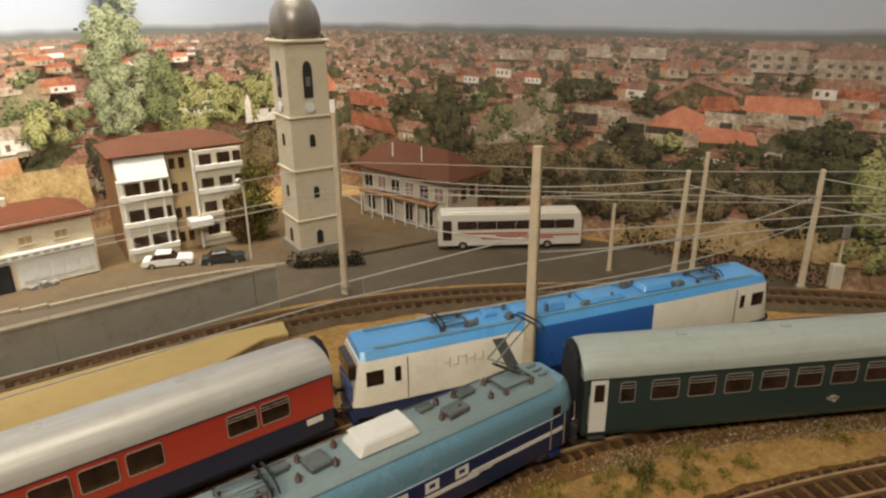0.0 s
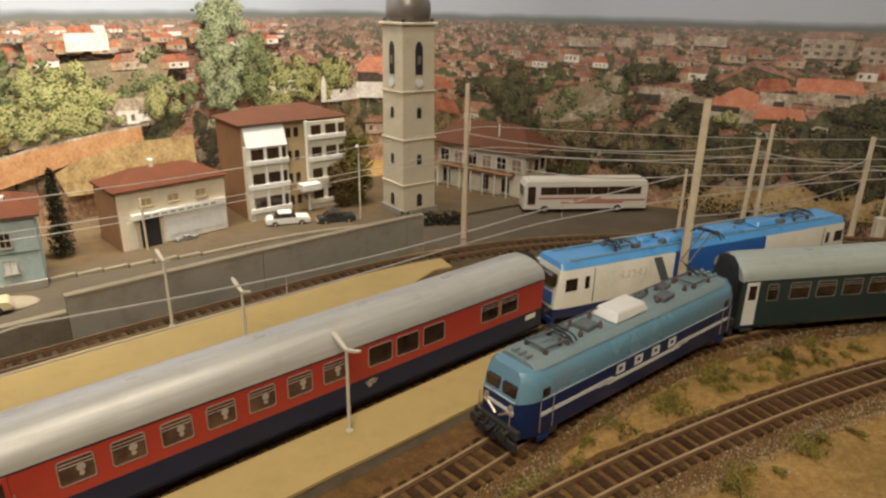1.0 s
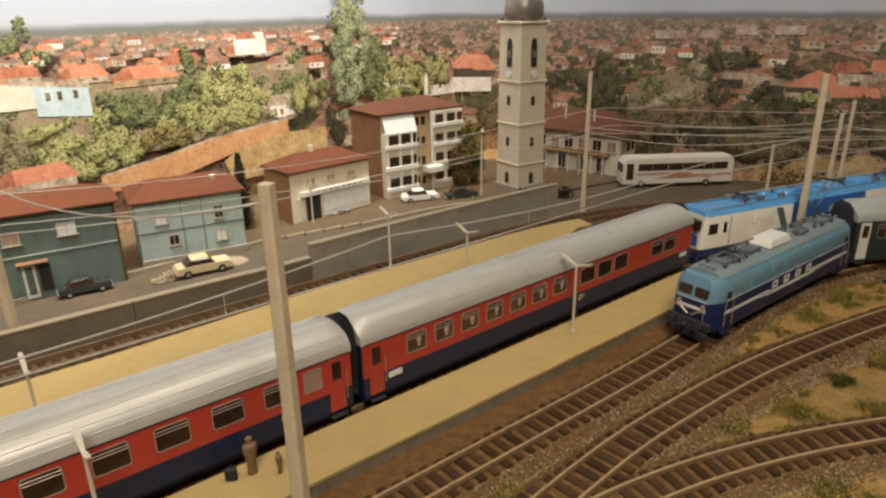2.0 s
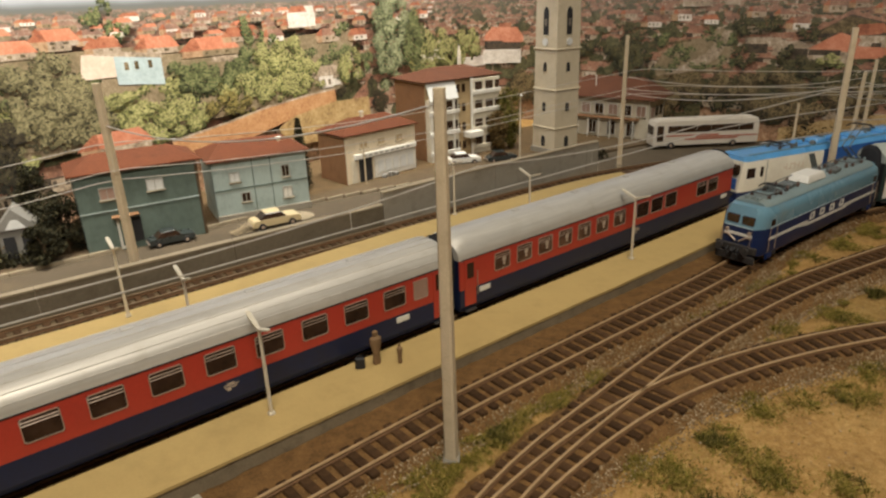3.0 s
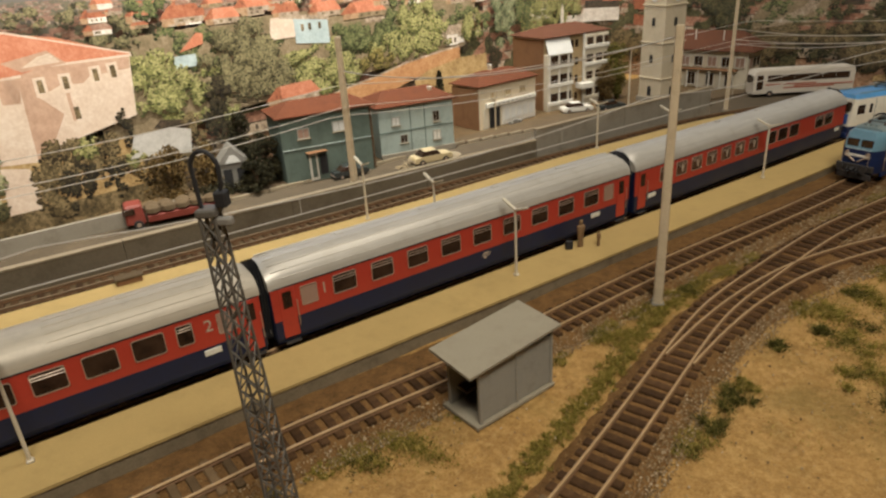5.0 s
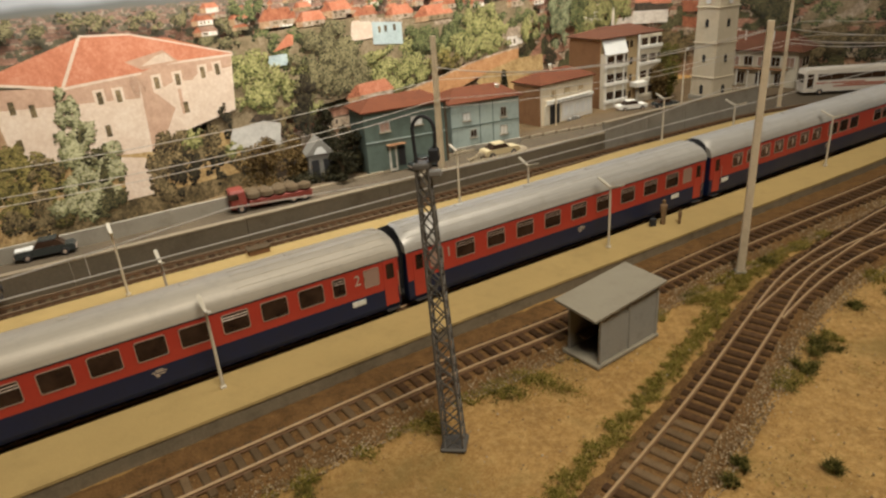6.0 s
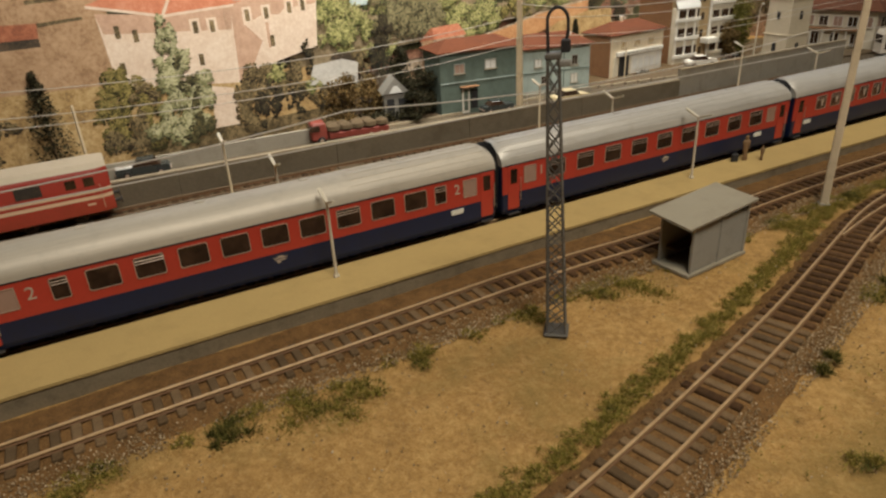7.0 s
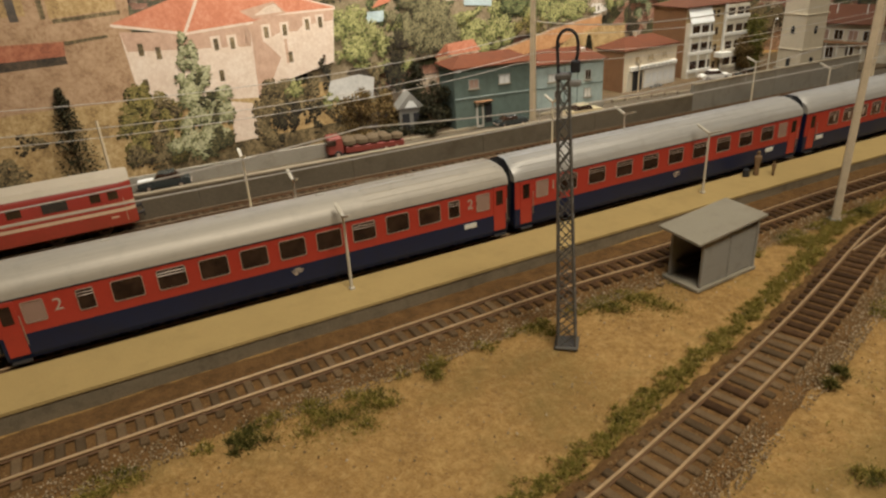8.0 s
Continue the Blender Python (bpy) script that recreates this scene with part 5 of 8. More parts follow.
def side_window(parent, x, y, z, w, h, frame_mat, pane_mat, vent=True, curtain=False):
    """A window in a side wall at y: thin raised frame with rounded look, pane, and a top light bar."""
    sg = 1 if y > 0 else -1
    t = 0.00046
    rows = []
    for k, dy in ((0.0, -0.0001), (0.0, 0.0004), (t, 0.0004), (t, -0.0001)):
        hw, hh = w / 2 - k, h / 2 - k
        rows.append([(x + px * hw, y + sg * dy, z + pz * hh) for px, pz in ((-1, -0.85), (-0.88, -1), (0.88, -1), (1, -0.85), (1, 0.85), (0.88, 1), (-0.88, 1), (-1, 0.85))])
    win = part("window", Build().loft(rows + rows[:1], caps=False), frame_mat, parent)
    if vent:
        for dz in (0.20, 0.33):
            part("vent_bar", Build().box((x, y + sg * 0.0002, z + h * dz), (w - 2 * t, 0.0004, t), 0, 0.0001), frame_mat, win)
    part("pane", Build().box((x, y - sg * 0.00005, z), (w - 0.0002, 0.0003, h - 0.0002)), pane_mat, win)
    if curtain:
        yy = y + sg * 0.00016
        c = Build()
        for r, cz in ((h * 0.15, z + h * 0.04), (h * 0.09, z - h * 0.2)):
            c.loft([[(x + w * 0.12 + r * math.cos(6.283 * k / 10), yy + e, cz + r * math.sin(6.283 * k / 10)) for k in range(10)] for e in (-0.00005, 0.00005)])
        part("table_lamp", c, M["curtain"], win, "white lamp and cloth seen through glass")


def digit(text, parent, size, material, m):
    cu = bpy.data.curves.new("class_number", "FONT")
    cu.body, cu.size, cu.extrude, cu.align_x, cu.align_y = text, size, 0.0001, "CENTER", "CENTER"
    tmp = bpy.data.objects.new("class_number", cu)
    me = bpy.data.meshes.new_from_object(tmp)
    bpy.data.objects.remove(tmp)
    me.materials.append(material)
    ob = new("class_number", me)
    ob.parent = parent
    ob.matrix_basis = m
    tagged(ob, "painted class number")


HALF = 0.0182
GUTTER, ARCH = 0.0440, 0.0152


def coach(line, s_front, label, upper, lower, roof, layout, split=0.0222, ribs=(), klass="", bright=True, group="", length=0.314):
    """An express coach: two-tone body, arched roof, windows, doors, bellows, bogies. layout: (x, kind) along the near side."""
    base = thing("passenger_coach", on_track(line, s_front, length), label, "railway coach", group)
    L = length / 2
    prof_low = [(-HALF + 0.001, 0.0068), (HALF - 0.001, 0.0068), (HALF, 0.010), (HALF, split), (-HALF, split), (-HALF, 0.010)]
    low = part("lower_body", Build().loft([[(x, y, z) for y, z in prof_low] for x in (-L, L)]), lower, base)
    prof_up = [(-HALF, split), (HALF, split), (HALF, 0.0437), (HALF - 0.0008, 0.0446), (-HALF + 0.0008, 0.0446), (-HALF, 0.0437)]
    up = part("upper_body", Build().loft([[(x, y, z) for y, z in prof_up] for x in (-L, L)]), upper, base)
    arc = [(HALF * 1.015 * math.cos(a), GUTTER + ARCH * math.sin(a) ** 0.85) for a in np.linspace(0.0, math.pi, 21)]
    rings = []
    for x, k in ((-L - 0.0008, 0.80), (-L + 0.003, 0.95), (-L + 0.010, 1.0), (L - 0.010, 1.0), (L - 0.003, 0.95), (L + 0.0008, 0.80)):
        rings.append([(x, y, GUTTER + (z - GUTTER) * k) for y, z in arc])
    rb = Build().loft(rings)
    part("roof", rb, roof, base, "smooth arched grey roof", smooth=True)
    for x0, x1 in ribs:
        for k in range(1, 10):
            a = math.pi * k / 10
            y, z = HALF * 1.01 * math.cos(a), GUTTER + ARCH * math.sin(a) ** 0.85
            part("roof_rib", Build().tube([(x0, y, z), (x1, y, z)], 0.00034, 6), roof, base)
    for y in (-HALF - 0.0001, HALF + 0.0001):
        part("gutter", Build().box((0, y, GUTTER), (2 * L - 0.002, 0.0007, 0.0007)), M["black"], base)
    # vents on the roof
    for x in (-0.10, -0.035, 0.03, 0.095):
        part("roof_vent", Build().box((x, 0.001, GUTTER + ARCH + 0.0002), (0.006, 0.0035, 0.0012), 0, 0.0004), roof, base)
    k = length / 0.314 if length < 0.33 else 1.0
    for sg in (-1, 1):
        y = sg * (HALF + 0.0001)
        for x, kind in ((x * k, kind) for x, kind in layout):
            if kind in ("wide", "vent", "small", "frost", "dine"):
                w = {"wide": 0.0172, "vent": 0.0166, "small": 0.0092, "frost": 0.0112, "dine": 0.0150}[kind]
                pane = M["glass_frost"] if kind == "frost" else M["glass_warm"] if kind == "dine" else M["glass"]
                side_window(base, x, y, 0.0345, w, 0.0130, M["chrome"] if bright else M["bushing"], pane, kind in ("vent", "small", "dine"), kind == "dine" and sg < 0)
            elif kind == "door":
                d = Build().box((x, y, 0.0265), (0.0100, 0.0006, 0.0335), 0, 0.0002)
                dr = part("door", d, upper if bright else M["white"], base, "" if bright else "white-edged end door")
                part("door_window", Build().box((x, y + sg * 0.0003, 0.0352), (0.0058, 0.0003, 0.0110)), M["glass"], dr)
                part("handrail", Build().tube([(x + 0.0058, y + sg * 0.0009, 0.016), (x + 0.0058, y + sg * 0.0009, 0.034)], 0.00028, 6), M["chrome"], dr)
                part("step", Build().box((x, y, 0.0060), (0.010, 0.003, 0.0012), 0, 0.0002), M["under"], dr)
            elif kind == "plate":
                part("route_board", Build().box((x, y + sg * 0.0002, 0.0188), (0.0100, 0.0005, 0.0038), 0, 0.0002), M["white"], base, "white route board with unreadable bars")
            elif kind == "crest":
                c = Build()
                for dx, dz, w, h in ((0, 0.0008, 0.0085, 0.0006), (0, -0.0006, 0.0065, 0.0006), (-0.0012, -0.0018, 0.0022, 0.0012), (0, 0.0018, 0.004, 0.0008)):
                    c.box((x + dx, y + sg * 0.0001, 0.0180 + dz), (w, 0.0002, h))
                part("crest", c, M["curtain"], base, "pale winged crest as plain bars")
            elif kind == "class" and klass:
                m = Matrix.Translation((x, y + sg * 0.0001, 0.0350)) @ Euler((math.pi / 2, 0, 0 if sg < 0 else math.pi)).to_matrix().to_4x4()
                digit(klass, base, 0.0105, M["curtain"], m)
    for sg in (-1, 1):
        b = Build()
        arch = [(0.0105, 0.011), (0.0125, 0.040), (0.0095, 0.0515), (0.004, 0.0550), (-0.004, 0.0550), (-0.0095, 0.0515), (-0.0125, 0.040), (-0.0105, 0.011)]
        b.loft([[(sg * x, y * k, 0.026 + (z - 0.026) * k) for y, z in arch] for x, k in ((L - 0.0005, 1.0), (L + 0.0008, 1.12), (L + 0.0016, 1.0), (L + 0.0026, 1.12), (L + 0.0036, 1.0))])
        part("gangway_bellows", b, M["black"], base, "black rubber gangway bellows")
        part("end_wall", Build().box((sg * (L + 0.0001), 0, 0.0270), (0.0006, 2 * HALF - 0.002, 0.036), 0, 0.0002), M["coach_navy"] if bright else M["black"], base)
        buffers(sg * L, sg, base)
    ub = Build()
    for x, w in ((-0.04, 0.03), (0.0, 0.022), (0.045, 0.034)):
        ub.box((x, 0, 0.0065), (w, 0.022, 0.0055), 0, 0.0008)
    part("underframe_boxes", ub, M["under"], base, "dark battery and brake boxes")
    for x in (-0.112, 0.112):
        bogie(x, base)
    return base


def spaced(x0, x1, n, kind):
    return [(x0 + (x1 - x0) * i / (n - 1), kind) for i in range(n)]


SECOND = [(-0.1505, "door"), (0.1505, "door"), (-0.1378, "frost"), (0.1371, "frost"), (-0.1263, "class"), (0.1270, "class"), (-0.1127, "small"), (0.1143, "small"), (0.1267, "plate"), (0.0029, "crest")] + [
    (x, "vent" if i in (1, 6) else "wide") for i, (x, _) in enumerate(spaced(-0.0916, 0.0958, 9, "wide"))]
FIRST = [(-0.1475, "door"), (0.1475, "door"), (-0.1330, "frost"), (0.1325, "frost"), (-0.1228, "class"), (0.1177, "plate"), (0.0049, "crest")] + [(x, "vent") for x, _ in spaced(-0.1086, 0.1124, 9, "vent")]
DINER = [(-0.161, "door"), (-0.148, "plate"), (0.158, "plate"), (0.0226, "crest"), (0.1176, "vent"), (0.1358, "vent"), (0.0291, "wide"), (0.0491, "wide"), (0.0694, "wide")] + [(x, "dine") for x, _ in spaced(-0.1315, -0.0015, 7, "dine")]

S0 = TRACK_B.near(-0.172, 0.0)
coach(TRACK_B, S0 + 0.458 + 0.340, "red and navy dining coach with silver roof at the platform", M["coach_red"], M["coach_navy"], M["silver_roof"], DINER, group="red express coaches", length=0.340)
coach(TRACK_B, S0 + 0.450, "red and navy first class coach with ribbed silver roof", M["coach_red"], M["coach_navy"], M["silver_roof"], FIRST, ribs=((-0.154, 0.154),), klass="1", group="red express coaches")
coach(TRACK_B, S0 + 0.129, "red and navy second class coach with silver roof", M["coach_red"], M["coach_navy"], M["coach_roof"], SECOND, ribs=((0.055, 0.158),), klass="2", group="red express coaches", length=0.326)
coach(TRACK_B, S0 - 0.205, "red and navy second class coach with grey roof", M["coach_red"], M["coach_navy"], M["coach_roof"], SECOND, klass="2", group="red express coaches")


def pantograph(x, parent, raised, z0=0.0445, flip=1):
    base = Build()
    for dx in (-0.008, 0.008):
        for y in (-0.0065, 0.0065):
            base.lathe([(0.0012, 0), (0.0016, 0.0006), (0.0009, 0.0011), (0.0015, 0.0017), (0.0008, 0.0024)], 8, (x + dx, y, z0))
    ins = part("pantograph", base, M["copper"], parent, "pantograph on brown insulators", smooth=True)
    fr = Build()
    z1 = z0 + 0.0028
    for y in (-0.0065, 0.0065):
        fr.box((x, y, z1), (0.019, 0.0009, 0.0009))
    for dx in (-0.009, 0.009):
        fr.box((x + dx, 0, z1), (0.0009, 0.014, 0.0009))
    part("base_frame", fr, M["gear"], ins)
    arm = Build()
    if raised:
        knee, top = (x - flip * 0.012, 0, z1 + 0.013), (x + flip * 0.010, 0, z1 + 0.0275)
        for y in (-0.004, 0.004):
            arm.tube([(x + flip * 0.009, y, z1 + 0.0005), (knee[0], y * 0.7, knee[2]), (top[0], y * 0.6, top[2])], 0.00045, 6)
        arm.tube([(x + flip * 0.0065, 0, z1), (knee[0] + flip * 0.001, 0, knee[2] - 0.0016)], 0.0007, 6)
    else:
        top = (x + flip * 0.009, 0, z1 + 0.0022)
        for y in (-0.004, 0.004):
            arm.tube([(x + flip * 0.009, y, z1 + 0.0005), (x - flip * 0.009, y * 0.8, z1 + 0.0016), (top[0], y * 0.6, top[2])], 0.00045, 6)
    part("arm", arm, M["gear"], ins)
    head = Build()
    for dx in (-0.0016, 0.0016):
        head.tube([(top[0] + dx, yy, top[2] + zz) for yy, zz in ((-0.0105, -0.0022), (-0.0085, -0.0002), (-0.0055, 0.0006), (0.0055, 0.0006), (0.0085, -0.0002), (0.0105, -0.0022))], 0.0005, 6)
    part("contact_strip", head, M["black"], ins)


def electric_loco(line, s_front):
    """A box-cab electric locomotive, light blue over deep blue with a white lightning band."""
    n = 0.196
    L = n / 2
    base = thing("electric_locomotive", on_track(line, s_front, n), "light and deep blue electric locomotive with white band hauling green coaches", "locomotive")
    W = 0.0166

    def plan(x):
        d = max(0.0, abs(x) - (L - 0.012)) / 0.012
        return 1.0 - 0.30 * d ** 2.2
    xs = [-L, -L + 0.0015, -L + 0.004, -L + 0.008, -L + 0.012, 0.0, L - 0.012, L - 0.008, L - 0.004, L - 0.0015, L]

    def shell(zs):
        return [[(x, y * plan(x), z) for y, z in zs] for x in xs]
    part("lower_body", Build().loft(shell([(-W + 0.0006, 0.0075), (W - 0.0006, 0.0075), (W, 0.0095), (W, 0.0205), (-W, 0.0205), (-W, 0.0095)])), M["loco_navy"], base, "deep blue lower body", smooth=True)
    part("upper_band", Build().loft(shell([(-W, 0.0206), (W, 0.0206), (W, 0.0268), (-W, 0.0268)])), M["loco_navy"], base, "deep blue band under windows", smooth=True)
    rake = 0.004
    rings = []
    for x in xs:
        lean = rake * (max(0.0, abs(x) - (L - 0.02)) / 0.02) * (1 if x > 0 else -1)
        row = []
        for y, z in ((-W, 0.0269), (W, 0.0269), (W, 0.0345), (W - 0.0012, 0.0385), (W - 0.0045, 0.0412), (-W + 0.0045, 0.0412), (-W + 0.0012, 0.0385), (-W, 0.0345)):
            k = (z - 0.0269) / 0.0143
            row.append((x - lean * k, y * plan(x), z))
        rings.append(row)
    part("upper_body", Build().loft(rings), M["loco_light"], base, "glossy light blue upper body", smooth=True)
    roof = Build()
    roof.loft([[(x, y * k, z) for y, z in ((-0.0135, 0.0411), (0.0135, 0.0411), (0.0115, 0.0428), (0.006, 0.0436), (-0.006, 0.0436), (-0.0115, 0.0428))] for x, k in ((-L + 0.011, 0.85), (-L + 0.016, 1), (L - 0.016, 1), (L - 0.011, 0.85))])
    part("roof", roof, M["loco_roof"], base, "dusty pale blue roof", smooth=True)
    for sg in (-1, 1):
        y = sg * (W + 0.00012)
        band = Build()
        for x0, x1, z in ((-L + 0.011, -0.030, 0.0190), (-0.034, 0.034, 0.0172), (0.030, L - 0.012, 0.0190)):
            band.box(((x0 + x1) / 2, y, z), (x1 - x0, 0.0003, 0.0021))
        for x0, x1, z in ((-0.042, -0.028, 0.0181), (0.028, 0.042, 0.0181)):
            band.box(((x0 + x1) / 2, y, z), (x1 - x0, 0.0003, 0.0019))
        part("white_band", band, M["white"], base, "white lightning band")
        for i in range(4):
            cx = -0.0245 + i * 0.0160
            rows = [[(cx + a * 0.0036 * k, y + e, 0.0224 + b2 * 0.0027 * k) for a, b2 in ((-1, -1), (1, -1), (1, 1), (-1, 1))] for k, e in ((1.0, -0.00015), (1.0, 0.00015), (0.46, 0.00015), (0.46, -0.00015), (1.0, -0.00015))]
            part("operator_mark", Build().loft(rows, caps=False), M["white"], base, "hollow white block of the operator mark")
        part("trim_strip", Build().box((0, y, 0.0270), (n - 0.026, 0.0003, 0.0006)), M["loco_pale"], base)
        for ex in (-1, 1):
            part("cab_side_window", Build().box((ex * (L - 0.0155), y, 0.0303), (0.0052, 0.0004, 0.0048), 0, 0.0003), M["glass"], base)
            for dx in (-0.0045, 0.0045):
                part("handrail", Build().tube([(ex * (L - 0.0155) + dx, y + sg * 0.0011, 0.0105), (ex * (L - 0.0155) + dx, y + sg * 0.0011, 0.0275)], 0.0003, 6), M["chrome"], base)
            part("cab_step", Build().box((ex * (L - 0.0155), sg * (W - 0.0006), 0.0055), (0.0075, 0.002, 0.0035), 0, 0.0004), M["loco_navy"], base)
            part("sand_box", Build().box((ex * 0.075, sg * (W - 0.0012), 0.0063), (0.006, 0.0022, 0.0035), 0, 0.0005), M["under"], base)
        for i in range(6):
            part("louvre", Build().box((-0.035 + i * 0.013, y, 0.0248), (0.0082, 0.0002, 0.0022)), M["loco_navy"], base)
    for ex in (-1, 1):
        xf = ex * L
        for y in (-0.0058, 0.0058):
            part("windscreen", Build().box((xf - ex * 0.0018, y, 0.0318), (0.0034, 0.0094, 0.0062), 0, 0.0006), M["glass"], base, "dark raked windscreen")
        part("front_trim", Build().box((xf + ex * 0.0001, 0, 0.0270), (0.0006, 0.0215, 0.0006)), M["loco_pale"], base)
        part("wiper", Build().tube([(xf + ex * 0.0002, 0.003, 0.0292), (xf - ex * 0.0001, 0.007, 0.0330)], 0.00022, 5), M["black"], base)
        part("front_band", Build().box((xf + ex * 0.0002, 0, 0.0216), (0.0006, 0.021, 0.0021), 0, 0.0002), M["white"], base)
        for y in (-1, 1):
            wing = Build().tube([(xf + ex * 0.0009, y * 0.0012, 0.0165), (xf + ex * 0.0009, y * 0.007, 0.0205), (xf + ex * 0.0006, y * 0.0105, 0.0205)], 0.0007, 6)
            part("chrome_wing", wing, M["chrome"], base, "silver wing trim")
        for y in (-0.0085, 0.0085):
            part("headlight", Build().tube([(xf - ex * 0.001, y, 0.0238), (xf + ex * 0.0012, y, 0.0238)], 0.0014, 12), M["chrome"], base, smooth=True)
        plough = Build().box((xf + ex * 0.0016, 0, 0.0050), (0.0024, 0.030, 0.0055), 0, 0.0006)
        part("snow_plough", plough, M["under"], base, "dark snow plough")
        part("buffer_beam", Build().box((xf + ex * 0.001, 0, 0.0118), (0.003, 0.031, 0.0052), 0, 0.0005), M["under"], base)
        buffers(xf + ex * 0.002, ex, base)
        for y in (-0.005, -0.002, 0.003, 0.006):
            part("coupling_hose", Build().tube([(xf + ex * 0.002, y, 0.0125), (xf + ex * 0.0052, y, 0.010), (xf + ex * 0.0046, y + 0.0008, 0.0055)], 0.0005, 6), M["black"], base)
        part("coupling", Build().tube([(xf + ex * 0.002, 0, 0.0115), (xf + ex * 0.0075, 0, 0.0102)], 0.0011, 8), M["black"], base)
        for y in (-0.011, 0.011):
            part("front_handrail", Build().tube([(xf + ex * 0.002, y, 0.0145), (xf + ex * 0.0035, y, 0.0165), (xf + ex * 0.0028, y, 0.0255)], 0.0003, 6), M["chrome"], base)
        horn = Build()
        for y in (-0.0045, 0.0, 0.0045):
            horn.tube([(xf - ex * 0.017, y, 0.0446), (xf - ex * 0.012, y, 0.0450)], 0.0006, 8, 0.0011)
        part("roof_horn", horn, M["loco_roof"], base)
    hatch = Build()
    hatch.box((0.006, 0, 0.0462), (0.030, 0.017, 0.0056), 0, 0.0010, 0.86)
    part("roof_hatch", hatch, M["white"], base, "off-white roof hatch box")
    for x, y, a, b2, c in ((-0.030, 0.004, 0.012, 0.008, 0.003), (-0.042, -0.005, 0.010, 0.006, 0.0026), (0.036, 0.0, 0.010, 0.010, 0.003), (0.050, -0.005, 0.008, 0.005, 0.003), (-0.020, -0.006, 0.008, 0.005, 0.0022)):
        part("roof_equipment", Build().box((x, y, 0.0436 + c / 2), (a, b2, c), 0.1, 0.0006), M["gear"], base, "dusty switchgear on the roof")
    for i, x in enumerate((-0.052, -0.034, -0.024, 0.028, 0.044, 0.060)):
        for y in (-0.006, 0.005):
            part("insulator", Build().lathe([(0.0011, 0), (0.0016, 0.0008), (0.0009, 0.0014), (0.0015, 0.0021), (0.0008, 0.0030), (0.0004, 0.0042)], 8, (x + y * 0.4, y, 0.0434)), M["copper"], base, smooth=True)
    bus = Build().tube([(-0.052, -0.006, 0.0474), (-0.02, -0.005, 0.0480), (0.03, -0.006, 0.0478), (0.06, -0.006, 0.0472)], 0.0004, 6)
    part("roof_cable", bus, M["gear"], base)
    pantograph(0.066, base, False, 0.0434, -1)
    pantograph(-0.066, base, True, 0.0434, -1)
    for x in (-0.060, 0.060):
        bogie(x, base, 0.034, 0.0072)
    part("battery_box", Build().box((0, 0, 0.0065), (0.045, 0.026, 0.0055), 0, 0.0008), M["loco_navy"], base)
    return base


S_FRONT = 1.22
# the hauled train runs towards the platform end of its line, so it is posed backwards along the line
def facing_back(line, s_low, length):
    a, b = line.at(s_low + length * 0.12)[0], line.at(s_low + length * 0.88)[0]
    mid, d = (a + b) / 2, a - b
    return pose(mid[0], mid[1], RAIL_TOP, 0, 0, heading(*d))


hauler = electric_loco(TRACK_C, S_FRONT)
LOCO = 0.216
hauler.matrix_basis = facing_back(TRACK_C, S_FRONT, LOCO) @ Matrix.Diagonal((1.10, 1.08, 1.13, 1))
GREEN = [(-0.1485, "door"), (0.1485, "door"), (-0.132, "small"), (0.132, "small"), (0.004, "crest"), (-0.06, "plate")] + [(x, "vent") for x, _ in spaced(-0.110, 0.110, 11, "vent")]
for i in range(3):
    c = coach(TRACK_C, 0.5, "dark green express coach with grey roof behind the locomotive", M["coach_green"], M["coach_green"], M["green_roof"], GREEN, bright=False, group="green coaches")
    c.matrix_basis = facing_back(TRACK_C, S_FRONT + LOCO + 0.012 + 0.322 * i, 0.314)


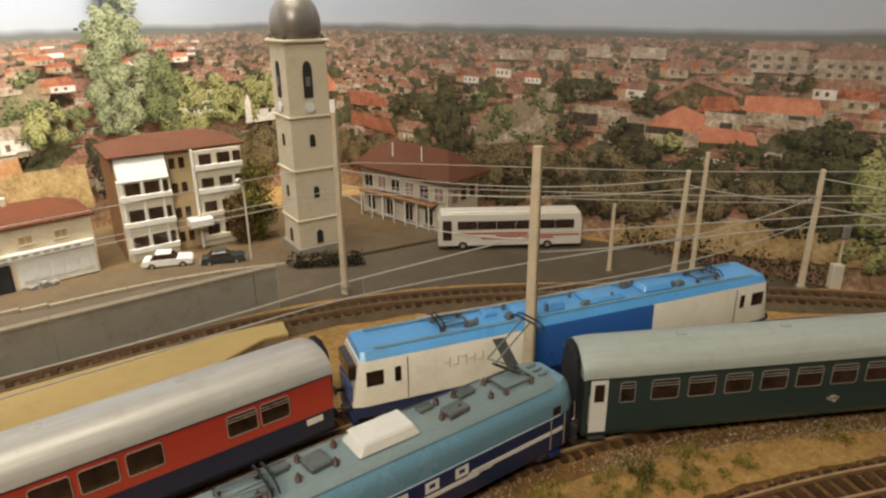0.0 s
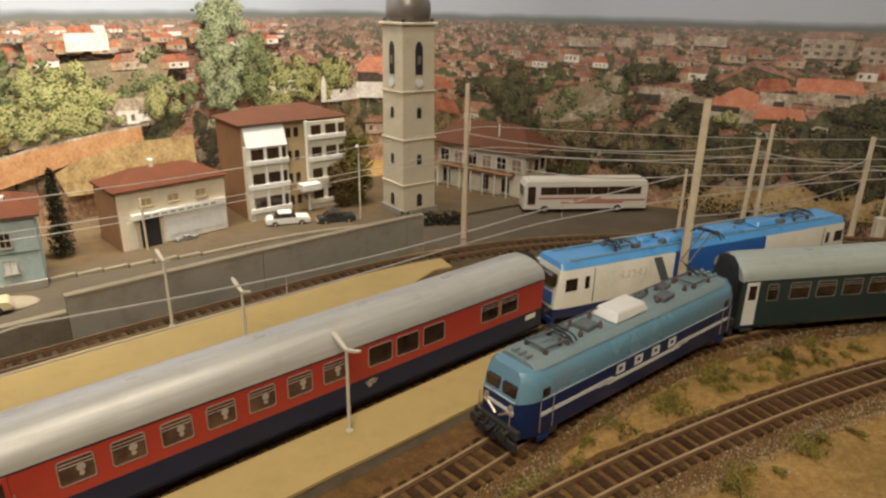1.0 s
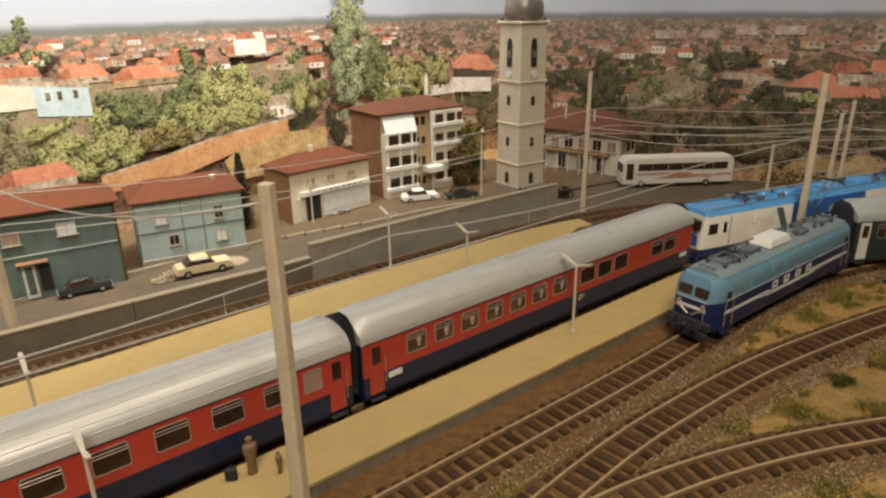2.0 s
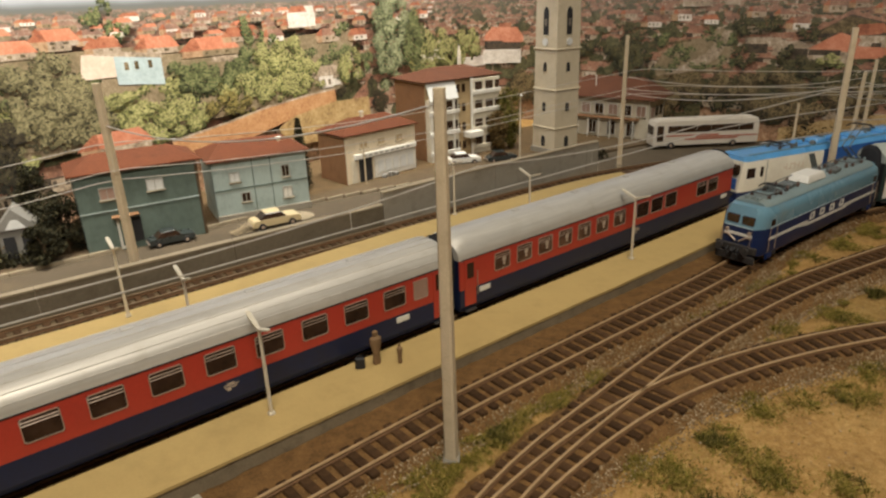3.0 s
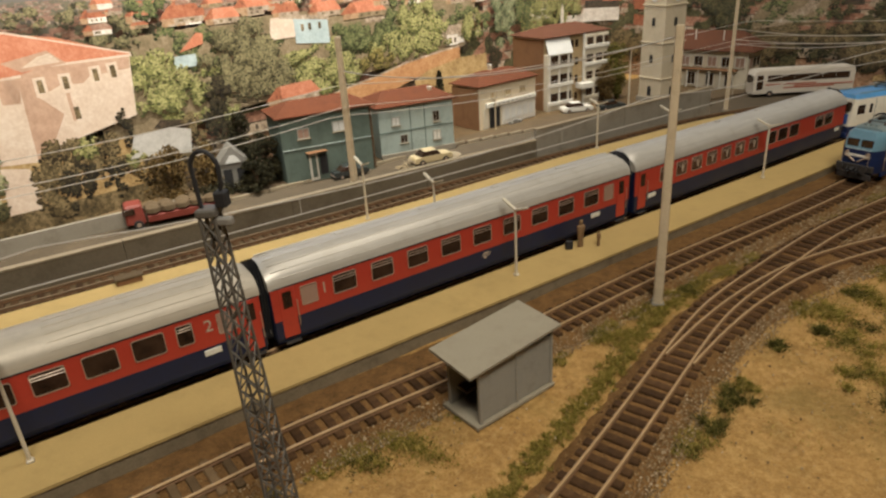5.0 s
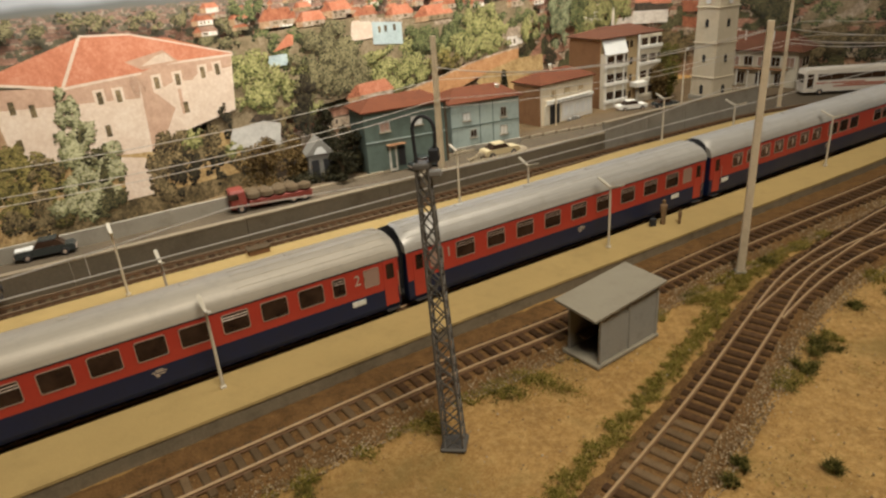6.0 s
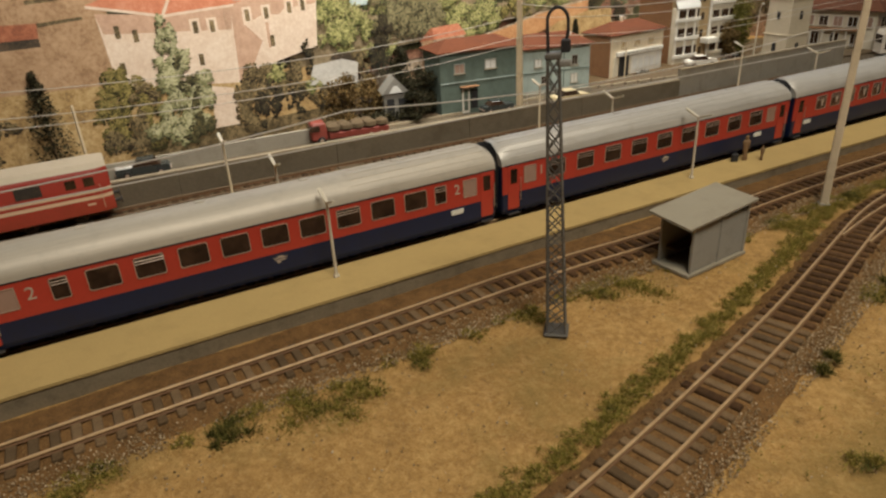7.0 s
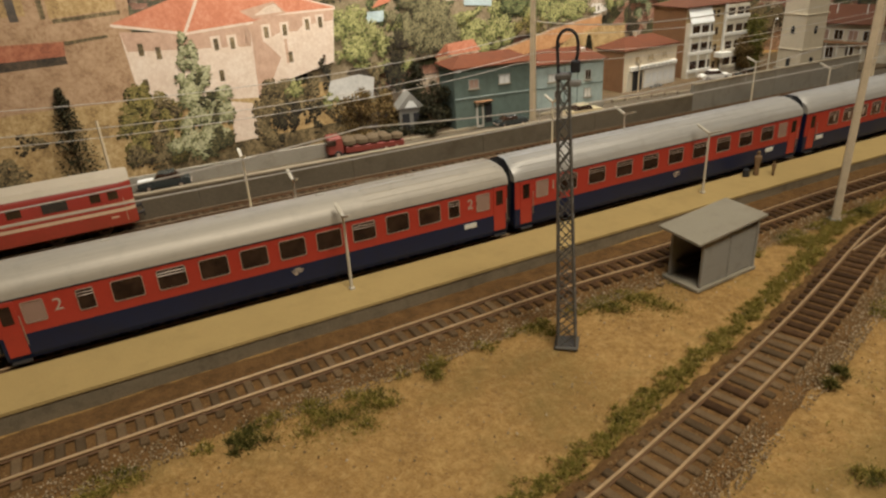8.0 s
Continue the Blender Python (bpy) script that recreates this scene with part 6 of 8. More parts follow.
def white_blue_loco():
    """A long modern electric locomotive: cream cabs, blue middle and bright blue roof with gear."""
    a, b = np.array([0.243, 0.702]), np.array([0.470, 0.921])
    n = float(np.hypot(*(b - a)))
    mid, d = (a + b) / 2, a - b
    L, W = n / 2, 0.0168
    base = thing("electric_locomotive", pose(mid[0], mid[1], RAIL_TOP, 0, 0, heading(*d)) @ Matrix.Diagonal((1, 1.06, 1.13, 1)), "cream and blue electric locomotive with bright blue roof", "locomotive")
    xs = [-L, -L + 0.003, -L + 0.008, L - 0.008, L - 0.003, L]

    def plan(x):
        q = max(0.0, abs(x) - (L - 0.008)) / 0.008
        return 1 - 0.12 * q * q

    def block(x0, x1, mt, label, prof, name):
        zs = [x for x in xs if x0 < x < x1]
        rows = []
        for x in [x0] + zs + [x1]:
            row = []
            for y, z in prof:
                lean = 0.005 * max(0.0, (z - 0.022) / 0.02) * (max(0.0, abs(x) - (L - 0.012)) / 0.012)
                row.append((x - math.copysign(lean, x), y * plan(x), z))
            rows.append(row)
        return part(name, Build().loft(rows), mt, base, label, smooth=True)
    side = [(-W, 0.0145), (W, 0.0145), (W, 0.0395), (W - 0.001, 0.0408), (-W + 0.001, 0.0408), (-W, 0.0395)]
    cut = 0.30 * L
    block(cut, L, M["loco_cream"], "cream white cab section", side, "cab_section")
    block(-L, -cut * 1.1, M["loco_cream"], "cream white cab section", side, "cab_section")
    block(-cut * 1.1 + 0.0002, cut - 0.0002, M["loco_mid"], "blue middle section", side, "middle_section")
    sk = [(-W + 0.0004, 0.0078), (W - 0.0004, 0.0078), (W + 0.0001, 0.0100), (W + 0.0001, 0.0145), (-W - 0.0001, 0.0145), (-W - 0.0001, 0.0100)]
    block(-L, L, M["loco_navy"], "dark blue skirt", sk, "skirt")
    rf = [(-W + 0.0006, 0.0409), (W - 0.0006, 0.0409), (W - 0.0035, 0.0448), (-W + 0.0035, 0.0448)]
    block(-L + 0.001, L - 0.001, M["loco_bright"], "bright blue roof", rf, "roof")
    for sg in (-1, 1):
        y = sg * (W + 0.0001)
        sl = Build().loft([[(x, y, z) for x, z in ((cut + dx, 0.0146), (cut + 0.014 + dx, 0.0395), (cut + 0.022 + dx, 0.0395), (cut + 0.008 + dx, 0.0146))] for y in (y, y + sg * 0.0002) for dx in (0.0,)])
        part("grey_slash", sl, M["gear"], base, "grey slanting stripe")
        for ex in (-1, 1):
            for x, w, h in ((L - 0.0135, 0.0105, 0.0088), (L - 0.0275, 0.004, 0.0088)):
                fr = part("cab_window", Build().box((ex * x, y, 0.0305), (w, 0.0005, h), 0, 0.0008), M["glass"], base)
            part("door_edge", Build().box((ex * (L - 0.0335), y, 0.0275), (0.0005, 0.0004, 0.024)), M["gear"], base)
        mk = Build()
        for i in range(5):
            mk.box((cut + 0.028 + i * 0.0055, y, 0.031), (0.0008, 0.0002, 0.006))
            mk.box((cut + 0.030 + i * 0.0055, y, 0.031 + (i % 3 - 1) * 0.002), (0.0036, 0.0002, 0.0007))
        part("faded_lettering", mk, M["diesel_cream"], base, "faded lettering as plain bars")
        mk = Build()
        for i in range(4):
            mk.box((-0.012 + i * 0.0075, y, 0.0215), (0.0046, 0.0002, 0.0009))
            mk.box((-0.0138 + i * 0.0075, y, 0.0195), (0.0009, 0.0002, 0.003))
        part("operator_mark", mk, M["loco_light"], base, "pale operator mark as plain bars")
    for ex in (-1, 1):
        part("windscreen", Build().box((ex * (L - 0.0017), 0, 0.0335), (0.0052, 0.026, 0.0090), 0, 0.001), M["glass"], base, "dark wide windscreen")
        part("front_panel", Build().box((ex * (L + 0.0003), 0, 0.0215), (0.0012, 0.026, 0.010), 0, 0.0005), M["loco_mid"], base)
        buffers(ex * L, ex, base)
        part("snow_plough", Build().box((ex * (L - 0.001), 0, 0.0055), (0.004, 0.030, 0.0055), 0, 0.0006), M["loco_navy"], base)
    g = Build()
    for x, y, a2, b2, c2 in ((0.04, 0.0, 0.016, 0.016, 0.0035), (0.018, 0.003, 0.012, 0.010, 0.0045), (-0.02, 0.0, 0.03, 0.018, 0.0028), (-0.062, 0.0, 0.024, 0.016, 0.0035), (0.062, -0.004, 0.010, 0.008, 0.003)):
        part("roof_equipment", Build().box((x, y, 0.0448 + c2 / 2), (a2, b2, c2), 0, 0.0008, 0.85), M["loco_bright"], base, "blue roof equipment box")
    for x, y, a2, b2, c2 in ((0.052, 0.006, 0.006, 0.005, 0.0032), (0.030, -0.006, 0.007, 0.004, 0.0036), (-0.004, 0.007, 0.008, 0.004, 0.0024), (-0.044, -0.006, 0.006, 0.006, 0.0034), (-0.082, 0.005, 0.008, 0.005, 0.0030), (0.078, 0.006, 0.007, 0.004, 0.0028)):
        part("roof_switch", Build().box((x, y, 0.0448 + c2 / 2), (a2, b2, c2), 0.15, 0.0007, 0.8), M["gear"], base, "dark roof switchgear")
    for y in (-0.0112, 0.0112):
        part("roof_walkway", Build().box((0, y, 0.0453), (2 * L - 0.03, 0.0026, 0.0006), 0, 0.0002), M["loco_light"], base, "pale roof walkway board")
    for i in range(9):
        part("insulator", Build().lathe([(0.0011, 0), (0.0016, 0.0010), (0.0009, 0.0018), (0.0014, 0.0028), (0.0005, 0.0045)], 8, (-0.10 + i * 0.025, 0.006 if i % 2 else -0.006, 0.0448)), M["gear"], base, smooth=True)
    part("roof_cable", Build().tube([(-0.11, -0.004, 0.0495), (-0.03, -0.006, 0.0492), (0.05, -0.004, 0.0494), (0.11, -0.006, 0.0492)], 0.0005, 6), M["wire"], base)
    for x, f in ((0.09, 1), (-0.105, -1)):
        pantograph(x, base, False, 0.0448, f)
    for x in (-0.105, 0.0, 0.105):
        bogie(x, base, 0.034, 0.0068)


white_blue_loco()


def red_diesel():
    n, W = 0.23, 0.0166
    L = n / 2
    s_front = TRACK_A.near(-0.390, -0.004)
    base = thing("diesel_locomotive", on_track(TRACK_A, s_front, n) @ Matrix.Diagonal((1, 1.06, 1.15, 1)), "oxide red diesel locomotive with two cream stripes and pale roof", "locomotive")
    xs = [-L, -L + 0.004, -L + 0.010, L - 0.010, L - 0.004, L]

    def plan(x):
        q = max(0.0, abs(x) - (L - 0.010)) / 0.010
        return 1 - 0.18 * q * q

    def block(prof, mt, label, name):
        part(name, Build().loft([[(x, y * plan(x), z) for y, z in prof] for x in xs]), mt, base, label, smooth=True)
    block([(-W, 0.0080), (W, 0.0080), (W, 0.0365), (W - 0.0012, 0.0385), (-W + 0.0012, 0.0385), (-W, 0.0365)], M["diesel_red"], "oxide red body shell", "body")
    block([(-W + 0.0008, 0.0386), (W - 0.0008, 0.0386), (W - 0.004, 0.0425), (0.0, 0.0440), (-W + 0.004, 0.0425)], M["diesel_roof"], "pale dusty roof", "roof")
    for z, h in ((0.0235, 0.0022), (0.0190, 0.0024)):
        block([(-W - 0.00012, z - h / 2), (W + 0.00012, z - h / 2), (W + 0.00012, z + h / 2), (-W - 0.00012, z + h / 2)], M["diesel_cream"], "cream stripe", "stripe")
    for sg in (-1, 1):
        for x in (-0.10, 0.10, 0.087, -0.06, -0.02, 0.03):
            part("side_window", Build().box((x, sg * (W + 0.0001), 0.0305), (0.0075 if abs(x) > 0.08 else 0.010, 0.0004, 0.0062), 0, 0.0006), M["glass"], base)
        part("grille", Build().box((0.058, sg * (W + 0.0001), 0.0305), (0.018, 0.0004, 0.008), 0, 0.0003), M["under"], base)
        part("number_bars", Build().box((0.098, sg * (W + 0.0001), 0.0145), (0.006, 0.0003, 0.0012)), M["diesel_cream"], base)
        part("handrail", Build().tube([(0.107, sg * (W + 0.0012), 0.011), (0.107, sg * (W + 0.0012), 0.028)], 0.0003, 6), M["chrome"], base)
    for ex in (-1, 1):
        for y in (-0.006, 0.006):
            part("windscreen", Build().box((ex * (L - 0.0006), y, 0.0318), (0.002, 0.009, 0.006), 0, 0.0006), M["glass"], base)
        buffers(ex * L, ex, base)
    for x in (-0.07, 0.07):
        bogie(x, base, 0.036, 0.0065)
    part("exhaust", Build().box((0.01, 0, 0.0448), (0.02, 0.008, 0.0025), 0, 0.0006), M["gear"], base)


red_diesel()


# ---- buildings ----
def wall_window(parent, x, z, w, h, y=0.0, frame_mat=None, pane_mat=None, mullion=True, sill=True):
    """A window on a front wall (local y = 0, facing minus y): recessed pane, frame, sill."""
    b = Build()
    t = 0.0009
    for dz in (-h / 2, h / 2):
        b.box((x, y - 0.0005, z + dz), (w + t, 0.0014, t))
    for dx in (-w / 2, w / 2):
        b.box((x + dx, y - 0.0005, z), (t, 0.0014, h - t))
    if mullion:
        b.box((x, y - 0.0004, z), (t * 0.7, 0.001, h - t))
    win = part("window", b, frame_mat or M["shop_white"], parent)
    part("pane", Build().box((x, y - 0.0001, z), (w - t * 0.5, 0.0006, h - t * 0.5)), pane_mat or M["glass"], win)
    if sill:
        part("sill", Build().box((x, y - 0.0012, z - h / 2 - 0.0008), (w + 0.003, 0.0026, 0.0008)), M["kerb"], win)
    return win


def hip_roof(w, d, z, rise, over, inset):
    b = Build()
    t = 0.0016
    e = [(-over, -over, z), (w + over, -over, z), (w + over, d + over, z), (-over, d + over, z)]
    lo = [(x, y, zz - t) for x, y, zz in e]
    r0, r1 = (inset, d * 0.5, z + rise), (w - inset, d * 0.5, z + rise)
    b.add(lo + e + [r0, r1], [(3, 2, 1, 0), (0, 1, 5, 4), (1, 2, 6, 5), (2, 3, 7, 6), (3, 0, 4, 7), (4, 5, 9, 8), (6, 7, 8, 9), (5, 6, 9), (7, 4, 8)])
    return b


def house_at(a, b):
    """Pose with x along the front from plan point a to b, y towards the back; and the front's length."""
    a, b = np.array(a), np.array(b)
    d = b - a
    return pose(a[0], a[1], ROAD_Z, 0, 0, heading(*d)), float(np.hypot(*d))


def walls_of(w, d, h, bevel=0.0006):
    return Build().box((w / 2, d / 2, h / 2 - 0.002), (w, d, h + 0.004), 0, bevel)


def chimney(parent, x, y, z):
    c = part("chimney", Build().box((x, y, z), (0.0045, 0.0045, 0.008), 0, 0.0005), M["cream_wall"], parent)
    part("chimney_cap", Build().box((x, y, z + 0.0045), (0.0056, 0.0056, 0.001)), M["shop_white"], c)


def teal_houses():
    m, w = house_at((-0.355, 0.463), (-0.2835, 0.557))
    h = 0.084
    t1 = thing("house", m, "dark teal two-storey house with brown-red roof beside the road", "house", "teal houses")
    part("wall", walls_of(w, 0.06, h), M["teal_dark"], t1)
    part("roof", hip_roof(w, 0.06, h + 0.0012, 0.013, 0.005, 0.022), M["roof_red"], t1)
    for x, z, ww, hh in ((0.028, 0.062, 0.014, 0.012), (0.074, 0.064, 0.016, 0.012)):
        wall_window(t1, x, z, ww, hh, frame_mat=M["frame_grey"], pane_mat=M["canvas"] if x > 0.05 else M["glass_frost"])
    door = part("door", Build().box((0.036, -0.0004, 0.018), (0.011, 0.0016, 0.033), 0, 0.0003), M["shop_white"], t1, "white framed door")
    part("door_panel", Build().box((0.036, -0.0009, 0.019), (0.006, 0.0016, 0.028)), M["teal_dark"], door)
    part("canopy", Build().box((0.040, -0.005, 0.038), (0.026, 0.010, 0.0012), 0, 0.0003), M["brown_wall"], t1, "thin brown door canopy")
    part("opening", Build().box((0.049, -0.0003, 0.020), (0.010, 0.0012, 0.026)), M["black"], t1)
    part("corner_board", Build().box((w - 0.0012, -0.0006, h / 2), (0.0026, 0.002, h - 0.002)), M["bark"], t1, "dark corner joint")
    part("string_course", Build().box((w / 2, -0.0004, 0.044), (w, 0.0012, 0.0012)), M["teal"], t1)
    m, w = house_at((-0.292, 0.588), (-0.2215, 0.671))
    h = 0.071
    t2 = thing("house", m, "pale teal plastered house with brown-red roof and small windows", "house", "teal houses")
    part("wall", walls_of(w, 0.07, h), M["teal"], t2)
    part("roof", hip_roof(w, 0.07, h + 0.0012, 0.015, 0.005, 0.020), M["roof_red"], t2)
    for x, z, ww, hh, p in ((0.024, 0.051, 0.011, 0.011, M["canvas"]), (0.083, 0.050, 0.009, 0.014, M["glass"]), (0.034, 0.026, 0.010, 0.011, M["glass"]), (0.083, 0.024, 0.011, 0.013, M["shop_white"])):
        wall_window(t2, x, z, ww, hh, frame_mat=M["frame_grey"], pane_mat=p)
    for x in (0.045, 0.066):
        part("panel_joint", Build().box((x, -0.0003, h / 2), (0.0008, 0.0008, h - 0.002)), M["teal_dark"], t2)
    part("string_course", Build().box((w / 2, -0.0004, 0.037), (w, 0.0012, 0.001)), M["teal_dark"], t2)
    part("plinth", Build().box((w / 2, -0.0016, 0.004), (w + 0.002, 0.004, 0.008), 0, 0.0004), M["concrete"], t2)
    chimney(t2, w * 0.78, 0.022, h + 0.010)
    solid("rubble_pile", Build().lathe([(0.021, 0), (0.018, 0.003), (0.011, 0.0055), (0.003, 0.0066)], 14, (0, 0, 0), 1.4, 0.7), M["kerb"], "low pile of pale rubble beside the teal house", "rubble", smooth=True, m=pose(-0.219, 0.622, ROAD_Z + 0.001, 0, 0, 50))


teal_houses()


def white_house():
    m, w = house_at((-0.221, 0.766), (-0.1675, 0.876))
    h, d = 0.066, 0.062
    t = thing("house", m, "low cream house with white shop front and brown-red hipped roof", "house")
    part("wall", walls_of(w, d, h), M["cream_wall"], t)
    part("side_wall", Build().box((-0.0006, d / 2, h / 2 - 0.001), (0.0014, d - 0.001, h - 0.004)), M["brown_wall"], t, "brown unplastered side wall")
    part("roof", hip_roof(w, d, h + 0.0012, 0.016, 0.0035, 0.030), M["roof_red"], t)
    for x in (0.030, 0.060, 0.092):
        wall_window(t, x, 0.051, 0.012, 0.0085, pane_mat=M["apt_tan"], frame_mat=M["cream_wall"])
    shop = part("shop_front", Build().box((0.083, -0.0008, 0.017), (0.074, 0.0022, 0.030), 0, 0.0003), M["shop_white"], t, "white shop front panel")
    for i in range(5):
        part("shop_pane", Build().box((0.056 + i * 0.0135, -0.0021, 0.017), (0.0105, 0.0006, 0.017), 0, 0.0002), M["canvas"], shop, "pale shop pane")
    sign = part("shop_sign", Build().box((0.066, -0.0022, 0.0365), (0.108, 0.0042, 0.0068), 0, 0.0004), M["shop_white"], t, "white sign board with unreadable bars")
    for i in range(9):
        part("sign_bar", Build().box((0.028 + i * 0.0095, -0.0044, 0.0365), (0.0058, 0.0004, 0.0018)), M["bushing"], sign)
    part("doorway", Build().box((0.031, -0.0006, 0.0165), (0.021, 0.0022, 0.031), 0, 0.0003), M["black"], t, "dark open doorway")
    part("shutter", Build().box((0.012, -0.0006, 0.0165), (0.009, 0.0022, 0.031), 0, 0.0003), M["apt_wall"], t)
    part("porch_post", Build().tube([(0.020, -0.014, 0.0), (0.020, -0.014, 0.060)], 0.0011, 8), M["mast"], t, "thin pale post by the door")
    chimney(t, 0.052, 0.030, h + 0.019)
    for x, hh in ((0.055, 0.004), (0.066, 0.006), (0.075, 0.004)):
        part("goods_crate", Build().box((x, -0.011, 0.002 + hh / 2), (0.007, 0.006, hh), 0.3, 0.0005), M["bushing"], t, "grey crate of goods outside")


white_house()


def apartment_house():
    m, w = house_at((-0.165, 0.912), (-0.0895, 1.0285))
    h, d = 0.117, 0.080
    t = thing("apartment_building", m, "pale four-storey apartment building with balconies and brown-red roof", "apartment building")
    part("wall", walls_of(w, d, h), M["apt_tan"], t, "tan recessed main wall")
    part("side_wall", Build().box((-0.0006, d / 2, h / 2 - 0.001), (0.0014, d - 0.001, h - 0.004)), M["brown_wall"], t, "brown bare side wall")
    part("roof", hip_roof(w, d, h + 0.0014, 0.014, 0.0055, 0.035), M["roof_brown"], t)
    bay1 = part("left_bay", Build().box((0.027, -0.005, 0.046), (0.054, 0.010, 0.092), 0, 0.0006), M["apt_wall"], t, "pale projecting balcony bay")
    for row in range(3):
        z = 0.020 + row * 0.030
        for x, ww in ((0.0145, 0.0155), (0.0345, 0.0155), (0.0485, 0.006)):
            part("loggia", Build().box((x, -0.0101, z + 0.002), (ww, 0.0012, 0.014), 0, 0.0003), M["glass"], bay1, "dark glazed loggia opening")
        part("balcony_rail", Build().box((0.027, -0.0112, z - 0.0075), (0.055, 0.0026, 0.0062), 0, 0.0004), M["shop_white"], bay1, "white balcony parapet")
    for x in (0.0245, 0.0445, 0.0035):
        part("pilaster", Build().box((x, -0.0106, 0.046), (0.0022, 0.0022, 0.092), 0, 0.0003), M["shop_white"], bay1)
    aw = Build().add([(0.001, -0.011, 0.092), (0.053, -0.011, 0.092), (0.053, -0.0005, 0.117), (0.001, -0.0005, 0.117), (0.001, -0.0118, 0.0915), (0.053, -0.0118, 0.0915), (0.053, -0.0013, 0.1175), (0.001, -0.0013, 0.1175)],
                     [(0, 1, 2, 3), (7, 6, 5, 4), (0, 4, 5, 1), (1, 5, 6, 2), (2, 6, 7, 3), (3, 7, 4, 0)])
    part("awning", aw, M["canvas"], t, "large pale sloping awning")
    for row in range(4):
        z = 0.016 + row * 0.029
        for x in (0.0605, 0.071):
            part("stair_window", Build().box((x, -0.0003, z), (0.0062, 0.0012, 0.012), 0, 0.0003), M["glass"], t)
    bay2 = part("right_bay", Build().box((w - 0.028, -0.003, h / 2 - 0.001), (0.054, 0.006, h - 0.002), 0, 0.0006), M["apt_wall"], t, "pale right hand bay")
    for row in range(4):
        z = 0.018 + row * 0.028
        for x, ww in ((w - 0.043, 0.014), (w - 0.022, 0.015), (w - 0.0065, 0.009)):
            part("loggia", Build().box((x, -0.0061, z + 0.002), (ww, 0.0012, 0.0125), 0, 0.0003), M["glass"], bay2)
        part("balcony_rail", Build().box((w - 0.028, -0.0072, z - 0.0072), (0.055, 0.0026, 0.0062), 0, 0.0004), M["shop_white"] if row > 1 else M["apt_wall"], bay2)
    part("drain_pipe", Build().tube([(w - 0.0575, -0.0075, 0.0), (w - 0.0575, -0.0075, h)], 0.0019, 8), M["shop_white"], t, "white vertical pipe")
    k = part("entrance_canopy", Build().box((0.080, -0.012, 0.034), (0.026, 0.018, 0.009), 0, 0.0006), M["shop_white"], t, "white entrance canopy box")


apartment_house()


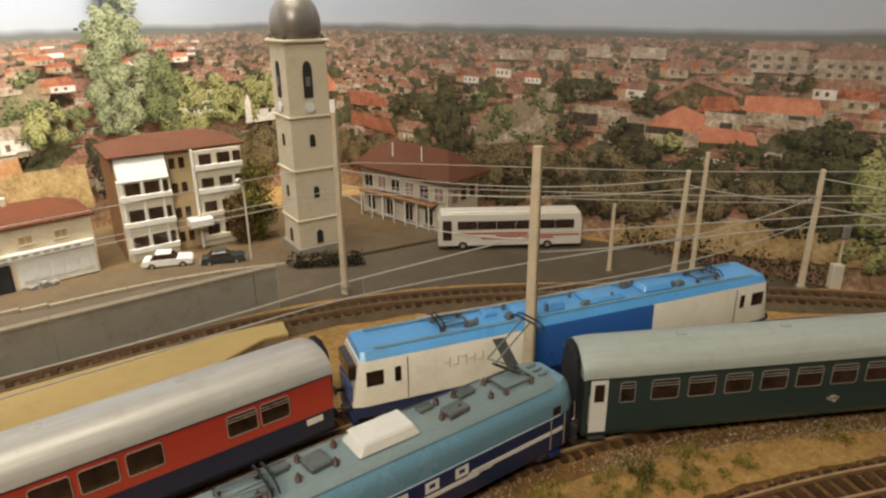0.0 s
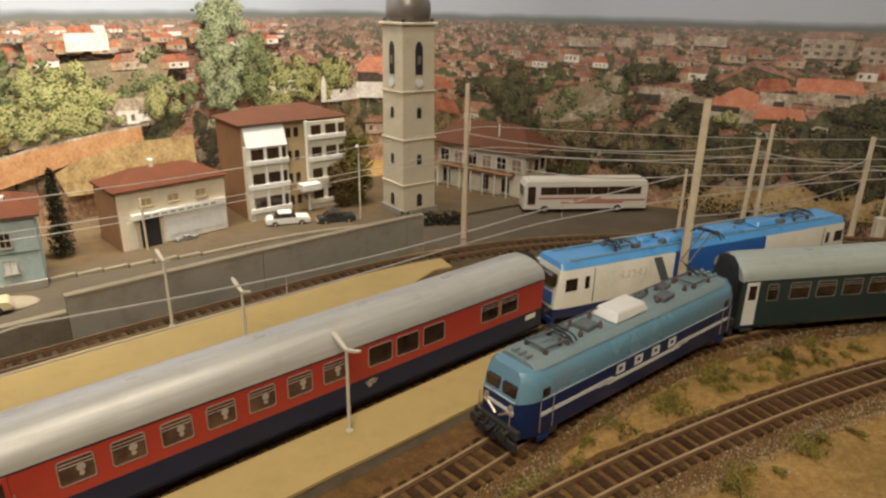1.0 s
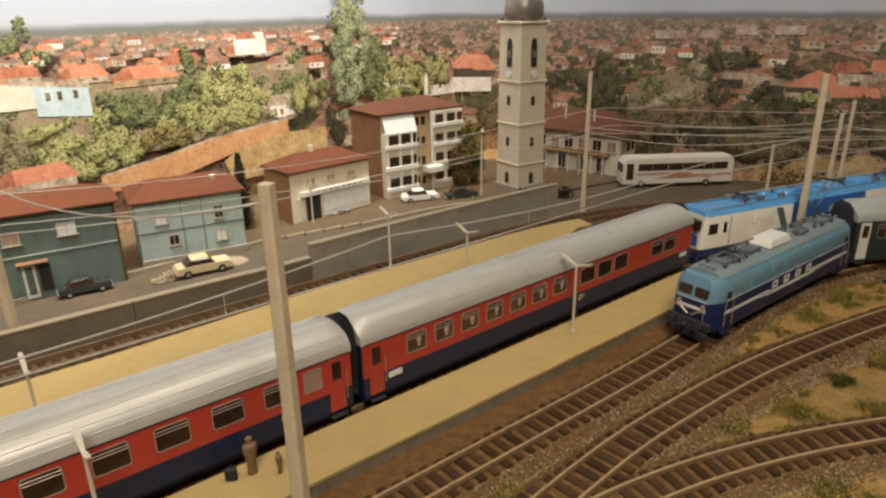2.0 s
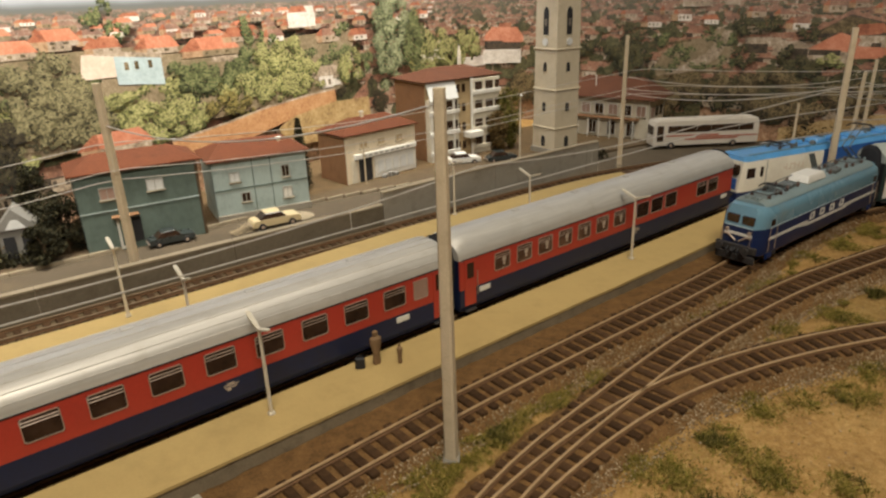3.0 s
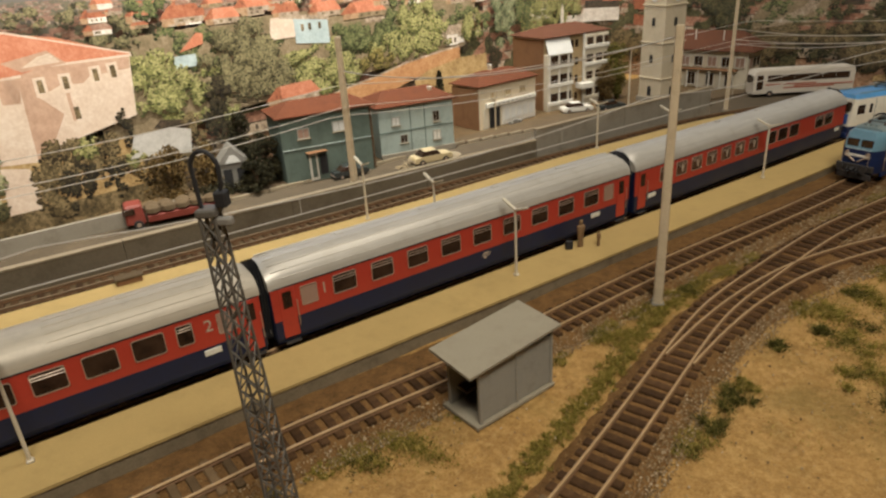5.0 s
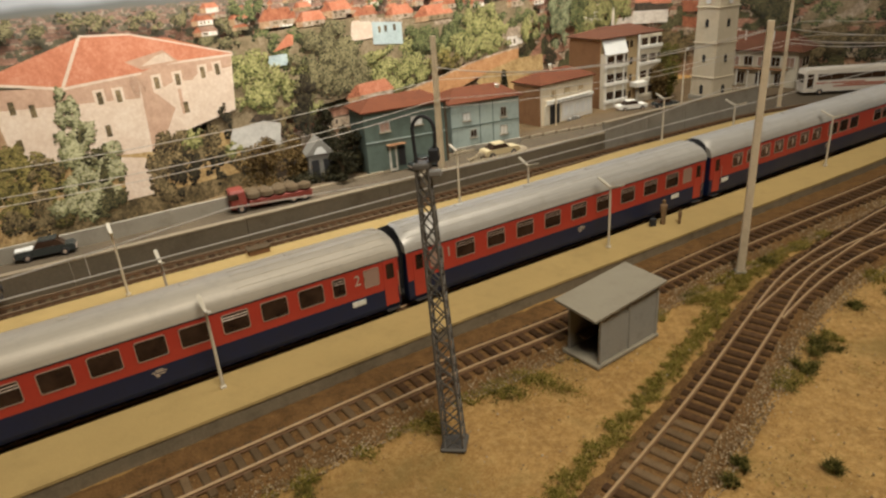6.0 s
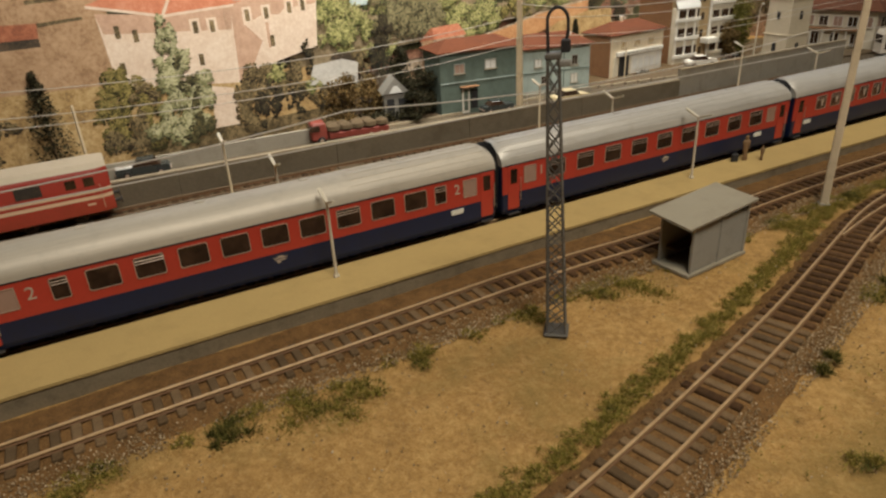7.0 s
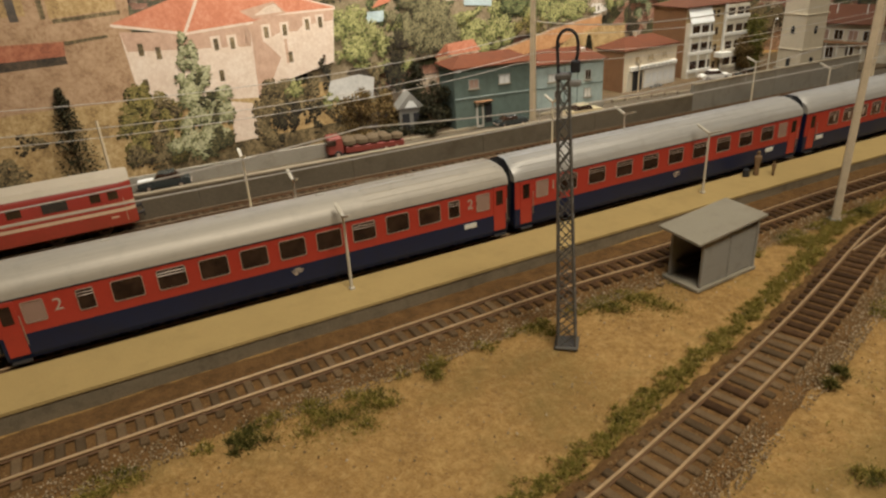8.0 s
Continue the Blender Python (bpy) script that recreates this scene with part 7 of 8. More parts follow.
def clock_tower():
    m = pose(0.010, 0.993, ROAD_Z, 0, 0, 55)
    w = 0.049
    h = 0.2325
    t = thing("clock_tower", m, "tall tan stone clock tower with grey dome", "tower")
    part("shaft", Build().box((w / 2, w / 2, h / 2 - 0.002), (w, w, h + 0.004), 0, 0.0006, 0.93), M["tower_stone"], t)
    for z, g in ((0.041, 0.97), (0.098, 0.963), (0.156, 0.95)):
        part("belt_course", Build().box((w / 2, w / 2, z), (w * g + 0.0042, w * g + 0.0042, 0.0022), 0, 0.0005), M["tower_stone"], t, "thin projecting belt course")
    part("cornice", Build().box((w / 2, w / 2, h + 0.0015), (w + 0.0035, w + 0.0035, 0.0035), 0, 0.0008), M["tower_stone"], t)
    part("plinth", Build().box((w / 2, w / 2, 0.004), (w + 0.005, w + 0.005, 0.010), 0, 0.0008), M["concrete"], t)

    def arch(u, z, aw, ah, face, name, depth=0.0012):
        k = 0.97 - 0.06 * z / h
        pts = [(-aw / 2, 0), (aw / 2, 0), (aw / 2, ah * 0.75)] + [(aw / 2 * math.cos(a), ah * 0.75 + ah * 0.25 * math.sin(a)) for a in (0.6, 1.2, 1.57, 1.94, 2.54)] + [(-aw / 2, ah * 0.75)]
        e = w / 2 * (1 - 0.07 * z / h) + 0.0006
        rows = []
        for dy in (0.0, depth):
            if face == 0:
                rows.append([(w / 2 + x, w / 2 - e - 0.0004 + dy, z + q) for x, q in pts])
            else:
                rows.append([(w / 2 - e - 0.0004 + dy, w / 2 + x, z + q) for x, q in pts])
        return part(name, Build().loft(rows), M["black"], t)
    for f in (0, 1):
        big = arch(0, 0.176, 0.010, 0.038, f, "belfry_opening")
        arch(0, 0.124, 0.006, 0.013, f, "slit_window")
        arch(0, 0.066, 0.006, 0.013, f, "slit_window")
        arch(0, 0.012, 0.007, 0.016, f, "slit_window")
        e = w / 2 * 0.95 + 0.001
        c = Build()
        n = 18
        rows = []
        for dy, r in ((0.0, 0.0055), (-0.0012, 0.0055)):
            rows.append([((w / 2 + r * math.cos(6.283 * k / n), w / 2 - e + dy, 0.166 + r * math.sin(6.283 * k / n)) if f == 0 else (w / 2 - e + dy, w / 2 + r * math.cos(6.283 * k / n), 0.166 + r * math.sin(6.283 * k / n))) for k in range(n)])
        part("clock_face", c.loft(rows), M["canvas"], t, "round white clock face")
        bell = Build()
        bell.box((w / 2, w / 2 - e + 0.0002, 0.193), (0.0052, 0.0006, 0.010)) if f == 0 else bell.box((w / 2 - e + 0.0002, w / 2, 0.193), (0.0006, 0.0052, 0.010))
        part("bell", bell, M["dome"], big)
    dome = Build()
    prof = [(0.0225, 0.0), (0.0255, 0.003), (0.0272, 0.010), (0.0268, 0.020), (0.0235, 0.031), (0.0175, 0.040), (0.010, 0.046), (0.0055, 0.049), (0.0055, 0.058), (0.0068, 0.059), (0.0045, 0.066), (0.0012, 0.072), (0.0008, 0.084)]
    dome.lathe(prof, 24, (w / 2, w / 2, h + 0.0032))
    part("dome", dome, M["dome"], t, "grey sheet metal dome with finial", smooth=True)
    for k in range(4):
        a = math.pi / 4 + k * math.pi / 2
        part("corner_knob", Build().lathe([(0.0018, 0), (0.0026, 0.002), (0.0012, 0.0045)], 8, (w / 2 + 0.029 * math.cos(a), w / 2 + 0.029 * math.sin(a), h + 0.003)), M["black"], t)


clock_tower()


def station_house():
    m = pose(-0.008, 1.172, ROAD_Z, 0, 0, -17)
    w, h, d = 0.150, 0.066, 0.062
    t = thing("station_house", m, "old two-storey house with white window bays and wide brown roof", "house")
    part("wall", walls_of(w, d, h), M["apt_wall"], t, "pale plaster walls")
    part("roof", hip_roof(w, d, h + 0.002, 0.029, 0.012, 0.024), M["roof_brown"], t)
    for i in range(6):
        wall_window(t, 0.014 + i * 0.0245, 0.047, 0.0155, 0.017, pane_mat=M["glass_frost"] if i % 2 else M["glass"], frame_mat=M["shop_white"])
    for i in range(4):
        wall_window(t, 0.018 + i * 0.034, 0.016, 0.014, 0.022, pane_mat=M["glass"], frame_mat=M["shop_white"])
    part("balcony", Build().box((0.070, -0.006, 0.034), (0.13, 0.012, 0.0024), 0, 0.0004), M["brown_wall"], t, "brown balcony slab")
    for i in range(7):
        part("porch_post", Build().tube([(0.008 + i * 0.020, -0.011, 0.0), (0.008 + i * 0.020, -0.011, 0.034)], 0.0009, 8), M["shop_white"], t)
    for i in range(3):
        b = Build().box((w + 0.0006, 0.013 + i * 0.018, 0.045), (0.0014, 0.010, 0.016), 0, 0.0003)
        part("side_window", b, M["glass"] if i else M["glass_frost"], t)
    for x in (0.050, 0.100):
        part("roof_mast", Build().tube([(x, 0.01, h), (x, 0.01, h + 0.034)], 0.0009, 6), M["shop_white"], t, "thin white aerial post")


station_house()


def small_hut():
    t = thing("hut", pose(-0.418, 0.418, ROAD_Z, 0, 0, 48), "small grey hut with a steep pale gable among trees", "hut")
    w, d, h = 0.034, 0.03, 0.036
    part("wall", walls_of(w, d, h), M["bushing"], t)
    g = Build().add([(-0.002, -0.002, h), (w + 0.002, -0.002, h), (w / 2, -0.002, h + 0.021), (-0.002, d, h), (w + 0.002, d, h), (w / 2, d, h + 0.021)], [(0, 1, 2), (5, 4, 3), (0, 2, 5, 3), (1, 4, 5, 2), (0, 3, 4, 1)])
    part("gable_roof", g, M["bushing"], t)
    part("gable_panel", Build().add([(0.008, -0.0028, h + 0.001), (w - 0.008, -0.0028, h + 0.001), (w / 2 + 0.003, -0.0028, h + 0.010), (w / 2 - 0.003, -0.0028, h + 0.010), (0.008, -0.0018, h + 0.001), (w - 0.008, -0.0018, h + 0.001), (w / 2 + 0.003, -0.0018, h + 0.010), (w / 2 - 0.003, -0.0018, h + 0.010)],
                                    [(0, 1, 2, 3), (7, 6, 5, 4), (0, 4, 5, 1), (1, 5, 6, 2), (2, 6, 7, 3), (3, 7, 4, 0)]), M["canvas"], t, "white gable panel")
    for x in (0.009, 0.025):
        part("opening", Build().box((x, -0.0004, 0.016), (0.010, 0.0016, 0.026)), M["black"], t)


small_hut()


def garden_wall():
    line = Line([(-0.575, 0.085), (-0.52, 0.175), (-0.475, 0.255), (-0.435, 0.318), (-0.405, 0.372)])
    rows = []
    for s in np.arange(0, line.length, 0.012):
        a, c = line.side(s, 0.0), line.side(s, 0.005)
        rows.append([(a[0], a[1], ROAD_Z - 0.004), (c[0], c[1], ROAD_Z - 0.004), (c[0], c[1], ROAD_Z + 0.017), (a[0], a[1], ROAD_Z + 0.017)])
    solid("garden_wall", Build().loft(rows), M["concrete"], "low grey concrete wall behind the road", "wall", kind="structure")


garden_wall()


def straw_heap():
    r = random.Random(41)
    b = Build()
    for i in range(900):
        u, v = r.uniform(-1, 1), r.uniform(-1, 1)
        h = max(0.0, 1 - u * u - v * v) * r.random()
        p = Vector((u * 0.030, v * 0.008, h * 0.011))
        q = Vector((r.gauss(0, 1), r.gauss(0, 1), r.gauss(0, 0.4))).normalized() * r.uniform(0.0012, 0.003)
        s = q.cross(Vector((0, 0, 1))).normalized() * 0.0003
        b.add([p - q, p + s, p + q, p - s], [(0, 1, 2, 3)])
    solid("straw_heap", b, M["straw"], "low heap of pale straw before the pale teal house", "straw heap", m=pose(-0.236, 0.583, ROAD_Z + 0.002, 0, 0, 58), fix=False)


straw_heap()


# ---- road vehicles ----
def wheels(parent, xs, half, r):
    for x in xs:
        for y in (-half, half):
            w = part("wheel", Build().disc_y((x, y, r), r, 0.0028), M["black"], parent, smooth=True)
            part("hub", Build().disc_y((x, y, r), r * 0.5, 0.0032), M["chrome"], w, smooth=True)


def car(m, paint, label, k=1.0, hood=None):
    t = thing("car", m, label, "car")
    n, hw = 0.052 * k, 0.0095 * k
    low = Build()
    rows = []
    for y in (-hw, -hw * 0.92, hw * 0.92, hw):
        s = 1.0 if abs(y) < hw * 0.95 else 0.97
        rows.append([(x * n * s, y, z * k) for x, z in ((-0.5, 0.004), (0.5, 0.004), (0.5, 0.0085), (0.46, 0.0105), (0.18, 0.0112), (-0.30, 0.0112), (-0.47, 0.0105), (-0.5, 0.008))])
    part("body", low.loft(rows), paint, t, smooth=False)
    cab = Build()
    rows = []
    for y, s in ((-hw * 0.94, 1.0), (-hw * 0.80, 1.0), (hw * 0.80, 1.0), (hw * 0.94, 1.0)):
        top = 0.0168 if abs(y) < hw * 0.9 else 0.0160
        rows.append([(x * n, y * (0.86 if z > 0.013 else 1.0), z * k) for x, z in ((-0.34, 0.0110), (0.20, 0.0110), (0.09, top), (-0.22, top))])
    part("cabin", cab.loft(rows), M["glass"], t, "dark car windows")
    part("roof", Build().box((-0.065 * n, 0, 0.0171 * k), (0.31 * n, hw * 1.55, 0.0010), 0, 0.0004), paint, t)
    if hood:
        part("bonnet", Build().box((0.335 * n, 0, 0.0112 * k), (0.30 * n, hw * 1.85, 0.0026), 0, 0.0008), hood, t, "bright white bonnet")
    for sg in (-1, 1):
        part("bumper", Build().box((sg * n * 0.505, 0, 0.0058 * k), (0.0014, hw * 2, 0.0016), 0, 0.0005), M["chrome"], t)
    wheels(t, (-0.31 * n, 0.30 * n), hw * 0.93, 0.0039 * k)


car(pose(-0.110, 0.915, ROAD_Z, 0, 0, 38), M["white"], "white saloon car parked before the apartment building")
car(pose(-0.224, 0.600, ROAD_Z, 0, 0, 53), M["car_cream"], "cream yellow saloon car parked by the teal house", 1.08)
car(pose(-0.545, 0.130, ROAD_Z, 0, 0, 232), M["car_dark"], "dark car with a bright white bonnet on the road", 1.1, M["canvas"])
car(pose(-0.060, 0.945, ROAD_Z, 0, 0, 40), M["car_dark"], "dark car parked beside the tower", 0.9)
car(pose(-0.300, 0.520, ROAD_Z, 0, 0, 55), M["car_dark"], "dark car parked at the dark teal house", 0.9)


def bus():
    m, n = house_at((0.149, 1.066), (0.300, 1.136))
    t = thing("bus", m, "white coach bus with brown-red stripes on the road", "bus")
    wd, h = 0.029, 0.043
    rows = []
    for y in (0.0, 0.0015, wd - 0.0015, wd):
        k = 1 if 0.001 < y < wd - 0.001 else 0.985
        rows.append([(n / 2 + (x - 0.5) * n * k, y, z) for x, z in ((0.0, 0.006), (1.0, 0.006), (1.0, 0.036), (0.985, h), (0.02, h), (0.0, 0.036))])
    part("body", Build().loft(rows), M["bus_white"], t, smooth=False)
    for y, sg in ((0.0, -1), (wd, 1)):
        for i in range(6):
            part("window", Build().box((n * (0.20 + i * 0.135), y + sg * 0.0002, 0.0305), (n * 0.1325, 0.0008, 0.0105), 0, 0.0004), M["glass"], t)
        part("door", Build().box((n * 0.062, y + sg * 0.0002, 0.0245), (n * 0.062, 0.0008, 0.024), 0, 0.0004), M["glass"], t, "dark glazed bus door")
        st = Build()
        for x0, x1, z in ((0.12, 0.62, 0.0205), (0.40, 0.98, 0.0175), (0.30, 0.80, 0.0145)):
            st.box((n * (x0 + x1) / 2, y + sg * 0.0001, z), (n * (x1 - x0), 0.0006, 0.0019))
        part("stripe", st, M["bus_red"], t, "brown-red stripe")
    part("windscreen", Build().box((0.0004, wd / 2, 0.029), (0.001, wd * 0.86, 0.014), 0, 0.0004), M["glass"], t)
    part("roof_box", Build().box((n * 0.5, wd / 2, h + 0.001), (n * 0.9, wd * 0.7, 0.002), 0, 0.0008), M["bus_white"], t)
    for x in (0.17, 0.76):
        for y in (0.0012, wd - 0.0012):
            w = part("wheel", Build().disc_y((n * x, y, 0.0055), 0.0055, 0.0035), M["black"], t, smooth=True)
            part("hub", Build().disc_y((n * x, y, 0.0055), 0.0026, 0.004), M["chrome"], w, smooth=True)


bus()


def truck():
    t = thing("truck", pose(-0.412, 0.336, ROAD_Z, 0, 0, 52), "red flatbed truck with a load of pale sacks", "truck")
    part("bed", Build().box((0.008, 0, 0.0095), (0.076, 0.027, 0.0075), 0, 0.0006), M["truck_red"], t)
    part("cab", Build().box((-0.042, 0, 0.016), (0.020, 0.026, 0.022), 0, 0.002, 0.9), M["truck_red"], t)
    part("cab_window", Build().box((-0.047, 0, 0.0205), (0.012, 0.0268, 0.007), 0, 0.0008), M["glass"], t)
    wheels(t, (-0.040, 0.022, 0.036), 0.012, 0.0052)
    r = random.Random(3)
    for i in range(9):
        part("sack", Build().lathe([(0.004, 0), (0.0088, 0.003), (0.008, 0.0075), (0.003, 0.010)], 10, (-0.022 + (i % 5) * 0.015 + r.uniform(-0.002, 0.002), -0.006 + (i // 5) * 0.012, 0.0128)), M["paving"], t, "pale dusty sack", smooth=True)


truck()


# ---- masts, lamps and wires ----
def concrete_mast(x, y, z, h, r0, label, arm=None, lean=0.0):
    t = thing("catenary_mast", pose(x, y, z, 0, lean, 0), label, "mast", "catenary masts")
    b = Build().loft([[(k * dx, k * dy, zz) for dx, dy in ((-1, -0.7), (-0.7, -1), (0.7, -1), (1, -0.7), (1, 0.7), (0.7, 1), (-0.7, 1), (-1, 0.7))] for k, zz in ((r0, -0.006), (r0 * 0.72, h))])
    part("post", b, M["mast"], t)
    part("footing", Build().box((0, 0, 0.0005), (r0 * 2.7, r0 * 2.7, 0.002), 0.3, 0.0006), M["concrete"], t)
    if arm:
        ax, ay = arm
        for zz, k in ((h * 0.62, 1.0), (h * 0.47, 0.92)):
            part("bracket_arm", Build().tube([(0, 0, zz), (ax * k, ay * k, zz + 0.002)], 0.0006, 7), M["wire"], t)
            part("insulator", Build().tube([(ax * 0.06, ay * 0.06, zz), (ax * 0.2, ay * 0.2, zz + 0.0004)], 0.0011, 8), M["copper"], t)
        part("stay", Build().tube([(0, 0, h * 0.78), (ax, ay, h * 0.62 + 0.002)], 0.0004, 6), M["wire"], t)
    return t


concrete_mast(0.341, 0.757, 0.0, 0.172, 0.0034, "tall pale concrete catenary mast at the platform end")
concrete_mast(0.115, 0.260, 0.0, 0.182, 0.0031, "tall weathered concrete mast between the tracks")
concrete_mast(0.117, 0.910, -0.012, 0.168, 0.0030, "slim pale catenary mast beside the back track")
concrete_mast(-0.199, 0.377, -0.025, 0.188, 0.0034, "slim catenary mast behind the concrete wall")
concrete_mast(0.408, 1.046, -0.004, 0.102, 0.0028, "pale catenary mast leaning by the back track", lean=1.5)
concrete_mast(0.424, 1.066, -0.01, 0.122, 0.0025, "slim catenary mast by the back track", lean=0.5)
concrete_mast(0.519, 1.046, -0.002, 0.110, 0.0029, "pale catenary mast near the signal")
concrete_mast(0.342, 1.077, -0.025, 0.075, 0.0022, "short dark road post")
concrete_mast(-0.530, 0.062, -0.025, 0.095, 0.0016, "thin weathered post by the road")


def lattice_mast():
    t = thing("lattice_mast", pose(-0.001, 0.001, 0.0, 0, -2.0, 18), "dark steel lattice mast with a hooked top", "mast")
    h, a, b = 0.150, 0.0050, 0.0027

    def corner(k, z):
        r = a + (b - a) * z / h
        return ((1 if k in (0, 3) else -1) * r, (1 if k in (0, 1) else -1) * r, z)
    for k in range(4):
        part("leg", Build().tube([corner(k, -0.002), corner(k, h)], 0.00058, 6), M["lattice"], t)
    n = 17
    for k in range(4):
        for i in range(n):
            z0, z1 = h * i / n, h * (i + 1) / n
            for a2, b2 in ((corner(k, z0), corner((k + 1) % 4, z1)), (corner((k + 1) % 4, z0), corner(k, z1))):
                part("brace", Build().tube([a2, b2], 0.0004, 5), M["lattice"], t)
    part("footing", Build().box((0, 0, 0.0004), (0.0135, 0.0135, 0.002), 0, 0.0006), M["lattice"], t)
    part("cap", Build().box((0, 0, h + 0.0014), (0.0075, 0.0075, 0.0028), 0, 0.0005), M["lattice"], t)
    hook = [(-0.0024, 0, h + 0.002), (-0.0026, 0, h + 0.014)] + [(0.0022 - 0.0048 * math.cos(q), 0, h + 0.0165 + 0.0062 * math.sin(q)) for q in np.linspace(0.2, 3.0, 10)] + [(0.0068, 0, h + 0.0115), (0.0060, 0, h + 0.0085)]
    part("hook", Build().tube(hook, 0.0008, 8), M["black"], t, "black curved hook")
    part("lantern", Build().box((0.0058, 0, h + 0.0058), (0.0044, 0.0044, 0.0058), 0, 0.0006), M["black"], t, "small black lantern")
    part("insulator", Build().box((0.005, -0.001, h - 0.002), (0.007, 0.003, 0.003), 0, 0.0006), M["bushing"], t)


lattice_mast()


def platform_lamp(x, y, label, double=True, group="platform lamps"):
    t = thing("platform_lamp", pose(x, y, 0.0106, 0, 0, 59), label, "lamp", group)
    part("post", Build().tube([(0, 0, -0.001), (0, 0, 0.030), (0, 0, 0.0515)], 0.0011, 8, 0.0008), M["lamp_white"], t)
    part("foot", Build().box((0, 0, 0.0008), (0.0036, 0.0036, 0.002), 0, 0.0005), M["lamp_white"], t)
    for sg in ((-1, 1) if double else (1,)):
        rows = []
        for q, z, hw, th in ((0.0, 0.0512, 0.0009, 0.0012), (0.004, 0.0524, 0.0012, 0.0014), (0.0115, 0.0552, 0.0013, 0.0012), (0.0135, 0.0560, 0.0008, 0.0008)):
            rows.append([(-hw, sg * q, z - th / 2), (hw, sg * q, z - th / 2), (hw, sg * q, z + th / 2), (-hw, sg * q, z + th / 2)])
        part("lamp_arm", Build().loft(rows), M["lamp_white"], t)
    return t


for x, y in ((-0.300, -0.288), (-0.143, -0.018), (0.0165, 0.2505), (0.173, 0.523)):
    platform_lamp(x, y, "cream double-armed platform lamp on the yellow platform")
for x, y in ((-0.306, 0.048), (-0.149, 0.317), (-0.003, 0.590)):
    platform_lamp(x, y, "cream platform lamp at the back edge of the wide platform")
for x, y in ((-0.224, 0.022), (-0.066, 0.290), (0.078, 0.566)):
    platform_lamp(x, y, "cream double-armed platform lamp behind the red coaches")


def street_lamp(x, y, a):
    t = thing("street_lamp", pose(x, y, ROAD_Z, 0, 0, a), "thin pale street lamp with a curved arm by the road", "lamp")
    part("post", Build().tube([(0, 0, -0.002), (0, 0, 0.070), (0.001, 0, 0.088), (0.006, 0, 0.096), (0.014, 0, 0.098)], 0.0011, 8, 0.0007), M["lamp_white"], t)
    part("lamp_head", Build().box((0.016, 0, 0.0972), (0.007, 0.003, 0.002), 0, 0.0006), M["canvas"], t)


street_lamp(-0.035, 0.962, -70)


def signal():
    t = thing("railway_signal", pose(0.548, 1.062, -0.003, 0, 0, 20), "small pale railway signal with box and post", "signal")
    part("post", Build().tube([(0, 0, -0.003), (0, 0, 0.05)], 0.0013, 8), M["mast"], t)
    part("head", Build().box((0, -0.002, 0.053), (0.006, 0.004, 0.012), 0, 0.0008), M["bushing"], t)
    part("cabinet", Build().box((-0.004, -0.006, 0.012), (0.010, 0.008, 0.024), 0, 0.0006), M["lamp_white"], t)


signal()
tb = thing("relay_box", pose(-0.262, 0.148, 0.0, 0, 0, 58), "small brown relay box beside the back track", "box")
part("box_body", Build().box((0, 0, 0.007), (0.018, 0.008, 0.015), 0, 0.0006), M["brown_wall"], tb)
part("lid", Build().box((0, 0, 0.0155), (0.0205, 0.0102, 0.0018), 0, 0.0005), M["paving"], tb, "pale brown lid")


def wire(name, pts, r=0.00052, label="pale overhead line wire"):
    t = thing("overhead_wire", pose(0, 0, 0), label, "wire", "overhead wires")
    part("strand", Build().tube(pts, r, 5, caps=False), M["wire"], t)
    return t


def catenary(line, s0, s1, z_contact, z_top, span, off=0.0, phase=0.0, every=4):
    """Contact wire, sagging carrier wire and droppers along a track."""
    t = thing("catenary", pose(0, 0, 0), "overhead catenary with contact wire, carrier and droppers", "wire", "overhead wires")
    ss = np.arange(s0, s1, 0.02)
    lo, hi = [], []
    for s in ss:
        p = line.side(s, off)
        k = ((s - phase) / span) % 1.0
        lo.append((p[0], p[1], z_contact))
        hi.append((p[0], p[1], z_top - (z_top - z_contact - 0.006) * 4 * k * (1 - k) * 0.85))
    part("contact_wire", Build().tube(lo, 0.0005, 5, caps=False), M["wire"], t)
    part("carrier_wire", Build().tube(hi, 0.0005, 5, caps=False), M["wire"], t)
    for a, b in list(zip(lo, hi))[2::every]:
        part("dropper", Build().tube([a, b], 0.00025, 4, caps=False), M["wire"], t)


catenary(TRACK_B, 0.05, TRACK_B.length - 0.05, 0.086, 0.106, 0.46, phase=TRACK_B.near(0.34, 0.80), every=11)
for a, z in ((0.030, 0.100), (0.045, 0.118), (0.058, 0.086)):
    pts = []
    for s in np.arange(0.05, TRACK_A.length - 0.05, 0.02):
        p = TRACK_A.side(s, a)
        k = ((s - TRACK_A.near(-0.199, 0.377)) / 0.6) % 1.0
        pts.append((p[0], p[1], z - 0.016 * 4 * k * (1 - k)))
    wire("overhead_wire", pts, 0.00038, "thin pale feeder wire along the road")


def slung(a, b, sag, n=14):
    return [(a[0] + (b[0] - a[0]) * k, a[1] + (b[1] - a[1]) * k, a[2] + (b[2] - a[2]) * k - sag * 4 * k * (1 - k)) for k in np.linspace(0, 1, n)]


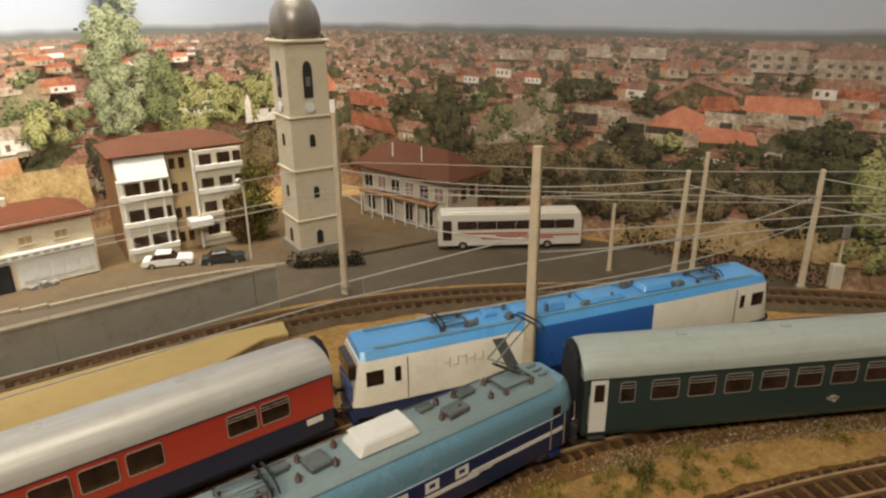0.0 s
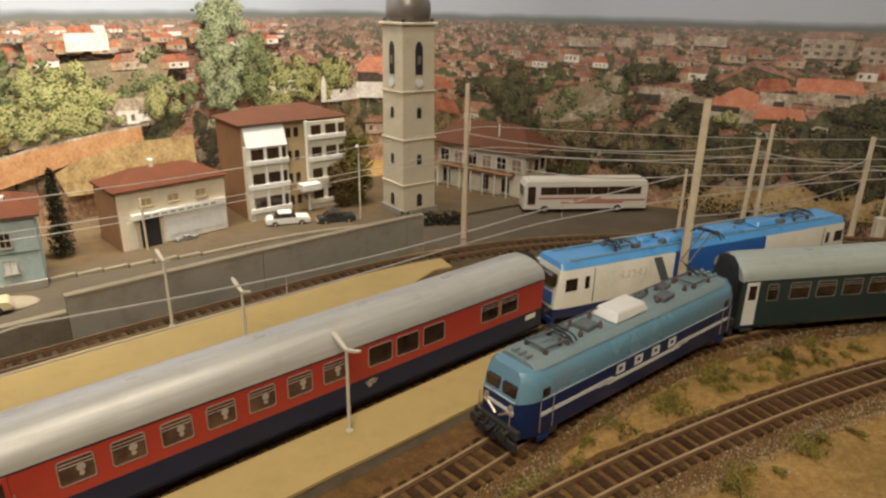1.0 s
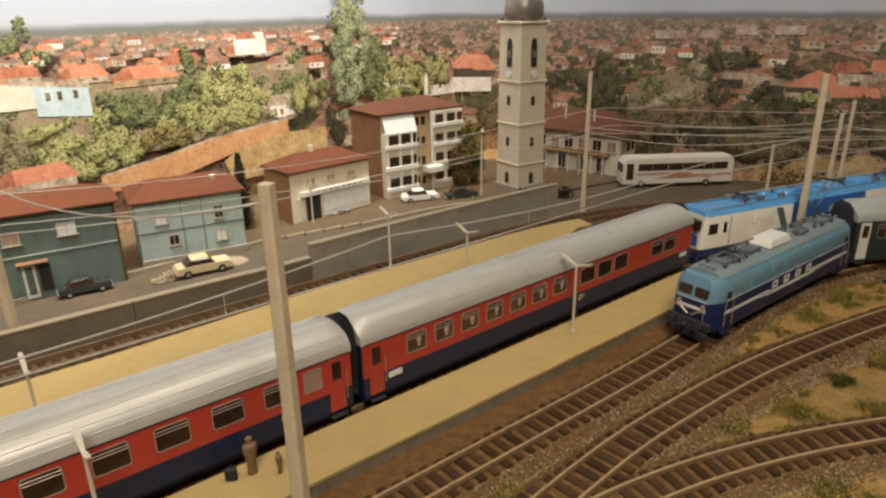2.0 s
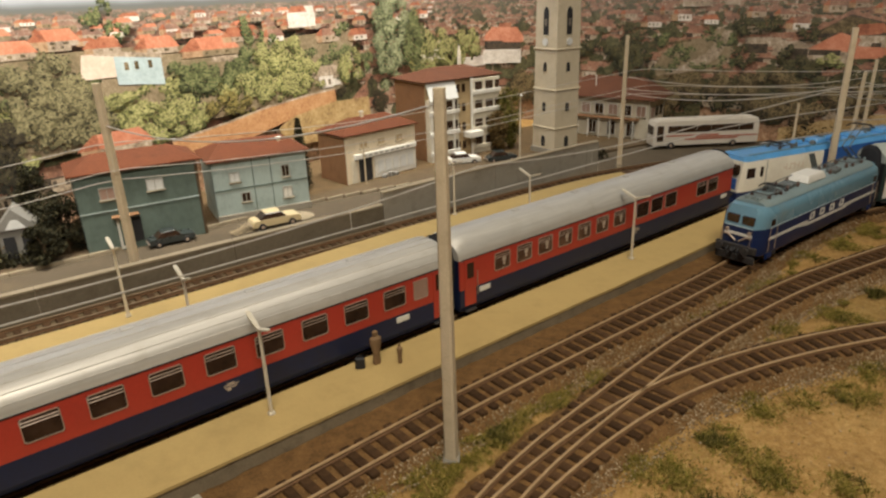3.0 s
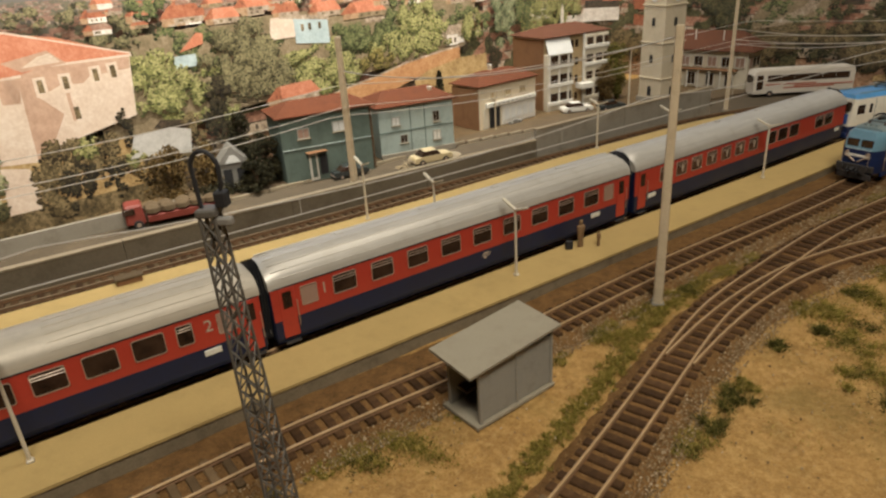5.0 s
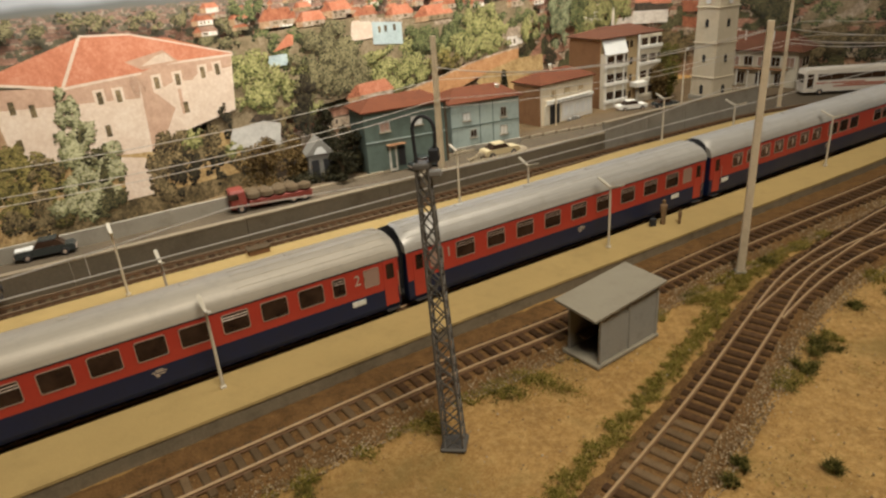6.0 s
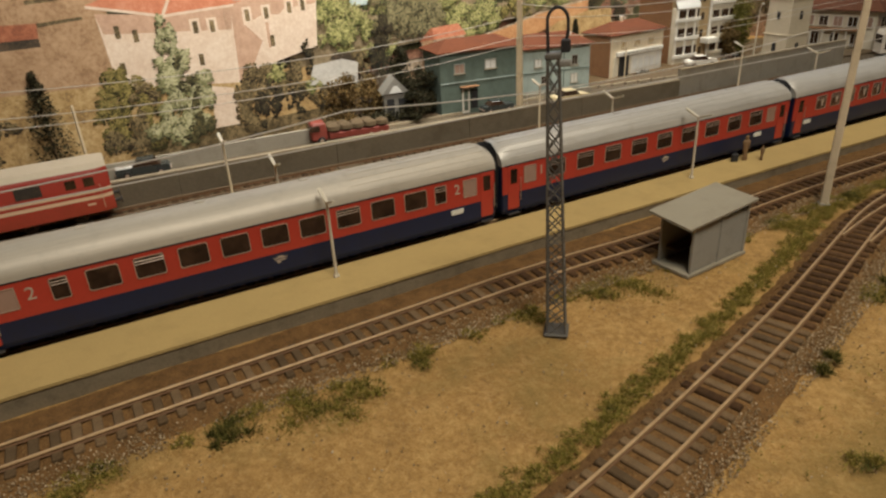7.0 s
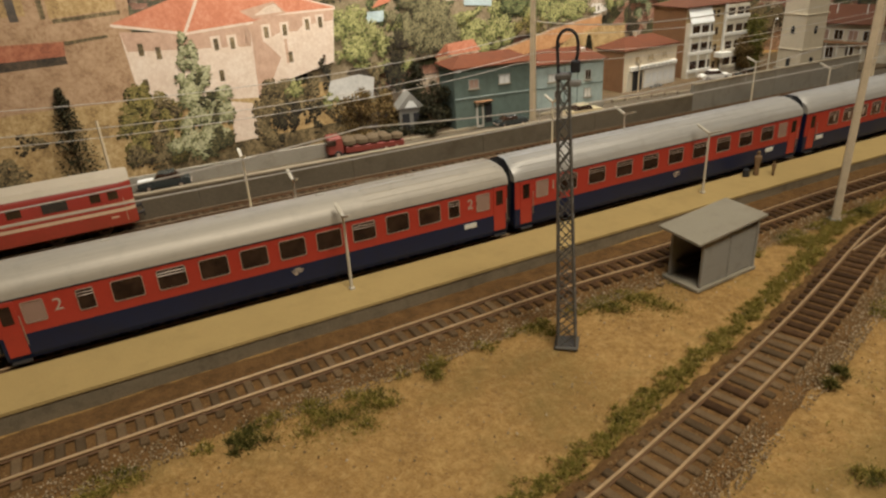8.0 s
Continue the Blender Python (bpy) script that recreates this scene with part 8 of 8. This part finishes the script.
wire("overhead_wire", slung((0.341, 0.757, 0.110), (0.519, 1.046, 0.085), 0.012))
wire("overhead_wire", slung((0.341, 0.757, 0.086), (0.519, 1.046, 0.062), 0.008))
wire("overhead_wire", slung((0.341, 0.757, 0.118), (0.117, 0.910, 0.085), 0.012))
wire("overhead_wire", slung((0.117, 0.910, 0.105), (0.408, 1.046, 0.090), 0.012))
wire("overhead_wire", slung((0.117, 0.910, 0.090), (0.424, 1.066, 0.078), 0.010))
wire("overhead_wire", slung((0.115, 0.260, 0.176), (-0.199, 0.377, 0.132), 0.014), 0.0005, "dark cross-span wire between masts")
wire("overhead_wire", slung((0.519, 1.046, 0.100), (0.95, 1.0, 0.10), 0.01))
wire("overhead_wire", slung((0.519, 1.046, 0.075), (0.95, 1.0, 0.08), 0.01))
wire("overhead_wire", slung((0.408, 1.046, 0.085), (0.519, 1.046, 0.08), 0.004))


# ---- shed and figures ----
def track_shed():
    m = pose(0.0495, 0.0965, 0.0, 0, 0, 63.9)
    n, wd, h, th = 0.0548, 0.0252, 0.0362, 0.0013
    t = thing("shed", m, "small grey lineside shed, open at one end, with flat felt roof", "shed")
    part("floor_slab", Build().box((n / 2 - 0.001, wd / 2, 0.0008), (n + 0.004, wd + 0.004, 0.0024), 0, 0.0004), M["shed_roof"], t)
    for i in range(2):
        part("side_panel", Build().box((n * (0.25 + 0.5 * i), th / 2, h / 2 - 0.0004), (n / 2 - 0.0006, th, h - 0.0052), 0, 0.0003), M["shed_grey"], t, "grey boarded side panel")
    part("rear_panel", Build().box((n / 2, wd - th / 2, h / 2), (n, th, h - 0.002), 0, 0.0003), M["shed_grey"], t)
    part("end_panel", Build().box((n - th / 2, wd / 2, h / 2), (th, wd - 2 * th - 0.0002, h - 0.003), 0, 0.0003), M["shed_grey"], t)
    for x in (0.0009, n / 2, n - 0.0009):
        part("post", Build().box((x, -0.0003, h / 2), (0.0018, 0.0016, h), 0, 0.0003), M["shed_grey"], t)
    part("top_rail", Build().box((n / 2, 0.0006, h - 0.0006), (n, 0.0014, 0.0012), 0, 0.0002), M["shed_grey"], t)
    part("end_post", Build().box((0.0008, wd - 0.0009, h / 2), (0.0018, 0.0018, h), 0, 0.0003), M["shed_grey"], t)
    part("bench", Build().box((0.026, wd - 0.006, 0.011), (0.042, 0.008, 0.0016), 0, 0.0003), M["bark"], t, "dark bench inside")
    b = Build()
    q = [(-0.008, -0.0035, 0.0345), (n + 0.0035, -0.0035, 0.0382), (n + 0.0035, wd + 0.004, 0.0404), (-0.008, wd + 0.004, 0.0372)]
    b.add([(x, y, z) for x, y, z in q] + [(x, y, z + 0.0015) for x, y, z in q], [(3, 2, 1, 0), (4, 5, 6, 7), (0, 1, 5, 4), (1, 2, 6, 5), (2, 3, 7, 6), (3, 0, 4, 7)])
    part("roof", b, M["shed_roof"], t, "flat dusty felt roof with overhang")


track_shed()


def figurine(x, y, h, label, category, wide=1.0):
    b = Build().lathe([(0.10, 0), (0.12, 0.05), (0.10, 0.30), (0.13, 0.48), (0.17, 0.66), (0.16, 0.78), (0.06, 0.84), (0.085, 0.90), (0.075, 0.97), (0.02, 1.0)], 12, (0, 0, 0), wide, 0.75)
    b.v = [(a * h, c * h, d * h) for a, c, d in b.v]
    solid("figurine", b, M["figure"], label, category, smooth=True, m=pose(x, y, 0.0104, 0, 0, 60))


figurine(0.0475, 0.3145, 0.0225, "small brown painted model figurine on the platform", "figurine")
figurine(0.0605, 0.3195, 0.0135, "tiny pale brown model figurine on the platform", "figurine", 0.8)
lg = thing("suitcase", pose(0.0405, 0.3065, 0.0104, 0, 0, 30), "small dark suitcase standing on the platform", "suitcase")
part("case", Build().box((0, 0, 0.0038), (0.006, 0.0032, 0.0076), 0, 0.0008), M["black"], lg)
part("grip", Build().tube([(-0.0014, 0, 0.0074), (-0.0012, 0, 0.0088), (0.0012, 0, 0.0088), (0.0014, 0, 0.0074)], 0.0003, 5), M["black"], lg)


# ---- plants ----
def leaves(b, c, rx, ry, rz, count, size, r):
    for i in range(count):
        u, a = r.uniform(-1, 1), r.uniform(0, 6.283)
        k = r.random() ** 0.45
        q = math.sqrt(1 - u * u) * k
        x, y, z = c[0] + rx * q * math.cos(a), c[1] + ry * q * math.sin(a), c[2] + rz * u * k
        d1 = Vector((r.gauss(0, 1), r.gauss(0, 1), r.gauss(0, 1))).normalized()
        d2 = d1.cross(Vector((r.gauss(0, 1), r.gauss(0, 1), r.gauss(0, 1)))).normalized()
        s = size * r.uniform(0.6, 1.3)
        p = Vector((x, y, z))
        b.add([p - d1 * s, p + d2 * s * 0.6, p + d1 * s, p - d2 * s * 0.6], [(0, 1, 2, 3)])


def tree(x, y, z, h, spread, foliage_mat, label, seed, clumps=12, count=130, leaf=0.0022, trunk=0.0022, low=0.25, name="tree"):
    r = random.Random(seed)
    t = thing(name, pose(x, y, z, 0, 0, 0), label, "tree")
    tr = Build().tube([(0, 0, -0.004), (r.uniform(-1, 1) * spread * 0.1, 0, h * 0.35), (r.uniform(-1, 1) * spread * 0.15, r.uniform(-1, 1) * spread * 0.1, h * 0.75)], trunk, 7, trunk * 0.35)
    cr = Build()
    for i in range(clumps):
        zz = h * (low + (1 - low) * (i + 0.5) / clumps)
        k = spread * (1 - 0.45 * abs(2 * (i + 0.5) / clumps - 1.0)) * r.uniform(0.75, 1.15)
        a = r.uniform(0, 6.283)
        c = (math.cos(a) * k * 0.55, math.sin(a) * k * 0.55, zz)
        tr.tube([(0, 0, zz * 0.7), (c[0] * 0.9, c[1] * 0.9, c[2])], trunk * 0.35, 5, trunk * 0.12)
        leaves(cr, c, k * 0.66, k * 0.66, h * 0.15, count, leaf, r)
    part("trunk", tr, M["bark"], t)
    tagged(part("crown", cr, foliage_mat, t, "ragged crown of small leaves", fix=False), kind="stuff")


G = ROAD_Z - 0.002
for i, (x, y, h, sp, mt, label) in enumerate((
        (-0.440, 0.360, 0.070, 0.030, "leaf_olive", "dry brown tree beside the hut"),
        (-0.425, 0.470, 0.085, 0.020, "leaf_dark", "dark ragged tree behind the hut"),
        (-0.385, 0.465, 0.062, 0.026, "leaf_dark", "dark bush beside the dark teal house"),
        (-0.375, 0.430, 0.040, 0.022, "leaf_dark", "low dark shrub by the house"),
        (-0.440, 0.430, 0.055, 0.026, "leaf_olive", "dry olive shrub by the hut"),
        (-0.070, 1.030, 0.090, 0.024, "leaf_green", "olive green tree beside the tower"),
        (-0.085, 1.010, 0.060, 0.020, "leaf_olive", "brownish tree beside the apartments"))):
    tree(x, y, G, h, sp, M[mt], label, 20 + i, clumps=15, count=270, leaf=0.0017, low=0.14)


def cypress(x, y, h, w, label, seed):
    r = random.Random(seed)
    t = thing("cypress", pose(x, y, G, 0, 0, 0), label, "tree")
    part("trunk", Build().tube([(0, 0, -0.003), (0, 0, h * 0.8)], 0.0016, 6, 0.0005), M["bark"], t)
    b = Build()
    for i in range(14):
        k = (i + 0.5) / 14
        leaves(b, (0, 0, h * (0.06 + 0.92 * k)), w * (1 - k) ** 0.7 + 0.002, w * (1 - k) ** 0.7 + 0.002, h * 0.06, 260, 0.0015, r)
    tagged(part("crown", b, M["leaf_dark"], t, "dense dark conical foliage", fix=False), kind="stuff")


cypress(-0.592, 0.065, 0.125, 0.030, "dark conical cypress by the yard", 5)
cypress(-0.270, 0.735, 0.098, 0.013, "slim dark cypress between the houses", 6)


def hedge(a, b, w, h, label, seed, mat_name="leaf_dark"):
    r = random.Random(seed)
    bd = Build()
    n = 16
    for i in range(n):
        k = (i + 0.5) / n
        leaves(bd, (a[0] + (b[0] - a[0]) * k, a[1] + (b[1] - a[1]) * k, G + h / 2), w, w, h * 0.6, 60, 0.002, r)
    solid("hedge", bd, M[mat_name], label, "hedge", fix=False)


hedge((0.020, 0.962), (0.085, 0.998), 0.009, 0.018, "low dark clipped hedge before the tower", 3)
hedge((0.34, 1.165), (0.55, 1.105), 0.014, 0.030, "dark scrub along the road", 4)
hedge((-0.43, 0.385), (-0.39, 0.445), 0.012, 0.018, "dark scrub around the hut", 8)


NEAR_LINE = ((0.125, 0.278, 0.010), (0.135, 0.296, 0.008), (0.110, 0.247, 0.010), (0.092, 0.213, 0.017), (0.153, 0.329, 0.013), (0.168, 0.357, 0.015), (-0.003, 0.048, 0.010), (0.015, 0.070, 0.020), (-0.023, 0.008, 0.009),
             (-0.088, -0.115, 0.022), (-0.071, -0.091, 0.013), (-0.138, -0.196, 0.016), (-0.057, -0.052, 0.010), (0.085, 0.211, 0.014), (0.223, 0.463, 0.011), (0.267, 0.531, 0.019), (0.307, 0.595, 0.017), (0.343, 0.631, 0.017),
             (0.366, 0.671, 0.010), (0.412, 0.705, 0.013), (0.436, 0.753, 0.012), (0.370, 0.688, 0.013), (0.515, 0.810, 0.014), (0.338, 0.736, 0.008))
OPEN_SAND = ((0.217, 0.276, 0.026), (0.173, 0.181, 0.007), (0.156, 0.126, 0.012), (0.270, 0.359, 0.022), (0.240, 0.317, 0.011), (0.308, 0.456, 0.016), (0.277, 0.454, 0.014), (0.151, -0.033, 0.007), (0.150, 0.117, 0.007),
             (0.297, 0.299, 0.012), (0.311, 0.385, 0.015), (0.375, 0.569, 0.015), (0.316, 0.489, 0.021), (0.415, 0.617, 0.013), (0.045, -0.045, 0.006), (0.32, 0.42, 0.02), (0.36, 0.50, 0.016), (0.238, 0.250, 0.018), (0.262, 0.300, 0.020), (0.235, 0.215, 0.014))
DARK_CLUMPS = ((0.131, 0.285, 0.006), (-0.105, -0.149, 0.010), (0.416, 0.726, 0.009), (0.214, 0.255, 0.006), (0.190, 0.233, 0.007), (0.169, 0.166, 0.009), (0.162, 0.140, 0.007), (0.251, 0.188, 0.017), (0.253, 0.174, 0.010),
               (0.134, 0.042, 0.0042), (0.130, 0.027, 0.003), (0.174, 0.054, 0.004), (0.346, 0.533, 0.008), (0.236, 0.318, 0.006))


def blades(b, x, y, z, h, r, lean=0.8):
    """One short upright blade of scatter grass."""
    a, w = r.uniform(0, 6.283), r.uniform(0.00022, 0.00045)
    ca, sa = math.cos(a) * w, math.sin(a) * w
    tx, ty = x + r.gauss(0, lean) * h, y + r.gauss(0, lean) * h
    b.add([(x - ca, y - sa, z), (x + ca, y + sa, z), (tx, ty, z + h)], [(0, 1, 2)])


def grass_patch(b, x, y, rad, hgt, count, r):
    """A ragged patch: several overlapping bunches of blades, dense in their hearts and thin at the rim."""
    hearts = [(x + r.gauss(0, rad * 0.45), y + r.gauss(0, rad * 0.5), rad * r.uniform(0.35, 0.85)) for k in range(9)]
    for i in range(count):
        cx, cy, q = r.choice(hearts)
        d = abs(r.gauss(0, 0.72))
        a = r.uniform(0, 6.283)
        px, py = cx + q * d * math.cos(a), cy + q * d * math.sin(a)
        blades(b, px, py, -0.0006, hgt * r.uniform(0.45, 1.1) * max(0.2, 1 - 0.65 * d), r)


def tufts():
    """Scatter grass between and beside the tracks."""
    r = random.Random(11)
    b = Build()
    for x, y, q in NEAR_LINE + OPEN_SAND:
        grass_patch(b, x, y, q, r.uniform(0.0022, 0.0038), int(450 + 4.4e6 * q * q), r)
    for line, lo, hi, s0, s1, n in ((TRACK_D, 0.027, 0.034, 0.16, 0.78, 150), (TRACK_C, -0.031, -0.024, 0.15, 1.5, 60), (TRACK_D, 0.027, 0.04, 0.78, 1.3, 40), (TRACK_D, -0.036, -0.027, 0.8, 1.3, 18), (TRACK_C, 0.022, 0.026, 0.95, 1.35, 22)):
        for i in range(n):
            s = s0 + (s1 - s0) * (i + r.random()) / n
            if noise.noise(Vector((s * 9, lo * 50, 4.0))) < -0.22:
                continue
            p = line.side(s, r.uniform(lo, hi))
            grass_patch(b, p[0], p[1], r.uniform(0.004, 0.007), r.uniform(0.0015, 0.003), 360, r)
    for i in range(26000):
        x, y = r.uniform(0.10, 0.55), r.uniform(-0.2, 0.8)
        if y < 1.55 * x - 0.10 and noise.noise(Vector((x * 22, y * 22, 9.0))) > 0.02:
            blades(b, x, y, -0.0005, r.uniform(0.0006, 0.0016), r)
    solid("turf", b, M["tuft"], "ragged dry green scatter grass beside the tracks", "turf", kind="stuff", fix=False)
    d = Build()
    for x, y, q in DARK_CLUMPS:
        grass_patch(d, x, y, q, r.uniform(0.0035, 0.0055), int(500 + 5.0e6 * q * q), r)
    for x, y, q in NEAR_LINE + OPEN_SAND:
        grass_patch(d, x + r.gauss(0, q * 0.4), y + r.gauss(0, q * 0.4), q * 0.5, 0.0032, int(80 + 0.45e6 * q * q), r)
    solid("scrub", d, M["tuft_dark"], "dark green scrub clumps on the sand", "scrub", kind="stuff", fix=False)
    g = Build()
    for i in range(9000):
        x, y = r.uniform(-0.2, 0.55), r.uniform(-0.25, 0.85)
        if TRACK_C.signed(np.array([x]), np.array([y]))[0] > -0.024 if i % 3 == 0 else y > 1.55 * x + 0.06:
            continue
        k = r.uniform(0.0003, 0.0009)
        g.box((x, y, k * 0.1), (k * r.uniform(0.8, 1.6), k, k), r.uniform(0, 3.1), 0.0, 0.6)
    solid("grit", g, M["stones"], "pale grit and pebbles scattered on the sand", "grit", kind="stuff", fix=False)


tufts()


# ---- tracks laid last: many small pieces ----
track("back", TRACK_A, 0.0, TRACK_A.near(0.72, 1.04), "back railway track on dusty grey ballast with dull rails", stones=0, bed="dust_bed", head="dull_head")
track("station", TRACK_B, 0.0, TRACK_B.near(0.75, 1.005), "station railway track under the standing express train", stones=900)
track("front", TRACK_C, 0.10, TRACK_C.near(0.85, 0.935), "front railway track with rusty rails and brown sleepers", stones=34000, spill=0.017)
FORK = TRACK_D.near(0.142, 0.21)
track("branch", TRACK_D, 0.05, TRACK_D.near(0.75, 0.865), "curved railway track with dark sleepers and a set of points", stones=30000, skip=lambda s: FORK < s < FORK + 0.16)
track("siding", TRACK_E, 0.016, TRACK_E.length - 0.02, "diverging railway track of the points", stones=12000, skip=lambda s: s < 0.215)


def points_sleepers():
    base = bpy.data.objects["railway_track.003"]
    s, i = FORK, 0
    while s < FORK + 0.16:
        p, d = TRACK_D.at(s)
        e = TRACK_E.near(p[0] + d[1] * 0.01, p[1] - d[0] * 0.01)
        q = TRACK_E.at(e)[0]
        mid = (p + q) / 2
        gap = float(np.hypot(*(q - p)))
        ob = new("sleeper", SLEEPERS_LONG[min(3, int(max(0.0, gap - 0.001) / 0.005))])
        ob.parent = base
        ob.matrix_basis = pose(mid[0], mid[1], 0.0035, 0, 0, heading(*d))
        s += 0.0090
        i += 1


points_sleepers()
